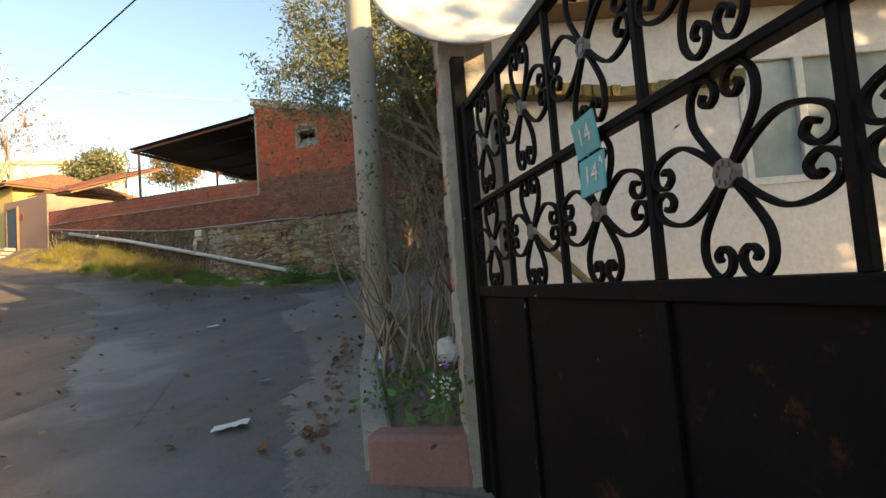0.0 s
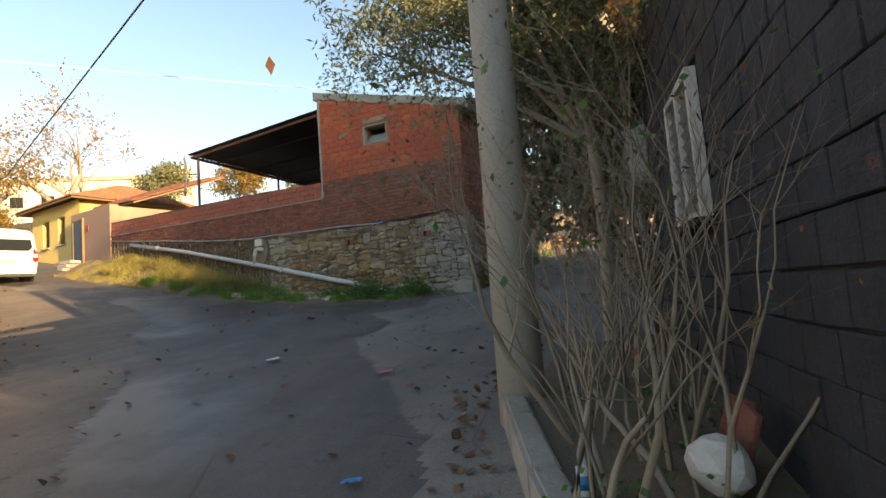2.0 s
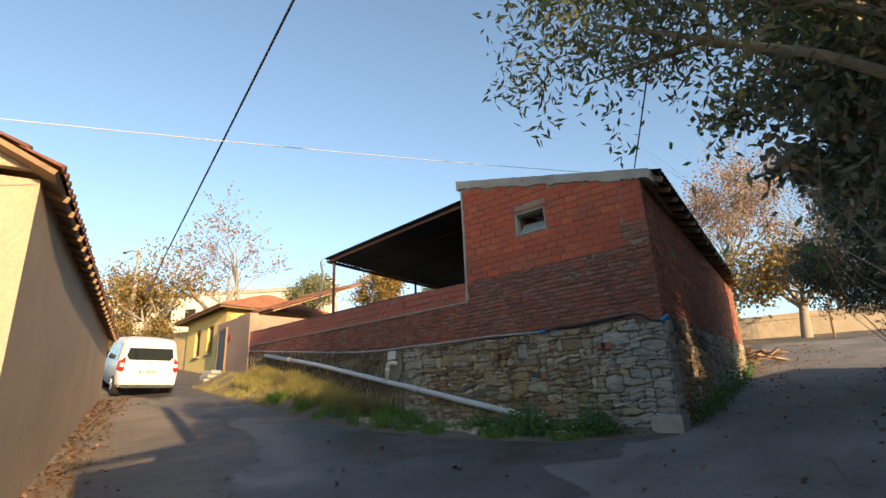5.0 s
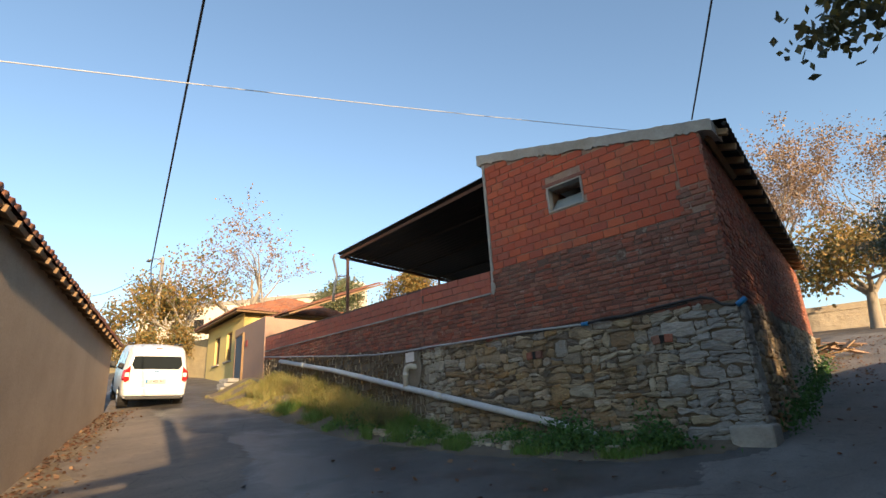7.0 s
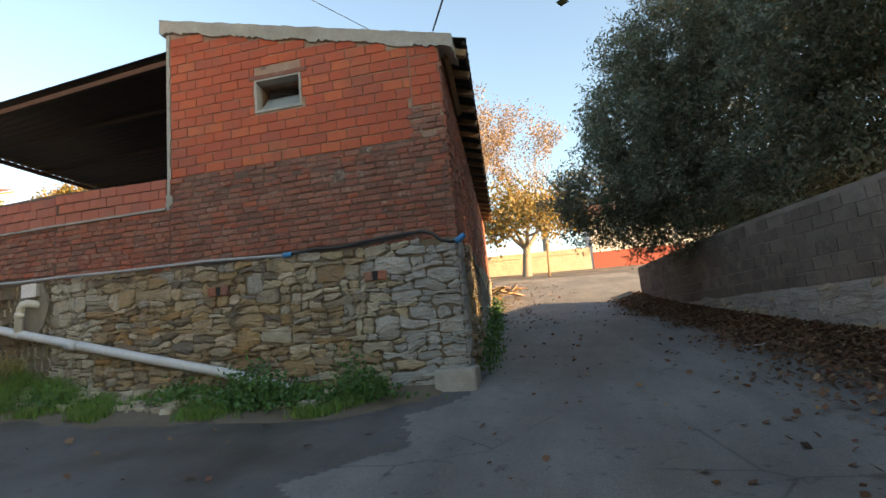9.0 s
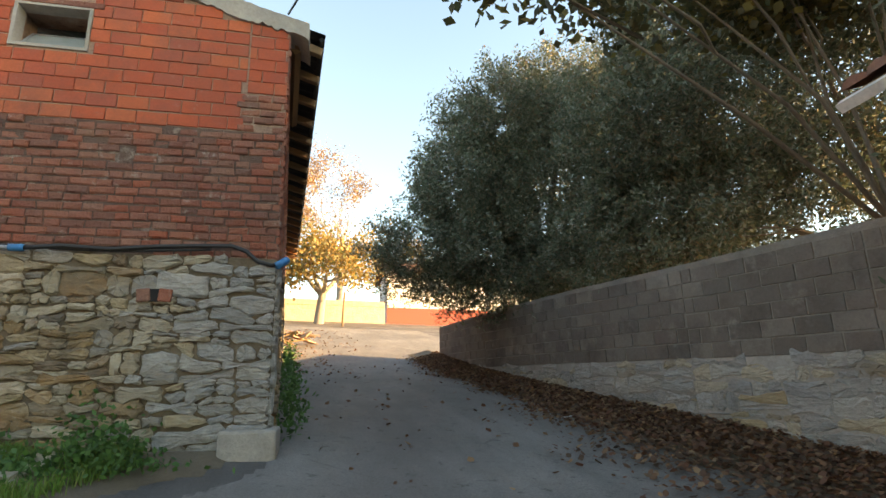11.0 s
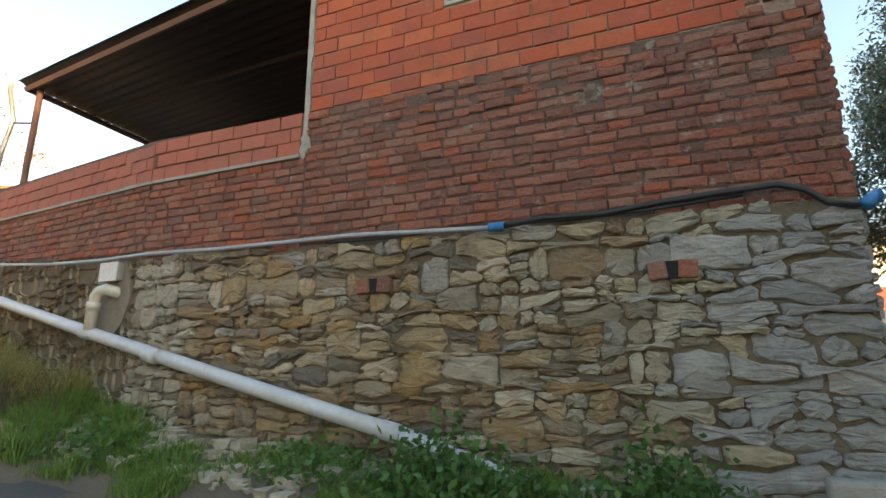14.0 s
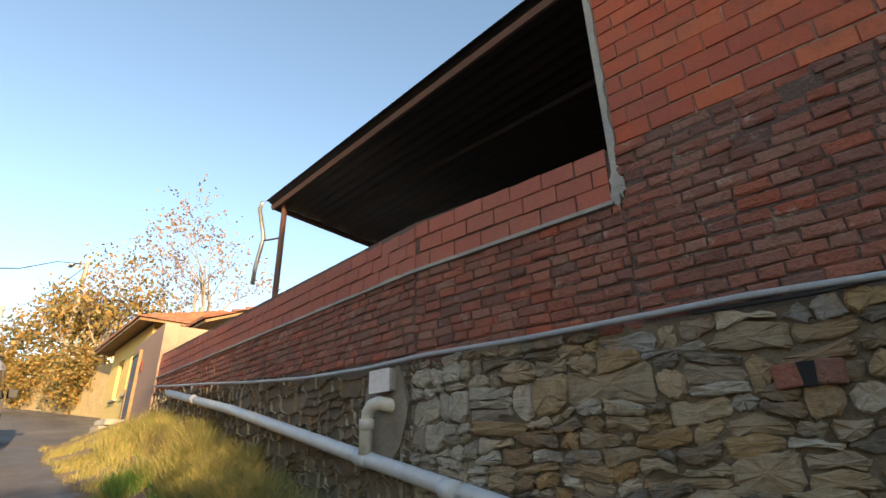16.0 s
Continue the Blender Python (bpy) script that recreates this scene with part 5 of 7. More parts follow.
# ---- van ----
VANWHITE = worn("white_car_paint", (0.78, 0.78, 0.77), (0.70, 0.69, 0.67), 15, 1.0, 0.4, 0.28, 0.02, 0.001)
RUBBER = worn("tyre_rubber", (0.025, 0.025, 0.025), (0.05, 0.048, 0.045), 40, 6, 0.5, 0.85, 0.2, 0.003)


def gloss(name, colour, rough=0.08, metal=0.0):
    def build(t, p):
        p.inputs["Base Color"].default_value = (*colour, 1)
        p.inputs["Roughness"].default_value, p.inputs["Metallic"].default_value = rough, metal
    return material(name, build)


CARGLASS = gloss("car_glass", (0.02, 0.025, 0.028), 0.06)
REDLENS = gloss("red_lens", (0.5, 0.02, 0.02), 0.15)
CLEARLENS = gloss("clear_lens", (0.7, 0.68, 0.66), 0.15)
ALLOY = gloss("alloy", (0.55, 0.55, 0.56), 0.35, 0.8)
BLACKPLASTIC = gloss("black_plastic", (0.03, 0.03, 0.03), 0.6)


def van(m):
    """A small white people carrier; x forward, origin under the middle of the tail."""
    vn = empty("van", m, label="white compact van with dark tinted windows", category="van")
    # (x, half width low, half width waist, half width roof, z floor, z waist, z roof)
    sec = [(0.0, 0.80, 0.83, 0.66, 0.36, 0.98, 1.66), (0.07, 0.84, 0.87, 0.70, 0.28, 1.0, 1.76), (0.35, 0.86, 0.885, 0.73, 0.24, 1.02, 1.81), (1.2, 0.865, 0.885, 0.745, 0.22, 1.03, 1.83),
           (2.1, 0.865, 0.885, 0.74, 0.22, 1.02, 1.81), (2.75, 0.865, 0.88, 0.71, 0.22, 1.0, 1.70), (3.3, 0.86, 0.86, 0.70, 0.22, 0.98, 1.18), (3.9, 0.82, 0.80, 0.66, 0.24, 0.84, 0.98), (4.12, 0.66, 0.62, 0.5, 0.3, 0.7, 0.82)]
    v, f = [], []
    for x, wl, ww_, wr, zf, zw, zr in sec:
        half = [(0.0, zf), (wl * 0.92, zf), (wl, zf + 0.1), (ww_, zf + (zw - zf) * 0.55), (ww_ * 0.99, zw), (wr + 0.02, zr - 0.10), (wr - 0.06, zr - 0.02), (wr * 0.5, zr + 0.015), (0.0, zr + 0.02)]
        ring = [(x, y, z) for y, z in half] + [(x, -y, z) for y, z in half[-2:0:-1]]
        v += ring
    n = 16
    for i in range(len(sec) - 1):
        for k in range(n):
            f.append((i * n + k, i * n + (k + 1) % n, (i + 1) * n + (k + 1) % n, (i + 1) * n + k))
    f += [tuple(range(n)), tuple(range((len(sec) - 1) * n, len(sec) * n))[::-1]]
    bm = bmesh.new()
    bvs = [bm.verts.new(p) for p in v]
    for face in f:
        bm.faces.new([bvs[i] for i in face])
    me = done(bm, "body", VANWHITE, True)
    body = part("body", me, vn)
    es = body.modifiers.new("edge", "EDGE_SPLIT")
    es.split_angle = radians(35)
    def rear(y, z):
        return (-0.015 + (0.07 if z < 0.6 else 0.0) * 0 + max(0, z - 1.0) * 0.03, y, z)
    g = [(-0.60, 1.12), (-0.68, 1.25), (-0.60, 1.60), (0.60, 1.60), (0.68, 1.25), (0.60, 1.12)]
    part("rear_window", mesh("rear_window", [rear(y, z) for y, z in g] + [(0.02, y, z) for y, z in g], [tuple(range(6))] + [(k, 6 + k, 6 + (k + 1) % 6, (k + 1) % 6) for k in range(6)], CARGLASS), vn)
    for s in (1, -1):
        def sidey(x, z):
            k = min(1, max(0, (z - 1.02) / 0.68))
            return s * (0.884 + (0.755 - 0.884) * k + 0.006)
        for xa, xb in ((0.35, 1.15), (1.25, 2.05), (2.13, 2.75)):
            q = [(xa, 1.08), (xb, 1.08), (xb - (0.35 if xb > 2.5 else 0.0), 1.62), (xa + 0.04, 1.62)]
            part("side_window", mesh("side_window", [(x, sidey(x, z), z) for x, z in q] + [(x, sidey(x, z) - s * 0.03, z) for x, z in q], [(0, 1, 2, 3), (0, 4, 5, 1), (1, 5, 6, 2), (2, 6, 7, 3), (3, 7, 4, 0)], CARGLASS), vn)
        tl = [(0.70, 1.22), (0.83, 1.05), (0.85, 0.85), (0.80, 0.74), (0.70, 0.80)]
        lens = part("tail_light", mesh("tail_light", [(-0.035, s * y, z) for y, z in tl] + [(0.10, s * (y + 0.05), z) for y, z in tl], [tuple(range(5))] + [(k, 5 + k, 5 + (k + 1) % 5, (k + 1) % 5) for k in range(5)], REDLENS), vn, None, "red tail light")
        part("clear_lens", boxmesh("clear_lens", CLEARLENS, -0.042, -0.03, s * 0.77 - 0.055, s * 0.77 + 0.055, 0.9, 1.02, 0.004), lens, None, "clear reversing lens")
        part("reflector", boxmesh("reflector", REDLENS, -0.02, 0.02, s * 0.55 - 0.08, s * 0.55 + 0.08, 0.41, 0.45, 0.004), vn, None, "red reflector")
        part("mirror", boxmesh("mirror", BLACKPLASTIC, 2.55, 2.72, s * 1.0 - 0.1, s * 1.0 + 0.1, 1.05, 1.25, 0.03), vn)
        part("roof_rail", mesh("roof_rail", *tube([(0.35, s * 0.68, 1.83), (0.5, s * 0.68, 1.87), (1.9, s * 0.68, 1.87), (2.05, s * 0.68, 1.83)], 0.018, 8), BLACKPLASTIC, True), vn)
        for x in (0.72, 3.32):
            tyre = part("wheel", mesh("wheel", *tube([(x, s * 0.70, 0.31), (x, s * 0.72, 0.31), (x, s * 0.86, 0.31), (x, s * 0.88, 0.31)], 0.31, 24, [0.27, 0.31, 0.31, 0.27]), RUBBER, True), vn, None, "black tyre")
            part("rim", mesh("rim", *tube([(x, s * 0.87, 0.31), (x, s * 0.885, 0.31)], 0.2, 20, [0.2, 0.18]), ALLOY), tyre, None, "five spoke alloy rim")
            for k in range(5):
                a = 2 * math.pi * k / 5
                part("spoke", mesh("spoke", *tube([(x, s * 0.892, 0.31), (x + 0.17 * math.cos(a), s * 0.888, 0.31 + 0.17 * math.sin(a))], 0.022, 4), ALLOY), tyre)
            # solid near-black disc: the shade inside the arch as colour
            part("wheel_arch", mesh("wheel_arch", *tube([(x, s * 0.60, 0.33), (x, s * 0.875, 0.33)], 0.36, 20), DARKVOID), vn)
    np_ = part("number_plate", boxmesh("number_plate", WHITEWIRE, -0.035, -0.02, -0.27, 0.27, 0.70, 0.82, 0.003), vn)
    part("blue_band", boxmesh("blue_band", BLUE, -0.038, -0.034, 0.22, 0.265, 0.705, 0.815, 0.0005), np_)
    part("plate_text", text_mesh("41 ABL 561", 0.085, BLACKPLASTIC), np_, pose(-0.0375, -0.02, 0.76, 90, 0, -90), "black plate characters")
    part("badge", boxmesh("badge", BLUE, -0.03, -0.01, -0.06, 0.06, 1.04, 1.08, 0.01), vn)
    part("brake_light", boxmesh("brake_light", REDLENS, 0.03, 0.08, -0.09, 0.09, 1.70, 1.75, 0.008), vn)
    part("bumper", boxmesh("bumper", VANWHITE, -0.07, 0.3, -0.82, 0.82, 0.34, 0.58, 0.05), vn)
    part("bumper_lip", boxmesh("bumper_lip", BLACKPLASTIC, -0.04, 0.3, -0.74, 0.74, 0.25, 0.335, 0.02), vn)
    return vn


vx, vy = -22.0, 11.4
slope = math.degrees(math.atan2(ground_z(vx - 2.9, vy + 0.6) - ground_z(vx, vy), 2.96))
van(pose(vx, vy, ground_z(vx, vy) + 0.02) @ pose(0, 0, 0, 0, 0, 168) @ pose(0, 0, 0, 0, -slope, 0))

# ---- far right: field wall, white house, debris ----
FIELDSTONE = worn("field_stone", (0.5, 0.42, 0.32), (0.33, 0.27, 0.2), 5, 2.5, 0.8, 0.95, 1.0, 0.05)
fw = empty("field_wall", label="low rubble stone wall with a plastered cap", category="wall")
zf = ground_z(-8, 44)
part("stone_wall", mesh("stone_wall", *prism([(-26, 41.5), (-9, 41.8), (-2.2, 43.0), (-2.2, 43.5), (-9, 42.3), (-26, 42)], zf - 2, [zf + 1.5, zf + 0.75, zf + 0.75, zf + 0.75, zf + 0.75, zf + 1.5]), FIELDSTONE), fw)
part("cap", mesh("cap", *prism([(-26, 41.45), (-9, 41.75), (-2.2, 42.95), (-2.2, 43.55), (-9, 42.35), (-26, 42.05)], [zf + 1.502, zf + 0.752, zf + 0.752, zf + 0.752, zf + 0.752, zf + 1.502], [zf + 1.8, zf + 1.1, zf + 1.1, zf + 1.1, zf + 1.1, zf + 1.8]), FIELDSTONE), fw)
rh = empty("white_red_house", label="white house wall with a red painted base", category="house")
part("wall", mesh("wall", *prism([(-2.0, 43.2), (9, 45), (9, 50), (-2.0, 49)], zf - 1, zf + 3.3), WHITEWALL), rh)
part("red_base", mesh("red_base", *prism([(-2.04, 43.15), (9.04, 44.95), (9.04, 45.0), (-2.04, 43.2)], zf - 1, zf + 0.75), REDPAINT), rh, None, "red painted base band")
part("roof", mesh("roof", [(-2.6, 42.6, zf + 3.3), (9.5, 44.5, zf + 3.3), (9.3, 47.5, zf + 4.6), (-2.4, 46.2, zf + 4.6), (-2.3, 49.8, zf + 3.3), (9.2, 50.8, zf + 3.3)], [(0, 1, 2, 3), (3, 2, 5, 4)], TILE), rh)
db = empty("debris_heap", label="heap of broken boards and tiles at the wall's end", category="debris")
for i in range(16):
    x, y = -7.4 + random.uniform(-0.4, 1.3), 27 + random.uniform(-1.2, 2.5)
    part("board", boxmesh("board", random.choice((TIMBER, TIMBER, PINKWALL)), -0.6, 0.6, -0.1, 0.1, -0.02, 0.02, 0.006), db, pose(x, y, ground_z(x, y) + 0.18 + 0.02 * i * random.random(), random.uniform(-20, 20), random.uniform(-25, 25), random.uniform(0, 180)))
for x, y in ((-5.1, 37.5), (-9.5, 36)):
    thing("fence_post", mesh("fence_post", *tube([(x, y, ground_z(x, y) - 0.2), (x + 0.1, y, ground_z(x, y) + 1.9)], 0.06, 8), TIMBER, True), label="weathered wooden fence post in the field", category="post", group="fence posts")


# ---- plants ----
def leaves(name, centres, size, width, mat, droop=0.3, seed=1):
    """A mesh of rhombic leaves, one at each centre, turned at random."""
    rng = np.random.default_rng(seed)
    c = np.asarray(centres, float)
    n = len(c)
    d = rng.normal(size=(n, 3))
    d[:, 2] -= droop
    d /= np.linalg.norm(d, axis=1)[:, None]
    e = np.cross(d, rng.normal(size=(n, 3)))
    e /= np.linalg.norm(e, axis=1)[:, None] + 1e-9
    s = (size * rng.uniform(0.6, 1.3, n))[:, None]
    w = (width * rng.uniform(0.7, 1.3, n))[:, None]
    v = np.empty((n, 4, 3))
    v[:, 0], v[:, 2] = c, c + d * s
    v[:, 1], v[:, 3] = c + d * s * 0.45 + e * w, c + d * s * 0.45 - e * w
    me = bpy.data.meshes.new(name)
    me.vertices.add(4 * n)
    me.vertices.foreach_set("co", v.reshape(-1))
    me.loops.add(4 * n)
    me.loops.foreach_set("vertex_index", np.arange(4 * n, dtype=np.int32))
    me.polygons.add(n)
    me.polygons.foreach_set("loop_start", np.arange(0, 4 * n, 4, dtype=np.int32))
    me.polygons.foreach_set("loop_total", np.full(n, 4, dtype=np.int32))
    me.materials.append(mat)
    me.update(calc_edges=True)
    return me


def grow(s, tips, p, way, length, radius, level, spread, rng, kids=(3, 4), bend=0.25, rise=0.1):
    """Adds a limb and its branches to the soup s; collects points along the finest ones in tips."""
    pts, rad = [p], [radius]
    d = way.copy()
    for i in range(4):
        d = (d + Vector((rng.uniform(-bend, bend), rng.uniform(-bend, bend), rng.uniform(-bend * 0.5, bend * 0.5) + rise * 0.4))).normalized()
        pts.append(pts[-1] + d * length / 4)
        rad.append(radius * (1 - 0.14 * (i + 1)))
    s.add(tube(pts, radius, 7 if radius > 0.05 else (5 if radius > 0.02 else 3), rad, False))
    if level == 0:
        tips.extend(pts[1:])
        return
    for k in range(rng.randint(*kids)):
        at = rng.randint(2, 4) if k else 4
        a = d.cross(Vector((rng.uniform(-1, 1), rng.uniform(-1, 1), rng.uniform(-1, 1)))).normalized()
        nd = (d * (1 - spread * 0.5) + a * spread * rng.uniform(0.5, 1.1) + Vector((0, 0, rise))).normalized()
        grow(s, tips, pts[at], nd, length * rng.uniform(0.6, 0.85), rad[at] * rng.uniform(0.5, 0.75), level - 1, spread, rng, kids, bend, rise)


def tree(name, base, trunk_len, radius, levels, spread, bark, leaf, per_tip, jitter, size, width, seed, kids=(3, 4), rise=0.1, lean=(0, 0), bend=0.25, first=0.7, **tags):
    rng = random.Random(seed)
    root = empty(name, pose(*base), **tags)
    s, tips = Soup(), []
    way = Vector((lean[0], lean[1], 1)).normalized()
    top = way * trunk_len
    s.add(tube([Vector((0, 0, -0.2)), Vector((0, 0, 0.05)), top * 0.5 + Vector((rng.uniform(-0.1, 0.1), rng.uniform(-0.1, 0.1), 0)), top], radius, 10, [radius * 1.35, radius * 1.1, radius * 0.92, radius * 0.8], False))
    for k in range(rng.randint(3, 5)):
        a = 2 * math.pi * (k + rng.random() * 0.5) / 4
        grow(s, tips, top * rng.uniform(0.85, 1.0), (way + Vector((math.cos(a), math.sin(a), 0)) * spread).normalized(), trunk_len * first * rng.uniform(0.8, 1.15), radius * 0.6, levels, spread, rng, kids, bend, rise)
    part("trunk", s.mesh("trunk", bark, True), root)
    r2 = np.random.default_rng(seed)
    t = np.array([tuple(p) for p in tips])
    if per_tip:
        if per_tip < 1:
            c = t[r2.random(len(t)) < per_tip]
        else:
            c = np.repeat(t, int(per_tip), axis=0)
        c = c + r2.normal(size=c.shape) * jitter
        part("crown", leaves("crown", c, size, width, leaf, 0.4, seed), root)
    return root, t


def clump_tree(name, base, trunk_h, radius, blobs, clumps, per, size, width, leaf, bark, seed, clump_r=0.28, spray=0.0, twigs=5, **tags):
    """A dense crown: leaf clumps set unevenly over a few lobes, on a forked trunk."""
    rng = np.random.default_rng(seed)
    pr = random.Random(seed)
    root = empty(name, pose(*base), **tags)
    s, tips = Soup(), []
    s.add(tube([Vector((0, 0, -0.3)), Vector((0.05, 0, trunk_h * 0.5)), Vector((0.0, 0.08, trunk_h))], radius, 9, [radius * 1.3, radius, radius * 0.85], False))
    for (bx, by, bz, rx, ry, rz) in blobs:
        tgt = Vector((bx, by, bz))
        mid = Vector((bx * 0.4 + pr.uniform(-0.2, 0.2), by * 0.4 + pr.uniform(-0.2, 0.2), trunk_h + (bz - trunk_h) * 0.45))
        s.add(tube([Vector((0, 0.05, trunk_h * 0.9)), mid, tgt], radius, 6, [radius * 0.6, radius * 0.4, radius * 0.15], False))
        for k in range(twigs):
            q = tgt + Vector((pr.uniform(-rx, rx), pr.uniform(-ry, ry), pr.uniform(-rz, rz))) * 0.75
            s.add(tube([mid.lerp(tgt, pr.random()), (mid + q) / 2 + Vector((0, 0, 0.15)), q], 0.02, 4, [radius * 0.22, 0.02, 0.008], False))
    part("trunk", s.mesh("trunk", bark, True), root)
    vol = np.array([b[3] * b[4] * b[5] for b in blobs])
    pick = rng.choice(len(blobs), clumps, p=vol / vol.sum())
    d = rng.normal(size=(clumps, 3))
    d /= np.linalg.norm(d, axis=1)[:, None]
    rr = rng.uniform(0.45, 1.0, clumps) ** 0.6 * rng.uniform(0.9, 1.1, clumps)
    B_ = np.array(blobs)
    c = B_[pick, :3] + d * rr[:, None] * B_[pick, 3:]
    cr = clump_r * rng.uniform(0.5, 1.4, clumps)
    pts = np.repeat(c, per, axis=0) + rng.normal(size=(clumps * per, 3)) * np.repeat(cr, per)[:, None] * np.array([1, 1, 0.8])
    if spray:
        way = d * 0.7 + rng.normal(size=(clumps, 3)) * 0.5 + np.array([0, 0, 0.35])
        way /= np.linalg.norm(way, axis=1)[:, None]
        along = rng.uniform(-0.2, 1.0, clumps * per) * np.repeat(rng.uniform(0.5, 1.3, clumps) * spray, per)
        thin = 0.42 * np.repeat(cr, per)[:, None] * (1.15 - 0.7 * along / (1.3 * spray))[:, None]
        pts = np.repeat(c, per, axis=0) + np.repeat(way, per, axis=0) * along[:, None] + np.clip(rng.normal(size=(clumps * per, 3)), -1.6, 1.6) * thin
    part("crown", leaves("crown", pts, size, width, leaf, 0.15, seed), root)
    return root


def gz(x, y, dz=0.0):
    return (x, y, ground_z(x, y) + dz)


# olives over the garden wall
clump_tree("olive_tree", gz(-0.6, 19.8, 0.8), 1.5, 0.17, [(-2.9, 0.5, 2.3, 1.25, 1.3, 1.0), (-1.95, 0.0, 3.9, 1.4, 1.5, 1.25), (-0.95, -0.3, 5.45, 1.55, 1.5, 1.25), (0.8, 0.0, 6.4, 1.6, 1.6, 1.2), (-0.1, 0, 3.6, 2.0, 1.8, 1.6), (-1.4, -0.8, 1.9, 1.3, 1.2, 0.9), (-2.3, 0.1, 1.5, 1.0, 1.0, 0.6), (-1.4, -0.5, 1.45, 1.0, 1.0, 0.55), (-0.2, -0.9, 1.2, 1.4, 1.2, 0.75), (0.4, -2.0, 1.1, 1.3, 1.4, 0.7)], 1650, 120, 0.105, 0.018, OLIVE, BARK, 11, 0.34, 0.62,
           label="dense dark grey green olive tree behind the wall", category="olive tree", group="olive trees")
clump_tree("olive_tree", gz(1.2, 16.6, 0.8), 1.6, 0.2, [(0, 0, 3.0, 1.9, 1.8, 1.4), (-1.2, -0.4, 4.4, 1.6, 1.5, 1.4), (0.8, 0.4, 5.4, 1.9, 1.7, 1.5), (-1.6, 0.4, 2.3, 1.2, 1.3, 0.9), (-0.2, -0.6, 6.8, 1.5, 1.4, 1.1), (-1.3, -0.6, 1.6, 1.2, 1.3, 0.6)], 1250, 120, 0.105, 0.018, OLIVE, BARK, 12, 0.34, 0.62,
           label="tall olive tree with a broad uneven crown", category="olive tree", group="olive trees")
clump_tree("olive_tree", gz(2.4, 13.8, 0.8), 1.7, 0.18, [(0, 0, 3.1, 1.9, 1.6, 1.2), (0.6, 0.5, 4.6, 2.0, 1.8, 1.5), (-1.0, -0.2, 4.4, 1.4, 1.4, 1.3), (0.2, -0.5, 6.0, 1.7, 1.5, 1.2), (-1.6, 0.4, 2.2, 1.2, 1.2, 0.7)], 540, 95, 0.105, 0.018, OLIVE, BARK, 13, 0.34, 0.62,
           label="olive tree above the block wall", category="olive tree", group="olive trees")
# broadleaf tree that overhangs the lane
clump_tree("mulberry_tree", gz(0.3, 12.2, 0.3), 2.4, 0.06, [(-4.5, -0.4, 4.5, 0.5, 0.6, 0.3), (-3.6, -0.1, 5.0, 0.8, 0.8, 0.4), (-2.4, 0.2, 5.2, 1.1, 1.0, 0.5), (-1.0, 0.2, 5.8, 1.2, 1.2, 0.7), (0.4, 0.2, 6.4, 1.4, 1.3, 0.9), (-0.4, 0.4, 5.6, 1.0, 0.8, 0.6), (0.8, 0.2, 7.2, 1.2, 1.0, 0.8)], 480, 24, 0.13, 0.05, BROADLEAF, BARK, 21, 0.2, 0.0, 1,
           label="broadleaf tree with dark autumn leaves overhanging the lane", category="tree")
# fine leaved tree behind the pole
clump_tree("willow_tree", gz(-2.5, 7.5, 0.1), 2.4, 0.07, [(-2.0, -0.9, 3.35, 0.5, 0.5, 0.45), (-1.5, -0.7, 3.75, 0.6, 0.6, 0.5), (-1.1, -0.8, 3.1, 0.55, 0.6, 0.55), (-0.5, -0.4, 3.8, 0.75, 0.7, 0.8), (-1.3, -0.6, 4.5, 0.8, 0.7, 0.6), (0.3, 0.2, 3.1, 0.7, 0.7, 0.8), (0.2, 0, 4.6, 0.9, 0.8, 0.8)], 720, 60, 0.075, 0.011, GREYGREEN, PALEBARK, 31, 0.24, 0.4, 3,
           label="slender tree with fine grey green leaves beside the pole", category="tree")
clump_tree("bay_tree", gz(-2.15, 8.45, 0.0), 1.6, 0.07, [(-1.1, -0.4, 2.9, 0.6, 0.5, 0.55), (-0.5, -0.3, 2.3, 0.6, 0.5, 0.8), (-0.2, -0.1, 3.4, 0.7, 0.6, 0.9), (-0.7, -0.3, 4.0, 0.8, 0.6, 0.8), (-0.1, -0.2, 1.4, 0.5, 0.5, 0.7), (-0.8, -0.4, 1.7, 0.5, 0.4, 0.5)], 480, 60, 0.1, 0.026, OLIVE, BARK, 33, 0.22, 0.28, 3,
           label="dark leafy tree hanging over the edge of the lane", category="tree")
clump_tree("cypress_tree", gz(-0.6, 9.6, 0.0), 1.0, 0.2, [(0, 0, 3.5, 1.0, 1.0, 2.2), (0, 0, 6.0, 0.9, 0.9, 2.2), (0.2, 0.3, 8.0, 0.7, 0.7, 1.6)], 420, 60, 0.12, 0.02, OLIVE, BARK, 41, 0.3,
           label="tall dark evergreen tree behind the shed", category="tree")
for i, (x, y, h) in enumerate(((3.6, 8.8, 1.0), (6.6, 8.4, 1.05), (10.0, 13.6, 1.1))):
    clump_tree("garden_tree", gz(x, y, 0.0), 2.2 * h, 0.24, [(0, 0, 4.6 * h, 2.2, 2.2, 1.8 * h), (0.6, 0.5, 7.0 * h, 2.0, 2.0, 1.9 * h), (-0.6, -0.3, 8.8 * h, 1.5, 1.5, 1.4 * h)], 420, 42, 0.2, 0.06, BROADLEAF, BARK, 50 + i, 0.4,
               label="large dark leafy tree behind the shed roof", category="tree", group="trees behind the shed")
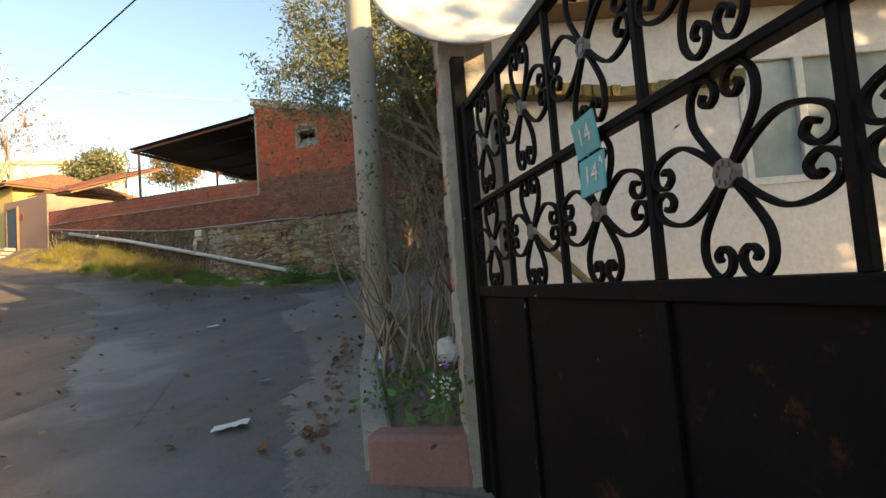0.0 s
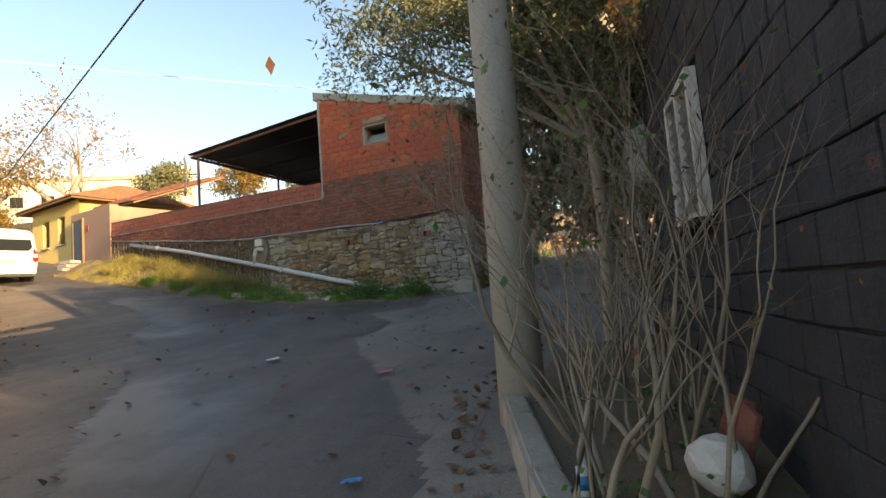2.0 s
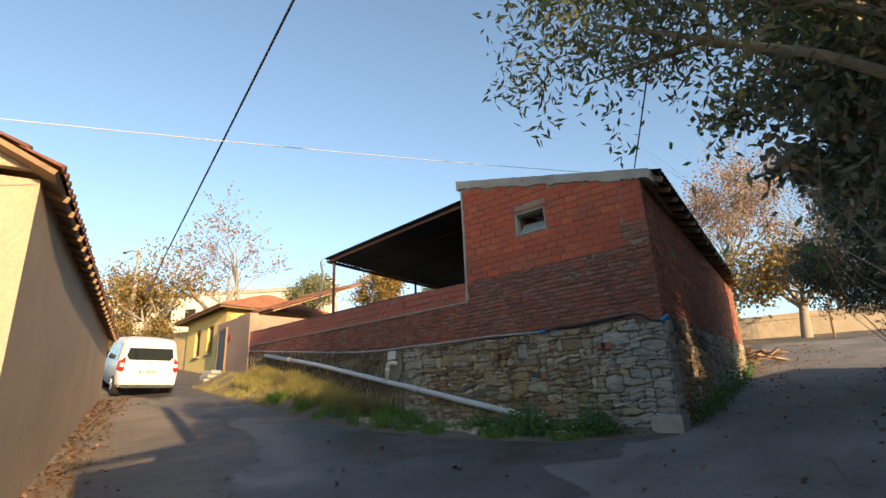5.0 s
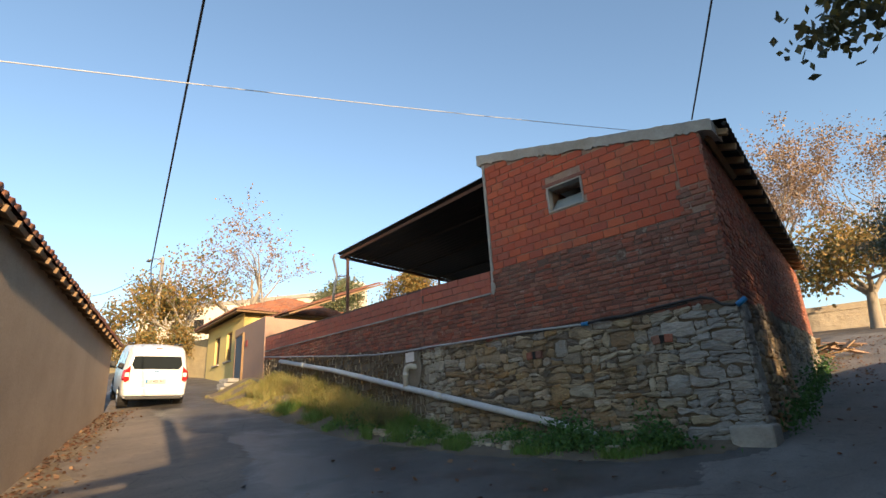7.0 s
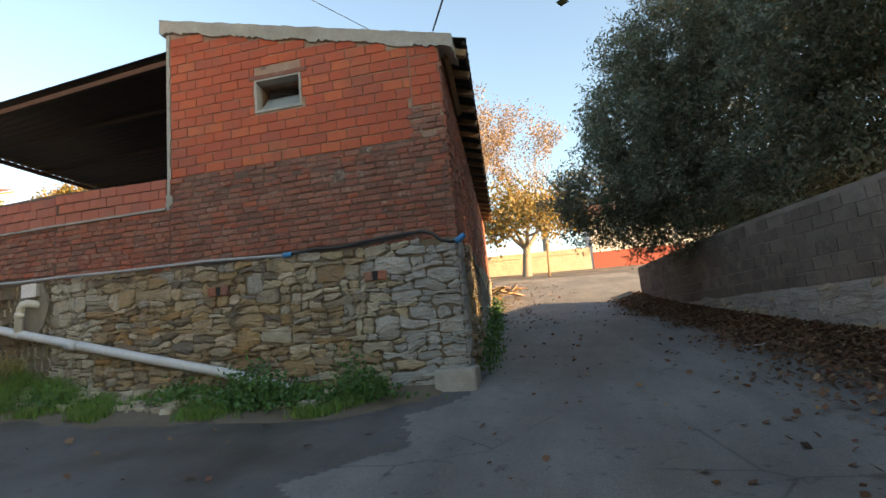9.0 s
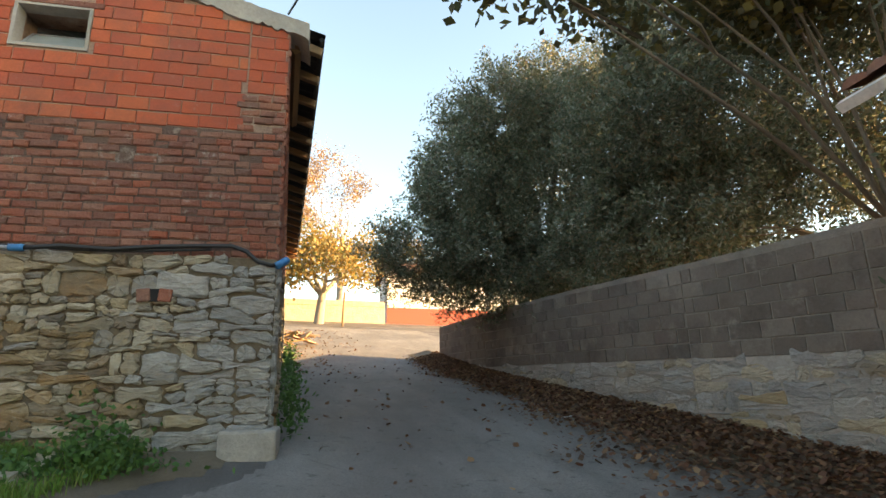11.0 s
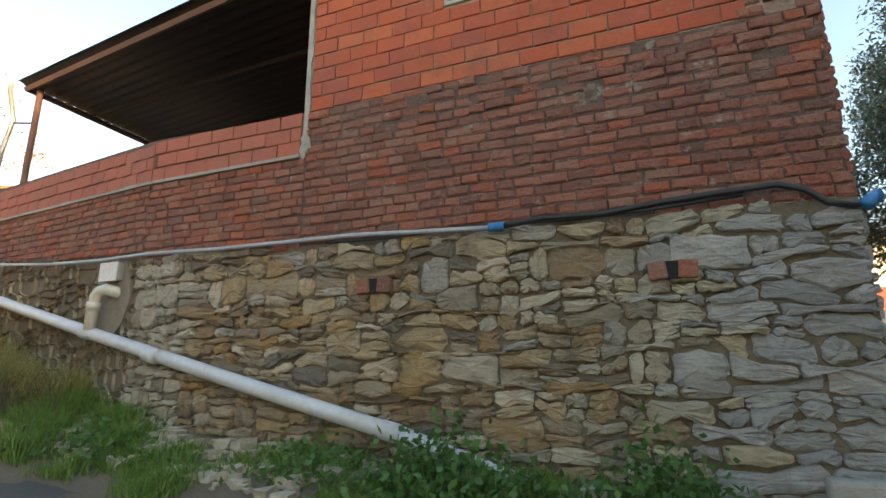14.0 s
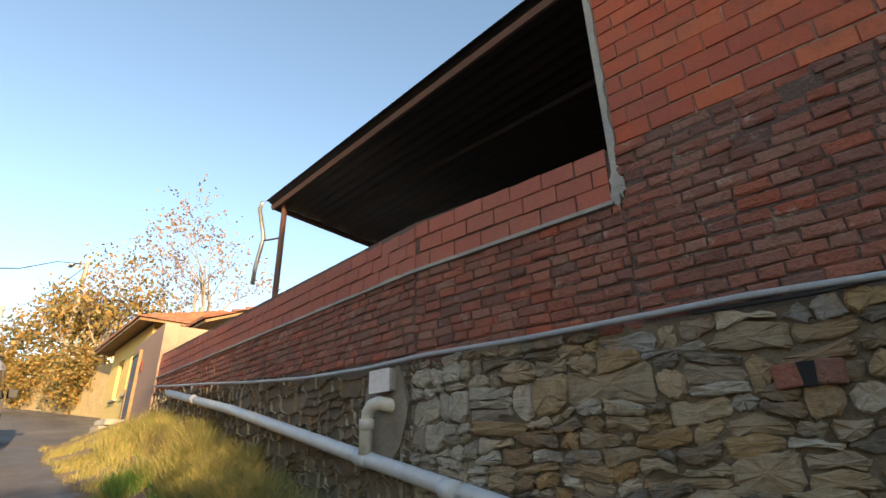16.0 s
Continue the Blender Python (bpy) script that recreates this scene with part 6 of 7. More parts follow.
# unseen tree added between sun and white house, to break its light into dapples
clump_tree("dapple_tree", gz(6.6, 2.0, 0.0), 1.6, 0.1, [(0, 0, 2.8, 1.4, 1.5, 0.9), (0.3, 0.9, 3.9, 1.2, 1.3, 0.9), (-0.2, -0.8, 3.6, 1.1, 1.2, 0.8), (0, 0.4, 4.9, 1.0, 1.2, 0.6)], 320, 36, 0.16, 0.05, BROADLEAF, BARK, 59, 0.3,
           label="added unseen leafy tree that dapples the sun on the white house", category="tree")
# far right: plane tree and yellow tree
tree("plane_tree", gz(-11.5, 50, 0), 5.0, 0.32, 4, 0.6, PALEBARK, PALELEAF, 3, 0.22, 0.2, 0.08, 61, (3, 4), 0.12, first=0.72, label="tall pale plane tree with thin dry leaves", category="tree")
tree("plane_tree", gz(-5, 56, 0), 5.5, 0.32, 4, 0.6, PALEBARK, PALELEAF, 3, 0.22, 0.2, 0.08, 62, (3, 4), 0.12, first=0.72, label="tall pale plane tree with thin dry leaves", category="tree")
tree("yellow_tree", gz(-6.4, 39.5, 0), 1.9, 0.28, 3, 0.85, PALEBARK, YELLOWLEAF, 9, 0.32, 0.2, 0.08, 63, (3, 4), 0.02, (0.1, 0), first=1.0, label="spreading tree with golden autumn leaves", category="tree")
tree("yellow_tree", gz(-15, 46, 0), 2.0, 0.25, 3, 0.85, PALEBARK, YELLOWLEAF, 9, 0.4, 0.22, 0.09, 64, (3, 4), 0.02, first=1.0, label="golden leaved tree beyond the field wall", category="tree")
tree("yellow_tree", gz(1.0, 54, 0), 2.6, 0.25, 3, 0.85, PALEBARK, YELLOWLEAF, 9, 0.4, 0.22, 0.09, 65, (3, 4), 0.05, first=1.0, label="golden leaved tree behind the white house", category="tree")
# left: bare walnut and hedge along the upper lane
tree("walnut_tree", (-36.1, 21.3, 5.5), 3.1, 0.4, 4, 0.72, PALEBARK, PALELEAF, 0.75, 0.07, 0.17, 0.06, 71, (4, 4), 0.06, first=0.92, label="nearly bare walnut tree with a few dry leaves", category="tree")
tree("lane_tree", (-37.5, 17.6, 5.4), 2.6, 0.2, 3, 0.7, PALEBARK, YELLOWLEAF, 3, 0.3, 0.2, 0.08, 72, (3, 4), 0.08, first=0.8, label="yellowing tree by the street lamp", category="tree", group="lane trees")
tree("lane_tree", (-43, 18.0, 5.8), 2.6, 0.2, 3, 0.7, PALEBARK, YELLOWLEAF, 6, 0.35, 0.2, 0.08, 73, (3, 4), 0.08, first=0.8, label="yellowing tree along the upper lane", category="tree", group="lane trees")
for i, (x, y) in enumerate(((-34.5, 16.6), (-39, 16.2), (-44, 15.8), (-49, 15.6), (-55, 17))):
    clump_tree("hedge_bush", gz(x, y, 0.2), 0.4, 0.06, [(0, 0, 1.0, 1.9, 0.8, 1.0), (0.6, 0.1, 1.7, 1.2, 0.7, 0.7)], 120, 40, 0.14, 0.05, YELLOWLEAF, BARK, 80 + i, 0.25, label="yellow green bush over the rubble wall", category="bush", group="lane bushes")
for i, (x, y, h) in enumerate(((-52, 40, 1.0), (-45, 44, 1.1), (-38, 48, 1.0), (-20, 52, 1.2), (-28, 50, 1.0), (4, 60, 1.3), (12, 52, 1.2))):
    clump_tree("far_bush", (x, y, ground_z(x, y) + (3.0 if x < -36 else 0.0)), 0.8, 0.1, [(0, 0, 2.0 * h, 3.2, 2.2, 1.7 * h), (1.4, 0.3, 2.8 * h, 2.2, 1.6, 1.2 * h)], 200, 30, 0.26, 0.1, YELLOWLEAF if i % 2 else GREYGREEN, BARK, 90 + i, 0.4, label="rough hillside bush in autumn colours", category="bush", group="hillside bushes")

# bare shrubs in the bed: crooked pale stems that fan out from each stool and fork into fine twigs
for i, (x, y, count, reach, fan) in enumerate(((-2.1, 4.02, 6, 0.86, 0.3), (-1.72, 4.15, 5, 0.95, 0.42), (-1.9, 4.65, 6, 1.25, 0.42), (-2.28, 4.85, 6, 1.15, 0.36), (-1.8, 5.3, 6, 1.3, 0.36), (-2.35, 6.0, 6, 1.2, 0.36), (-2.05, 6.4, 5, 1.2, 0.36))):
    rng = random.Random(100 + i)
    root = empty("bare_shrub", pose(*gz(x, y, 0.15)), label="leafless shrub with long grey brown stems", category="shrub", group="bare shrubs")
    s, tips = Soup(), []
    for k in range(count):
        a = 2 * math.pi * (k + rng.random()) / count
        f_ = fan * rng.uniform(0.4, 1.3)
        grow(s, tips, Vector((0.1 * math.cos(a), 0.1 * math.sin(a), 0)), Vector((f_ * math.cos(a), f_ * math.sin(a), 1)).normalized(), reach * rng.uniform(0.7, 1.15), rng.choice((0.01, 0.014, 0.018, 0.023)), 3, 0.6, rng, (2, 4), 0.3, 0.13)
    part("stem", s.mesh("stem", STEMBARK, True), root)
    tt = np.array([tuple(p) for p in tips])
    pick = np.random.default_rng(i).random(len(tt))
    part("leaves", leaves("leaves", tt[pick < 0.06], 0.05, 0.014, WEED, 0.3, i), root, None, "few small green leaves")
    part("dead_leaves", leaves("dead_leaves", tt[pick > 0.9], 0.04, 0.011, LITTER, 0.8, i + 20), root, None, "brown withered leaves")

# climbing foliage, weeds, flowers in the bed
rng = np.random.default_rng(5)
for i, (x, y, n, r, hgt) in enumerate(((-1.75, 3.35, 260, 0.17, 0.2), (-1.4, 3.3, 220, 0.16, 0.22), (-2.0, 4.0, 240, 0.15, 0.18), (-1.6, 3.8, 260, 0.18, 0.2), (-1.75, 4.9, 220, 0.2, 0.25), (-2.2, 5.4, 200, 0.2, 0.2))):
    n = n // 2
    c = np.c_[rng.normal(0, r, n), rng.normal(0, r, n), np.abs(rng.normal(0.04, hgt * 0.5, n))]
    wd = empty("bed_weed", pose(*gz(x, y, 0.2)), label="low green weeds growing in the bed", category="weed", group="bed weeds")
    part("foliage", leaves("foliage", c, 0.045, 0.016, WEED, -0.2, i), wd)
    if i in (1, 3):
        VIOLET = leaf_mat("violet_petal", ((0.3, 0.12, 0.5), (0.38, 0.16, 0.55)))
        fl = []
        for k in range(4):
            q = c[k * 9] + np.array([0, 0, 0.12])
            fl += [q + rng.normal(0, 0.008, 3) for _ in range(9)]
        part("flower", leaves("flower", fl, 0.022, 0.009, VIOLET, -0.5, i), wd, None, "small violet flowers")
sprig = empty("white_flower_sprig", pose(*gz(-1.16, 2.75, 0.45)), label="green sprig with white flowers by the pillar", category="flower")
c = rng.normal(0, 0.07, (40, 3))
part("foliage", leaves("foliage", c, 0.09, 0.02, WEED, -0.3, 7), sprig)
PETAL = leaf_mat("white_petal", ((0.7, 0.7, 0.62), (0.6, 0.62, 0.5)))
part("flower", leaves("flower", rng.normal(0, 0.03, (40, 3)) + np.array([0, 0, 0.12]), 0.03, 0.008, PETAL, -0.5, 8), sprig)

# grass and weeds along the stone wall
def blades(name, pts, h, mat, seed, lean=0.35, w=0.006):
    r = np.random.default_rng(seed)
    n = len(pts)
    p = np.asarray(pts, float)
    hh = h * r.uniform(0.4, 1.2, n)
    d = np.c_[r.normal(0, lean, n), r.normal(0, lean, n), np.ones(n)]
    a = r.uniform(0, 2 * np.pi, n)
    e = np.c_[np.cos(a), np.sin(a), np.zeros(n)] * w
    v = np.empty((n, 5, 3))
    mid = p + d * hh[:, None] * 0.55 * np.array([0.8, 0.8, 1.1])
    v[:, 0], v[:, 1] = p - e, p + e
    v[:, 2], v[:, 3] = mid + e * 0.7, mid - e * 0.7
    v[:, 4] = p + d * hh[:, None] + np.c_[d[:, 0], d[:, 1], -0.25 * np.ones(n)] * hh[:, None] * 0.3
    me = bpy.data.meshes.new(name)
    me.from_pydata(v.reshape(-1, 3).tolist(), [], [q for i in range(n) for q in ((5 * i, 5 * i + 1, 5 * i + 2, 5 * i + 3), (5 * i + 3, 5 * i + 2, 5 * i + 4))])
    me.materials.append(mat)
    return me


def scatter(n, x0, x1, k0, k1, seed, dens=None):
    """Points on the verge between its edge (k = 0) and the wall (k = 1)."""
    r = np.random.default_rng(seed)
    out = []
    while len(out) < n:
        x, k = r.uniform(x0, x1), r.uniform(k0, k1)
        if dens is None or r.random() < dens(x, k):
            e = verge_edge(x)
            y = e + (front_y(x) - 0.08 - e) * k
            out.append((x, y, bank_z(x, y) + 0.015))
    return out


patchy = lambda x, k: max(0, 0.2 + 1.9 * noise.noise(Vector((x * 1.9, k * 2.6, 0)))) * (0.3 + 0.7 * k)
tufts = lambda x, k: max(0, 0.25 + 1.9 * noise.noise(Vector((x * 2.2, k * 1.7, 3)))) * (0.25 + 0.75 * k)
tagged(new("green_grass", blades("green_grass", scatter(17000, -15.5, -7.4, 0.05, 0.97, 1, tufts), 0.13, GRASS, 1, 0.35, 0.005)), "green grass along the stone wall", "grass", kind="stuff")
tagged(new("dry_grass", blades("dry_grass", scatter(17000, -20.5, -13.0, 0.35, 0.97, 2, patchy), 0.46, DRYGRASS, 2, 0.36, 0.0045)), "tall yellow green dry grass on the bank", "grass", kind="stuff")
tagged(new("bank_grass", blades("bank_grass", scatter(10000, -23.3, -14.5, 0.0, 0.85, 3, patchy), 0.1, DRYGRASS, 3, 0.5, 0.004)), "short straw coloured grass on the bank", "grass", kind="stuff")
tagged(new("mixed_grass", blades("mixed_grass", scatter(15000, -17.5, -11.6, 0.12, 0.95, 4, patchy), 0.27, GRASS, 4, 0.35, 0.004)), "tall green grass at the foot of the bank", "grass", kind="stuff")
for i, (x, k, n, h) in enumerate(((-13.5, 0.55, 1500, 0.4), (-14.4, 0.65, 1300, 0.36), (-15.6, 0.7, 1100, 0.36), (-16.8, 0.75, 1100, 0.34), (-18.0, 0.75, 900, 0.3))):
    e = verge_edge(x)
    y = e + (front_y(x) - 0.08 - e) * k
    q = np.c_[rng.normal(0, 0.32, n), rng.normal(0, 0.16, n), rng.uniform(0.0, 0.08, n)]
    w = empty("dry_weed", pose(x, y, bank_z(x, y)), label="dry brown weed tangled against the stone wall", category="weed", group="dry weeds")
    part("stem", blades("stem", q, h, DRYSTEM, 300 + i, 0.4, 0.0025), w)
for i, (x, y, n, r, h) in enumerate(((-9.0, 12.75, 1500, 0.24, 0.38), (-8.6, 12.65, 1400, 0.28, 0.32), (-7.65, 12.85, 1300, 0.25, 0.36), (-9.9, 12.85, 500, 0.25, 0.22), (-11.8, 12.6, 400, 0.3, 0.2), (-13.6, 12.6, 500, 0.35, 0.3))):
    c = np.c_[rng.normal(0, r, n), rng.normal(0, r * 0.7, n), np.abs(rng.normal(0.05, h * 0.55, n)) * 1.0]
    c[:, 2] *= np.exp(-((c[:, 0] / r) ** 2) * 0.3)
    w = empty("wall_weed", (lambda p: pose(p[0], p[1], bank_z(p[0], p[1])))((x, y)), label="bushy green weed at the foot of the stone wall", category="weed", group="wall weeds")
    part("foliage", leaves("foliage", c, 0.06, 0.02, WEED, -0.3, 200 + i), w)
    part("stem", blades("stem", np.c_[rng.normal(0, r * 0.5, 60), rng.normal(0, r * 0.35, 60), np.zeros(60)], h * 1.1, GRASS, 240 + i, 0.3, 0.003), w, None, "thin green stalks")
sw = np.c_[rng.uniform(14, 24, 1400), np.abs(rng.normal(0, 0.5, 1400))]
pts = [(CORNER_X + 0.1 - (y - FACADE) * 0.075 + rng.normal(0.12, 0.1), y, ground_z(-6.5, y) + z * 0.5) for y, z in sw]
tagged(new("side_weeds", leaves("side_weeds", pts, 0.09, 0.022, WEED, 0, 9)), "weeds along the barn's side wall", "weed", kind="stuff")


# broken stones at the foot of the wall
scree, rr_ = Soup(), random.Random(61)
for _ in range(420):
    x = rr_.choice((rr_.uniform(-13.6, -9.8), rr_.uniform(-15, -8)))
    k = rr_.uniform(0.35, 0.95)
    y = verge_edge(x) + (front_y(x) - 0.1 - verge_edge(x)) * k
    d = rr_.choice((0.02, 0.03, 0.03, 0.05, 0.08)) * rr_.uniform(0.6, 1.2)
    c = Vector((x, y, bank_z(x, y) + 0.02 + d * 0.3))
    q = [c + Vector((d * rr_.uniform(0.5, 1.2) * sx, d * rr_.uniform(0.5, 1.2) * sy, d * 0.6 * rr_.uniform(0.4, 1.1) * sz)) for sz in (-1, 1) for sx, sy in ((-1, -1), (1, -1), (1, 1), (-1, 1))]
    scree.add((q, [(3, 2, 1, 0), (4, 5, 6, 7), (0, 1, 5, 4), (1, 2, 6, 5), (2, 3, 7, 6), (3, 0, 4, 7)]))
tagged(new("rubble_scree", scree.mesh("rubble_scree", BEIGESTONE)), "loose broken stones at the foot of the wall", "rubble", kind="stuff")


# fallen leaves
def fallen(name, pts, size, seed, label):
    r = np.random.default_rng(seed)
    n = len(pts)
    me_pts = np.asarray(pts, float)
    a = r.uniform(0, 2 * np.pi, n)
    d = np.c_[np.cos(a), np.sin(a), r.uniform(-0.3, 0.6, n)]
    e = np.c_[-np.sin(a), np.cos(a), r.uniform(-0.7, 0.7, n)]
    s = (size * r.uniform(0.5, 1.4, n))[:, None]
    v = np.empty((n, 6, 3))
    v[:, 0], v[:, 3] = me_pts - d * s * 0.5, me_pts + d * s * 0.5 + np.c_[np.zeros(n), np.zeros(n), 0.12 * s[:, 0]]
    for k, (q, w) in enumerate(((-0.2, 0.35), (0.2, 0.4))):
        v[:, 1 + k] = me_pts + d * s * q + e * s * w
        v[:, 5 - k] = me_pts + d * s * q - e * s * w
    me = bpy.data.meshes.new(name)
    me.from_pydata(v.reshape(-1, 3).tolist(), [], [tuple(range(6 * i, 6 * i + 6)) for i in range(n)])
    me.materials.append(LITTER)
    return tagged(new(name, me), label, "fallen leaves", kind="stuff")


r = np.random.default_rng(77)
pts = []
for _ in range(24000):
    y = r.uniform(9.6, 24)
    x = garden_x(y) - litter_width(y) * abs(r.normal(0, 0.55))
    pts.append((x, y, litter_z(x, y) + 0.03 + 0.05 * r.random()))
fallen("fallen_leaves", pts, 0.062, 1, "brown fallen leaves banked against the garden wall")
pts = []
for _ in range(190):
    y = r.uniform(3.0, 9)
    x = -2.0 - (min(y, 5.6) - 3.0) * 0.45 - abs(r.normal(0, 0.22)) - 0.08
    pts.append((x, y, ground_z(x, y) + 0.03))
for _ in range(900):
    x, y = r.uniform(-22, -11), 0
    y = barn_y(x) + abs(r.normal(0.2, 0.35))
    pts.append((x, y, ground_z(x, y) + 0.04))
for _ in range(260):
    x, y = r.uniform(-12, -1.5), r.uniform(1.5, 12)
    if y < 13 and x < -2.6 + 0.1 * y:
        pts.append((x, y, ground_z(x, y) + 0.025))
for _ in range(190):
    y = r.uniform(7.5, 22)
    x = r.uniform(-6.3, -2.2)
    pts.append((x, y, ground_z(x, y) + 0.03))
for _ in range(700):
    y = r.uniform(20, 34)
    x = -7.0 - (y - 20) * 0.02 + abs(r.normal(0, 0.9))
    pts.append((x, y, ground_z(x, y) + 0.04))
fallen("scattered_leaves", pts, 0.065, 2, "dry leaves and scraps scattered over the lane")


# ---- stones and bricks, piece by piece ----
def stone_mesh(outline, depth, rng, mat, origin, ux, nrm):
    """A rough stone: outline points (u, z) round origin (u0, z0), standing proud along nrm."""
    rough = []
    for p, q in zip(outline, outline[1:] + outline[:1]):     # break each side of the outline once more
        k = min(0.12 * math.hypot(q[0] - p[0], q[1] - p[1]), 0.012)
        rough += [p, ((p[0] + q[0]) / 2 + rng.uniform(-k, k), (p[1] + q[1]) / 2 + rng.uniform(-k, k))]
    outline = rough
    n = len(outline)
    cu, cz = sum(p[0] for p in outline) / n, sum(p[1] for p in outline) / n
    v = []
    for shrink, out, jit in ((1.0, -0.03, 0.0), (0.985, depth * 0.55, 0.005), (0.84, depth, 0.009)):
        for (u, z) in outline:
            du, dz = (u - cu) * shrink + rng.uniform(-jit, jit), (z - cz) * shrink + rng.uniform(-jit, jit)
            o = out + (rng.uniform(-0.012, 0.012) if shrink < 1 else 0)
            v.append((ux[0] * du + nrm[0] * o, ux[1] * du + nrm[1] * o, dz))
    v.append((nrm[0] * (depth + 0.01), nrm[1] * (depth + 0.01), rng.uniform(-0.01, 0.01)))
    f = []
    for r_ in range(2):
        for k in range(n):
            f.append((r_ * n + k, r_ * n + (k + 1) % n, (r_ + 1) * n + (k + 1) % n, (r_ + 1) * n + k))
    f += [(2 * n + k, 2 * n + (k + 1) % n, 3 * n) for k in range(n)]
    return v, f, cu, cz


def rubble(u0, u1, zlo, zhi, rng, hmin, hmax, wmin, wmax, split=0.28, scale=None):
    """Irregular courses of stones between two heights given along u: a list of outlines."""
    out = []
    span_lo, span_hi = min(zlo(u0), zlo(u1)), max(zhi(u0), zhi(u1))
    levels = [span_lo]
    while levels[-1] < span_hi:
        levels.append(levels[-1] + rng.uniform(hmin, hmax))
    wob = lambda i, u: levels[i] + 0.1 * noise.noise(Vector((u * 1.9, i * 3.7, 0))) + 0.04 * noise.noise(Vector((u * 6.1, i * 1.3, 5)))
    for i in range(len(levels) - 1):
        u = u0
        h = levels[i + 1] - levels[i]
        while u < u1 - 0.03:
            w = min(rng.uniform(wmin, wmax) * (0.75 + 0.9 * h / hmax * rng.random()) * (scale(u) if scale else 1.0), u1 - u)
            if u1 - (u + w) < 0.07:
                w = u1 - u
            parts = [(0.0, 1.0)]
            if rng.random() < split and h > 0.13:
                q = rng.uniform(0.35, 0.65)
                parts = [(0.0, q), (q, 1.0)]
                if h > 0.2 and rng.random() < 0.35:
                    parts = [(0.0, 0.3), (0.3, 0.66), (0.66, 1.0)]
            for qa, qb in parts:
                cells = [(u, u + w)]
                if len(parts) == 2 and w > 0.3 and rng.random() < 0.5:
                    m = u + w * rng.uniform(0.35, 0.65)
                    cells = [(u, m), (m, u + w)]
                for ca, cb in cells:
                    g = rng.uniform(0.001, 0.008)
                    ua, ub = ca + g, cb - g
                    sl, sh_ = rng.uniform(-0.08, 0.08), rng.uniform(-0.08, 0.08)
                    lo = lambda x: wob(i, x) * (1 - qa) + wob(i + 1, x) * qa + g + sl * (x - ca)
                    hi = lambda x: wob(i, x) * (1 - qb) + wob(i + 1, x) * qb - g + sh_ * (x - ca)
                    if hi((ua + ub) / 2) > zhi((ua + ub) / 2) + 0.07 or hi((ua + ub) / 2) < zlo((ua + ub) / 2) or ub - ua < 0.03:
                        continue
                    c = min(0.28 * (ub - ua), 0.36 * (hi(ua) - lo(ua)), 0.05)
                    j = lambda a: rng.uniform(-a, a)
                    k1, k2, k3, k4 = (c * rng.uniform(0.3, 1.2) for _ in range(4))
                    um = (ua + ub) / 2 + j(0.03)
                    pts = [(ua + k1, lo(ua) + j(0.006)), (um, lo(um) + j(0.012)), (ub - k2, lo(ub) + j(0.006)), (ub + j(0.01), lo(ub) + k2), (ub + j(0.01), hi(ub) - k3), (ub - k3, hi(ub)), (um, hi(um) + j(0.012)), (ua + k4, hi(ua)), (ua + j(0.01), hi(ua) - k4), (ua + j(0.01), lo(ua) + k1)]
                    out.append(pts)
            u += w
    return out


def lay(wall, outlines, origin, ux, nrm, mat_of, rng, limit, dmin=0.03, dmax=0.075, name="stone", label=""):
    """Stones as objects under the wall, nearest first up to the limit; the rest joined as stuff."""
    rest = {}
    for i, pts in enumerate(outlines):
        d = rng.uniform(dmin, dmax)
        cu = sum(p[0] for p in pts) / len(pts)
        cz = sum(p[1] for p in pts) / len(pts)
        mat = mat_of(cu, cz)
        v, f, cu, cz = stone_mesh(pts, d, rng, mat, origin, ux, nrm)
        pos = (origin[0] + ux[0] * cu, origin[1] + ux[1] * cu, cz)
        if i < limit:
            part(name, mesh(name, v, f, mat), wall, pose(*pos))
        else:
            rest.setdefault(mat.name, (mat, Soup()))[1].add(([(x + pos[0], y + pos[1], z + pos[2]) for x, y, z in v], f))
    for mat, s in rest.values():
        o = part("stonework", s.mesh("stonework", mat), wall)
        tagged(o, kind="stuff")


def island_copy(name, tints, dirt):
    return worn(name, tints[0], dirt, 11, 4.0, 0.75, 0.94, 1.0, 0.05, tints=tints, island=1)


STONES_I = island_copy("rubble_stonework", ((0.40, 0.35, 0.27), (0.33, 0.29, 0.22), (0.36, 0.28, 0.17), (0.28, 0.27, 0.25), (0.44, 0.40, 0.33), (0.30, 0.22, 0.13), (0.24, 0.22, 0.19)), (0.2, 0.17, 0.13))
OLD_I = worn("old_brickwork", (0.3, 0.1, 0.06), (0.3, 0.17, 0.12), 32, 2.2, 0.7, 0.95, 0.9, 0.03, island=1, smear=SMEARS,
             tints=((0.34, 0.105, 0.065), (0.28, 0.1, 0.07), (0.22, 0.095, 0.07), (0.38, 0.135, 0.085), (0.3, 0.12, 0.085), (0.18, 0.085, 0.065), (0.42, 0.105, 0.055), (0.32, 0.15, 0.105)))
rs = random.Random(7)
fx = FACADE
# front: u runs towards -x from the corner
front_top = lambda u: 3.66 + u * 0.016
front_lo = lambda u: ground_z(CORNER_X - u, fx) - 0.12
SMALL_U = 5.35      # from here a patch of small pale stones set in cement

def front_stone(u, z):
    if rs.random() < 1.5 - 1.15 * u:
        return GREYSTONE
    if u > SMALL_U:
        return PALESTONE
    return BEIGESTONE if rs.random() < 1.4 - 0.5 * u else STONE

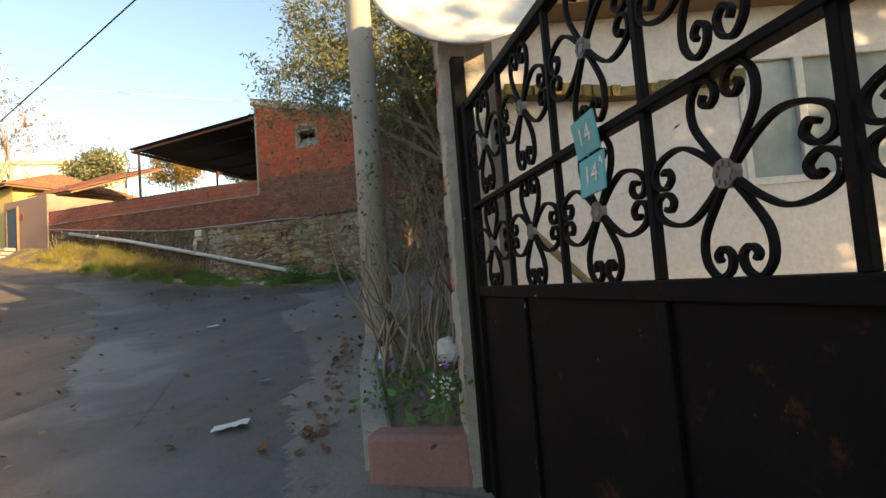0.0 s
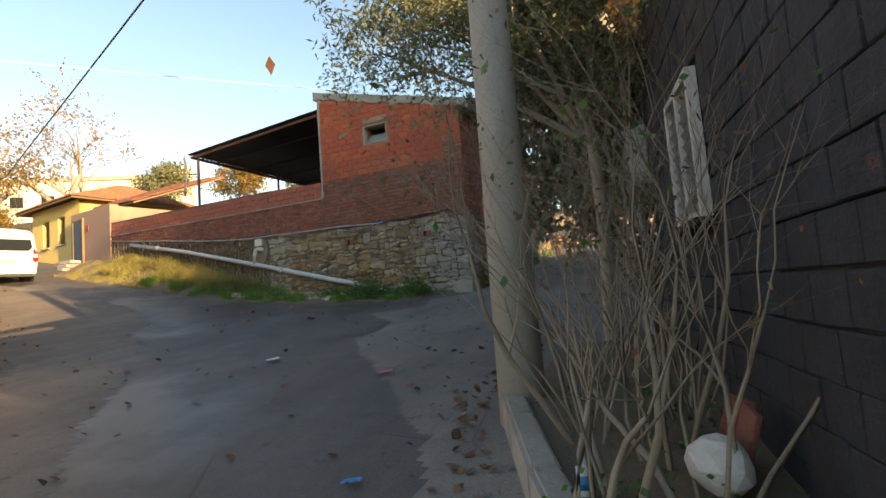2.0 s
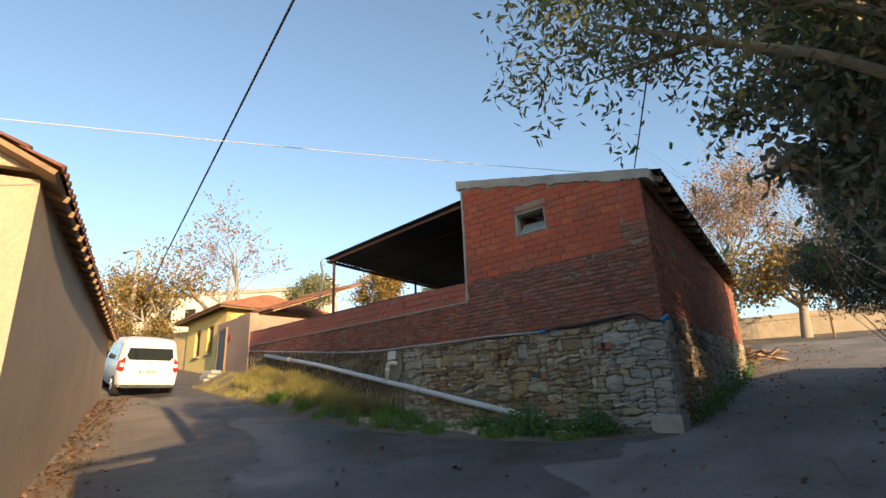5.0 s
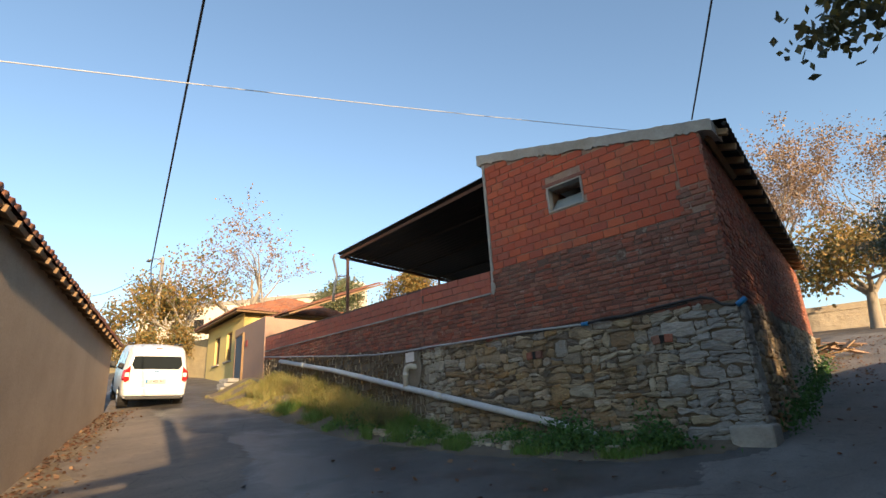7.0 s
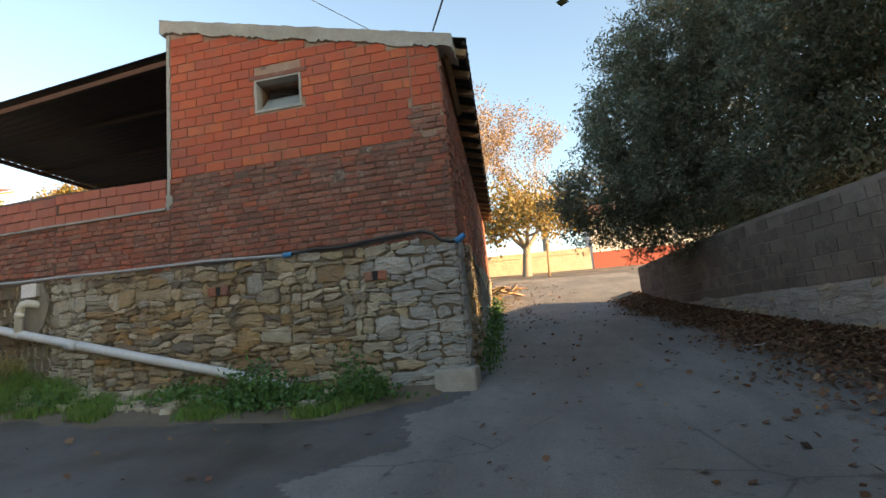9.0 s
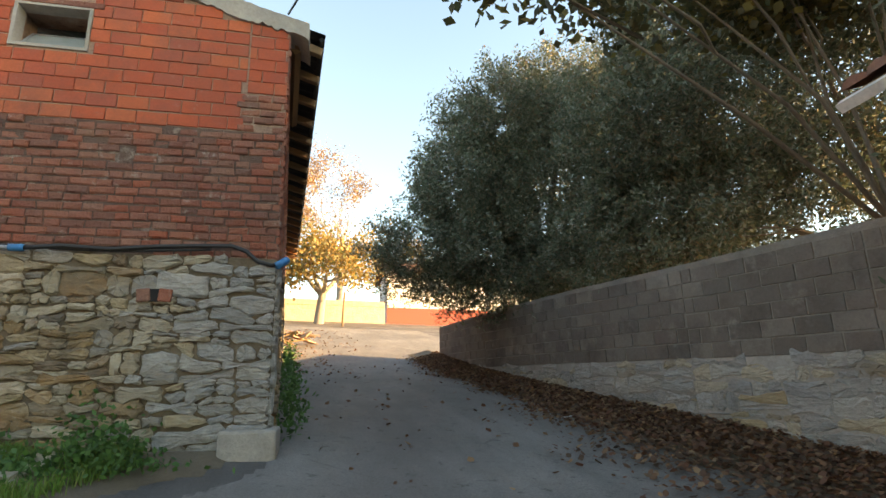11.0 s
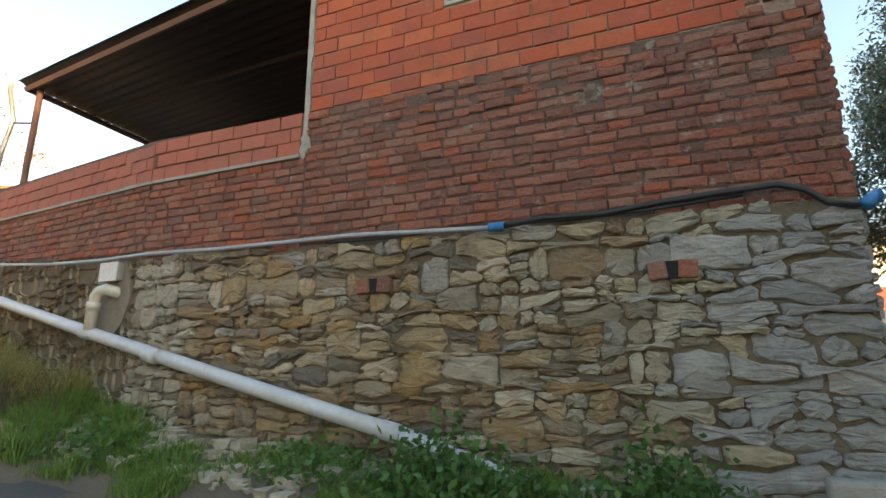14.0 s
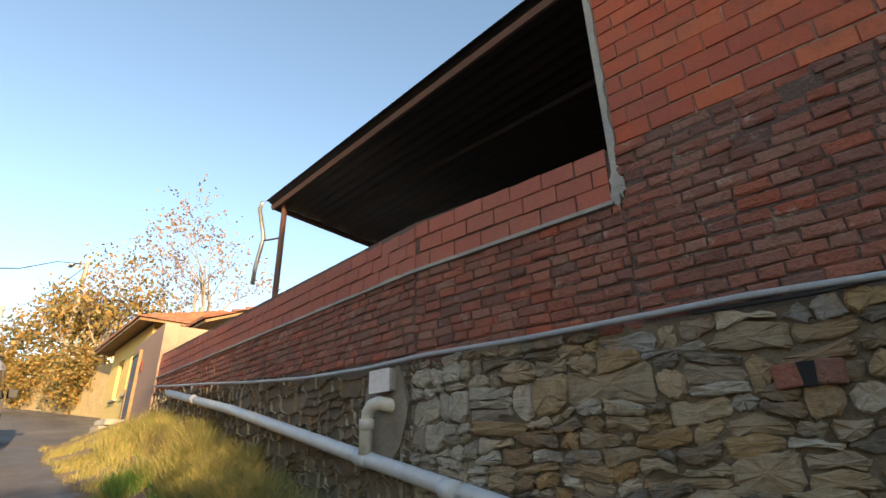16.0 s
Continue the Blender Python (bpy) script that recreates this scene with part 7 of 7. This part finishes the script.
main = rubble(0.0, -BEND[0] + CORNER_X, front_lo, front_top, rs, 0.07, 0.26, 0.11, 0.44, 0.62, lambda u: 1.25 if u < 0.8 else 0.55 if u > SMALL_U else 1.0)
lay(stone_front, main, (CORNER_X, fx), (-1, 0), (0, -1), front_stone, rs, 640, 0.015, 0.06)
dl = Vector((WALL_END[0] - BEND[0], WALL_END[1] - BEND[1], 0))
LL = dl.length
dl.normalize()
left_top = lambda u: 3.76 + u * (4.75 - 3.76) / LL - 0.03
left_lo = lambda u: ground_z(BEND[0] + dl.x * u, BEND[1]) - 0.1
left = rubble(0.0, LL, left_lo, left_top, rs, 0.08, 0.24, 0.12, 0.4, 0.45, lambda u: 0.6 if u < 0.75 else 1.0)
left.sort(key=lambda pts: pts[0][0])
lay(stone_left, left, BEND, (dl.x, dl.y), (dl.y, -dl.x), lambda u, z: PALESTONE if u < 0.75 else (BEIGESTONE if rs.random() < 0.6 else STONE) if u < 6 else STONES_I, rs, 280)
ds = Vector((SIDE_END[0] - CORNER_X, SIDE_END[1] - FACADE, 0))
SL = ds.length
ds.normalize()
sq = rubble(0.0, 0.6, lambda u: 1.4, lambda u: 3.64, rs, 0.13, 0.24, 0.3, 0.6, 0.1)
lay(stone_side, sq, (CORNER_X, FACADE), (ds.x, ds.y), (ds.y, -ds.x), lambda u, z: GREYSTONE, rs, 40, 0.03, 0.05)
side = rubble(0.6, SL, lambda u: ground_z(-6.8, FACADE + u) - 0.1, lambda u: 3.64 + 0.045 * u, rs, 0.12, 0.26, 0.16, 0.45, 0.3)
lay(stone_side, side, (CORNER_X, FACADE), (ds.x, ds.y), (ds.y, -ds.x), lambda u, z: STONE if u < 4 else STONES_I, rs, 200)
foot = bmesh.new()
box(foot, CORNER_X - 0.42, CORNER_X + 0.10, FACADE - 0.16, FACADE + 0.3, ground_z(CORNER_X, FACADE) - 0.2, ground_z(CORNER_X, FACADE) + 0.26, 0.03)
part("foot_stone", done(foot, "foot_stone", CONCRETE), stone_front, None, "squared pale foot stone at the corner")
for x, z in ((-7.46, 3.27), (-9.72, 3.31)):
    for dx in (-0.1, 0.09):
        part("brick", boxmesh("brick", OLDBRICK, -0.06, 0.06, -0.045, 0.05, -0.062, 0.062, 0.012), stone_front, pose(x + dx, FACADE - 0.035, z, 0, 6 * dx * 10, 0))
    # no opening here: a near-black block paints the hole's shade
    part("vent_hole", boxmesh("vent_hole", DARKVOID, -0.05, 0.05, -0.03, 0.0, -0.06, 0.06), stone_front, pose(x - 0.005, FACADE - 0.038, z), "near-black block for the shaded hole between two bricks")


def brick_variants(name, w, h, d, mat, wear, count, seed):
    r_ = random.Random(seed)
    out = []
    for _ in range(count):
        v, f = [], []
        hw, hh = w / 2, h / 2
        for sx, sz in ((-1, -1), (1, -1), (1, 1), (-1, 1)):
            v.append((sx * hw, d, sz * hh))
        for inset, y in ((0.0, -d * 0.55), (wear, -d)):
            for sx, sz in ((-1, -1), (1, -1), (1, 1), (-1, 1)):
                v.append((sx * (hw - inset) + r_.uniform(-wear, wear) * 0.6, y + r_.uniform(-wear, wear) * 0.4, sz * (hh - inset) + r_.uniform(-wear, wear) * 0.6))
        for a in (0, 4):
            for k in range(4):
                f.append((a + k, a + (k + 1) % 4, a + 4 + (k + 1) % 4, a + 4 + k))
        f.append((8, 9, 10, 11))
        out.append(mesh(name, v, f, mat))
    return out


PINK_B = brick_variants("brick", 0.285, 0.139, 0.02, PINKBRICK, 0.004, 8, 4)
HOLLOW_B = brick_variants("brick", 0.287, 0.139, 0.018, BRICK, 0.006, 12, 1)
SOLID_B = brick_variants("brick", 0.205, 0.072, 0.022, OLDBRICK, 0.011, 12, 2)
SOLID_J = brick_variants("brick", 0.205, 0.072, 0.022, OLD_I, 0.011, 12, 3)


def bond(wall, u0, u1, zlo, zhi, pw, ph, face_w, data, place, rng, limit, rough=0.0, joined=None, holes=(), drop=0.0, z0=None, turn=0.0):
    """Running bond of bricks between two heights along u. Objects up to the limit, then joined stuff."""
    made, s, base_rough = 0, Soup(), rough
    zs = z0 if z0 is not None else min(zlo(u0), zlo(u1))
    row = 0
    top = max(zhi(u0), zhi(u1))
    while zs + ph * 0.5 < top:
        u = u0 - (pw * 0.5 if row % 2 else 0) - rng.uniform(0, 0.06)
        while u < u1 - 0.02:
            step = pw * (rng.uniform(0.6, 1.15) if base_rough > 0.9 else rng.uniform(0.94, 1.06))
            ua, ub = max(u, u0), min(u + step, u1)
            w = ub - ua - (pw - face_w)
            um = (ua + ub) / 2
            zc = zs + ph / 2 + 0.012 * noise.noise(Vector((um * 0.9, row * 0.31, 2))) * (1 + rough)
            ok = w > 0.04 and zlo(um) - 0.01 < zc - ph * 0.42 and zc + ph * 0.42 < zhi(um) + 0.012 and rng.random() > drop * (3.5 if 4.72 < zc < 5.15 else 1.0)
            for ha, hb, hz0, hz1 in holes:
                if ub > ha and ua < hb and zc + ph / 2 > hz0 and zc - ph / 2 < hz1:
                    if ua < ha - 0.05 and ub > ha:
                        ub = ha
                    elif ub > hb + 0.05 and ua < hb:
                        ua = hb
                    else:
                        ok = False
                    w, um = ub - ua - 0.012, (ua + ub) / 2
                    ok = ok and w > 0.03
            if ok:
                rough = base_rough * (1.9 if base_rough > 0.9 and 4.7 < zc < 5.3 else 1.0)
                j = Matrix.Translation((rng.uniform(-0.004, 0.004) * rough, rng.uniform(-0.007, 0.007) * rough, rng.uniform(-0.004, 0.004) * rough))
                m = place(um, zc) @ j @ pose(0, 0, 0, 0, rng.uniform(-1.0, 1.0) * rough + turn, rng.uniform(-1, 1) * rough) @ Matrix.Diagonal((w / face_w, 1, 1, 1))
                me = rng.choice(data)
                if made < limit:
                    part("brick", me, wall, m)
                    made += 1
                elif joined:
                    src = rng.choice(joined)
                    s.add(([m @ v.co for v in src.vertices], [tuple(p.vertices) for p in src.polygons]))
            u += step
        zs += ph
        row += 1
    if s.v:
        tagged(part("brickwork", s.mesh("brickwork", joined[0].materials[0]), wall), kind="stuff")


rb = random.Random(9)
at_front = lambda u, z: pose(LEFT_X + u, FACADE + 0.019, z)
FW = CORNER_X - LEFT_X
# solid courses below, hollow bricks above, a solid quoin at the corner
SPLIT = 5.06
bond(brick_front, 0.0, FW, lambda u: 3.70 - 0.01 * u, lambda u: SPLIT if u < FW - 0.42 else 5.5, 0.215, 0.0875, 0.205, SOLID_B, at_front, rb, 330, 1.0, SOLID_J, drop=0.012, z0=3.66)
hole = ((WIN[0] - LEFT_X, WIN[1] - LEFT_X, WIN[2], WIN[3] + 0.07),)
bond(brick_front, 0.03, FW - 0.425, lambda u: SPLIT, lambda u: gable_z(LEFT_X + u) + 0.02, 0.295, 0.148, 0.283, HOLLOW_B, at_front, rb, 400, 0.35, None, hole, z0=SPLIT)
bond(brick_front, FW - 0.415, FW, lambda u: 5.5, lambda u: gable_z(LEFT_X + u) + 0.02, 0.295, 0.148, 0.283, HOLLOW_B, at_front, rb, 60, 0.5, z0=5.5)
at_left = lambda u, z: pose(LEFT_X - u, FACADE + 0.019, z)
BW = LEFT_X - BEND[0]
bond(brick_left, 0.0, BW, lambda u: 3.66 + 0.03 * u, lambda u: 4.60, 0.215, 0.0818, 0.205, SOLID_B, at_left, rb, 300, 1.0, SOLID_J, z0=3.70)
bond(brick_left, 0.06, BW, lambda u: 4.62, lambda u: 5.09, 0.295, 0.15, 0.283, PINK_B, at_left, rb, 80, 0.4, z0=4.63)
heading = math.degrees(math.atan2(-dl.y, -dl.x))
far_at = lambda u, z: pose(BEND[0] + dl.x * u + dl.y * 0.0, BEND[1] + dl.y * u + 0.019, z, 0, 0, heading)
# on the far stretch the courses climb gently with the lane
def far_low(u):
    return 3.78 + u * (0.1 - 0.046)
bond(brick_far, 0.0, LL, far_low, lambda u: 4.62, 0.215, 0.084, 0.205, SOLID_B, lambda u, z: far_at(u, z + 0.046 * u), rb, 300, 1.0, SOLID_J, z0=3.70)
bond(brick_far, 0.0, LL, lambda u: 4.62, lambda u: 5.11, 0.295, 0.15, 0.283, PINK_B, lambda u, z: far_at(u, z + 0.047 * u), rb, 140, 0.4, z0=4.63)
strip_m = Soup()
for i in range(40):
    ua, ub = LL * i / 40, LL * (i + 1) / 40
    pa, pb = Vector((BEND[0], BEND[1], 0)) + dl * ua, Vector((BEND[0], BEND[1], 0)) + dl * ub
    k = 0.012 * noise.noise(Vector((ua * 2, 0, 0)))
    strip_m.add(prism([(pb.x, pb.y - 0.03), (pb.x, pb.y + 0.1), (pa.x, pa.y + 0.1), (pa.x, pa.y - 0.03)], [4.595 + 0.047 * ub, 4.595 + 0.047 * ub, 4.595 + 0.047 * ua, 4.595 + 0.047 * ua], [4.625 + 0.047 * ub + k, 4.625 + 0.047 * ub + k, 4.625 + 0.047 * ua + k, 4.625 + 0.047 * ua + k]))
strip_m.add(prism([(LEFT_X - 0.05, FACADE - 0.03), (LEFT_X - 0.05, FACADE + 0.1), (BEND[0], FACADE + 0.1), (BEND[0], FACADE - 0.03)], 4.595, 4.625))
part("mortar_band", strip_m.mesh("mortar_band", CONCRETE), brick_far, None, "pale mortar band under the parapet bricks")
at_side = lambda u, z: pose(CORNER_X + ds.x * u, FACADE + ds.y * u, z, 0, 0, math.degrees(math.atan2(ds.y, ds.x))) @ Matrix.Translation((0, 0.004, 0))
bond(brick_side, 0.0, SL, lambda u: 3.66 + 0.046 * u, lambda u: 6.27, 0.215, 0.084, 0.205, SOLID_B, at_side, rb, 300, 1.0, SOLID_J)


# garden wall: stones below, blocks above
CIND_B = brick_variants("block", 0.385, 0.188, 0.02, CINDER, 0.004, 8, 5)
for a, b, za, zb, ta, tb, ca, cb in GW_BASE:
    d = b - a
    ln = d.length
    d.normalize()
    nr = (d.y, -d.x)
    if nr[0] > 0:
        nr = (-nr[0], -nr[1])
    st = rubble(0.0, ln, lambda u: za + (zb - za) * u / ln - 0.1, lambda u: ta + (tb - ta) * u / ln - 0.02, rs, 0.12, 0.26, 0.16, 0.5, 0.25)
    lay(gwall, st, (a.x, a.y), (d.x, d.y), nr, lambda u, z: GREYSTONE if rs.random() < 0.6 else BEIGESTONE, rs, 110, 0.004, 0.022)
    hd = math.degrees(math.atan2(d.y, d.x))
    bond(gwall, 0.0, ln, lambda u: ta + (tb - ta) * u / ln, lambda u: ca, 0.4, 0.2, 0.385, CIND_B, lambda u, z: pose(a.x + 0.012 + d.x * u, a.y + d.y * u, z, 0, 0, hd) @ pose(0, 0, 0, 0, 0, 0), rb, 200, 0.5, z0=ta)

# shed wall: large hollow bricks painted dark
DARK_B = brick_variants("brick", 0.283, 0.19, 0.016, DARKWALL, 0.005, 8, 6)
dd = (DW_B - DW_A)
dlen = dd.length
dd.normalize()
hd = math.degrees(math.atan2(dd.y, dd.x)) + 180
bond(sh, 0.0, dlen, lambda u: 0.3, lambda u: 4.3, 0.295, 0.198, 0.283, DARK_B, lambda u, z: pose(DW_A.x + dd.x * u, DW_A.y + dd.y * u, z, 0, 0, hd), rb, 330, 0.35, None, ((2.37, 3.24, 2.0, 3.02),))
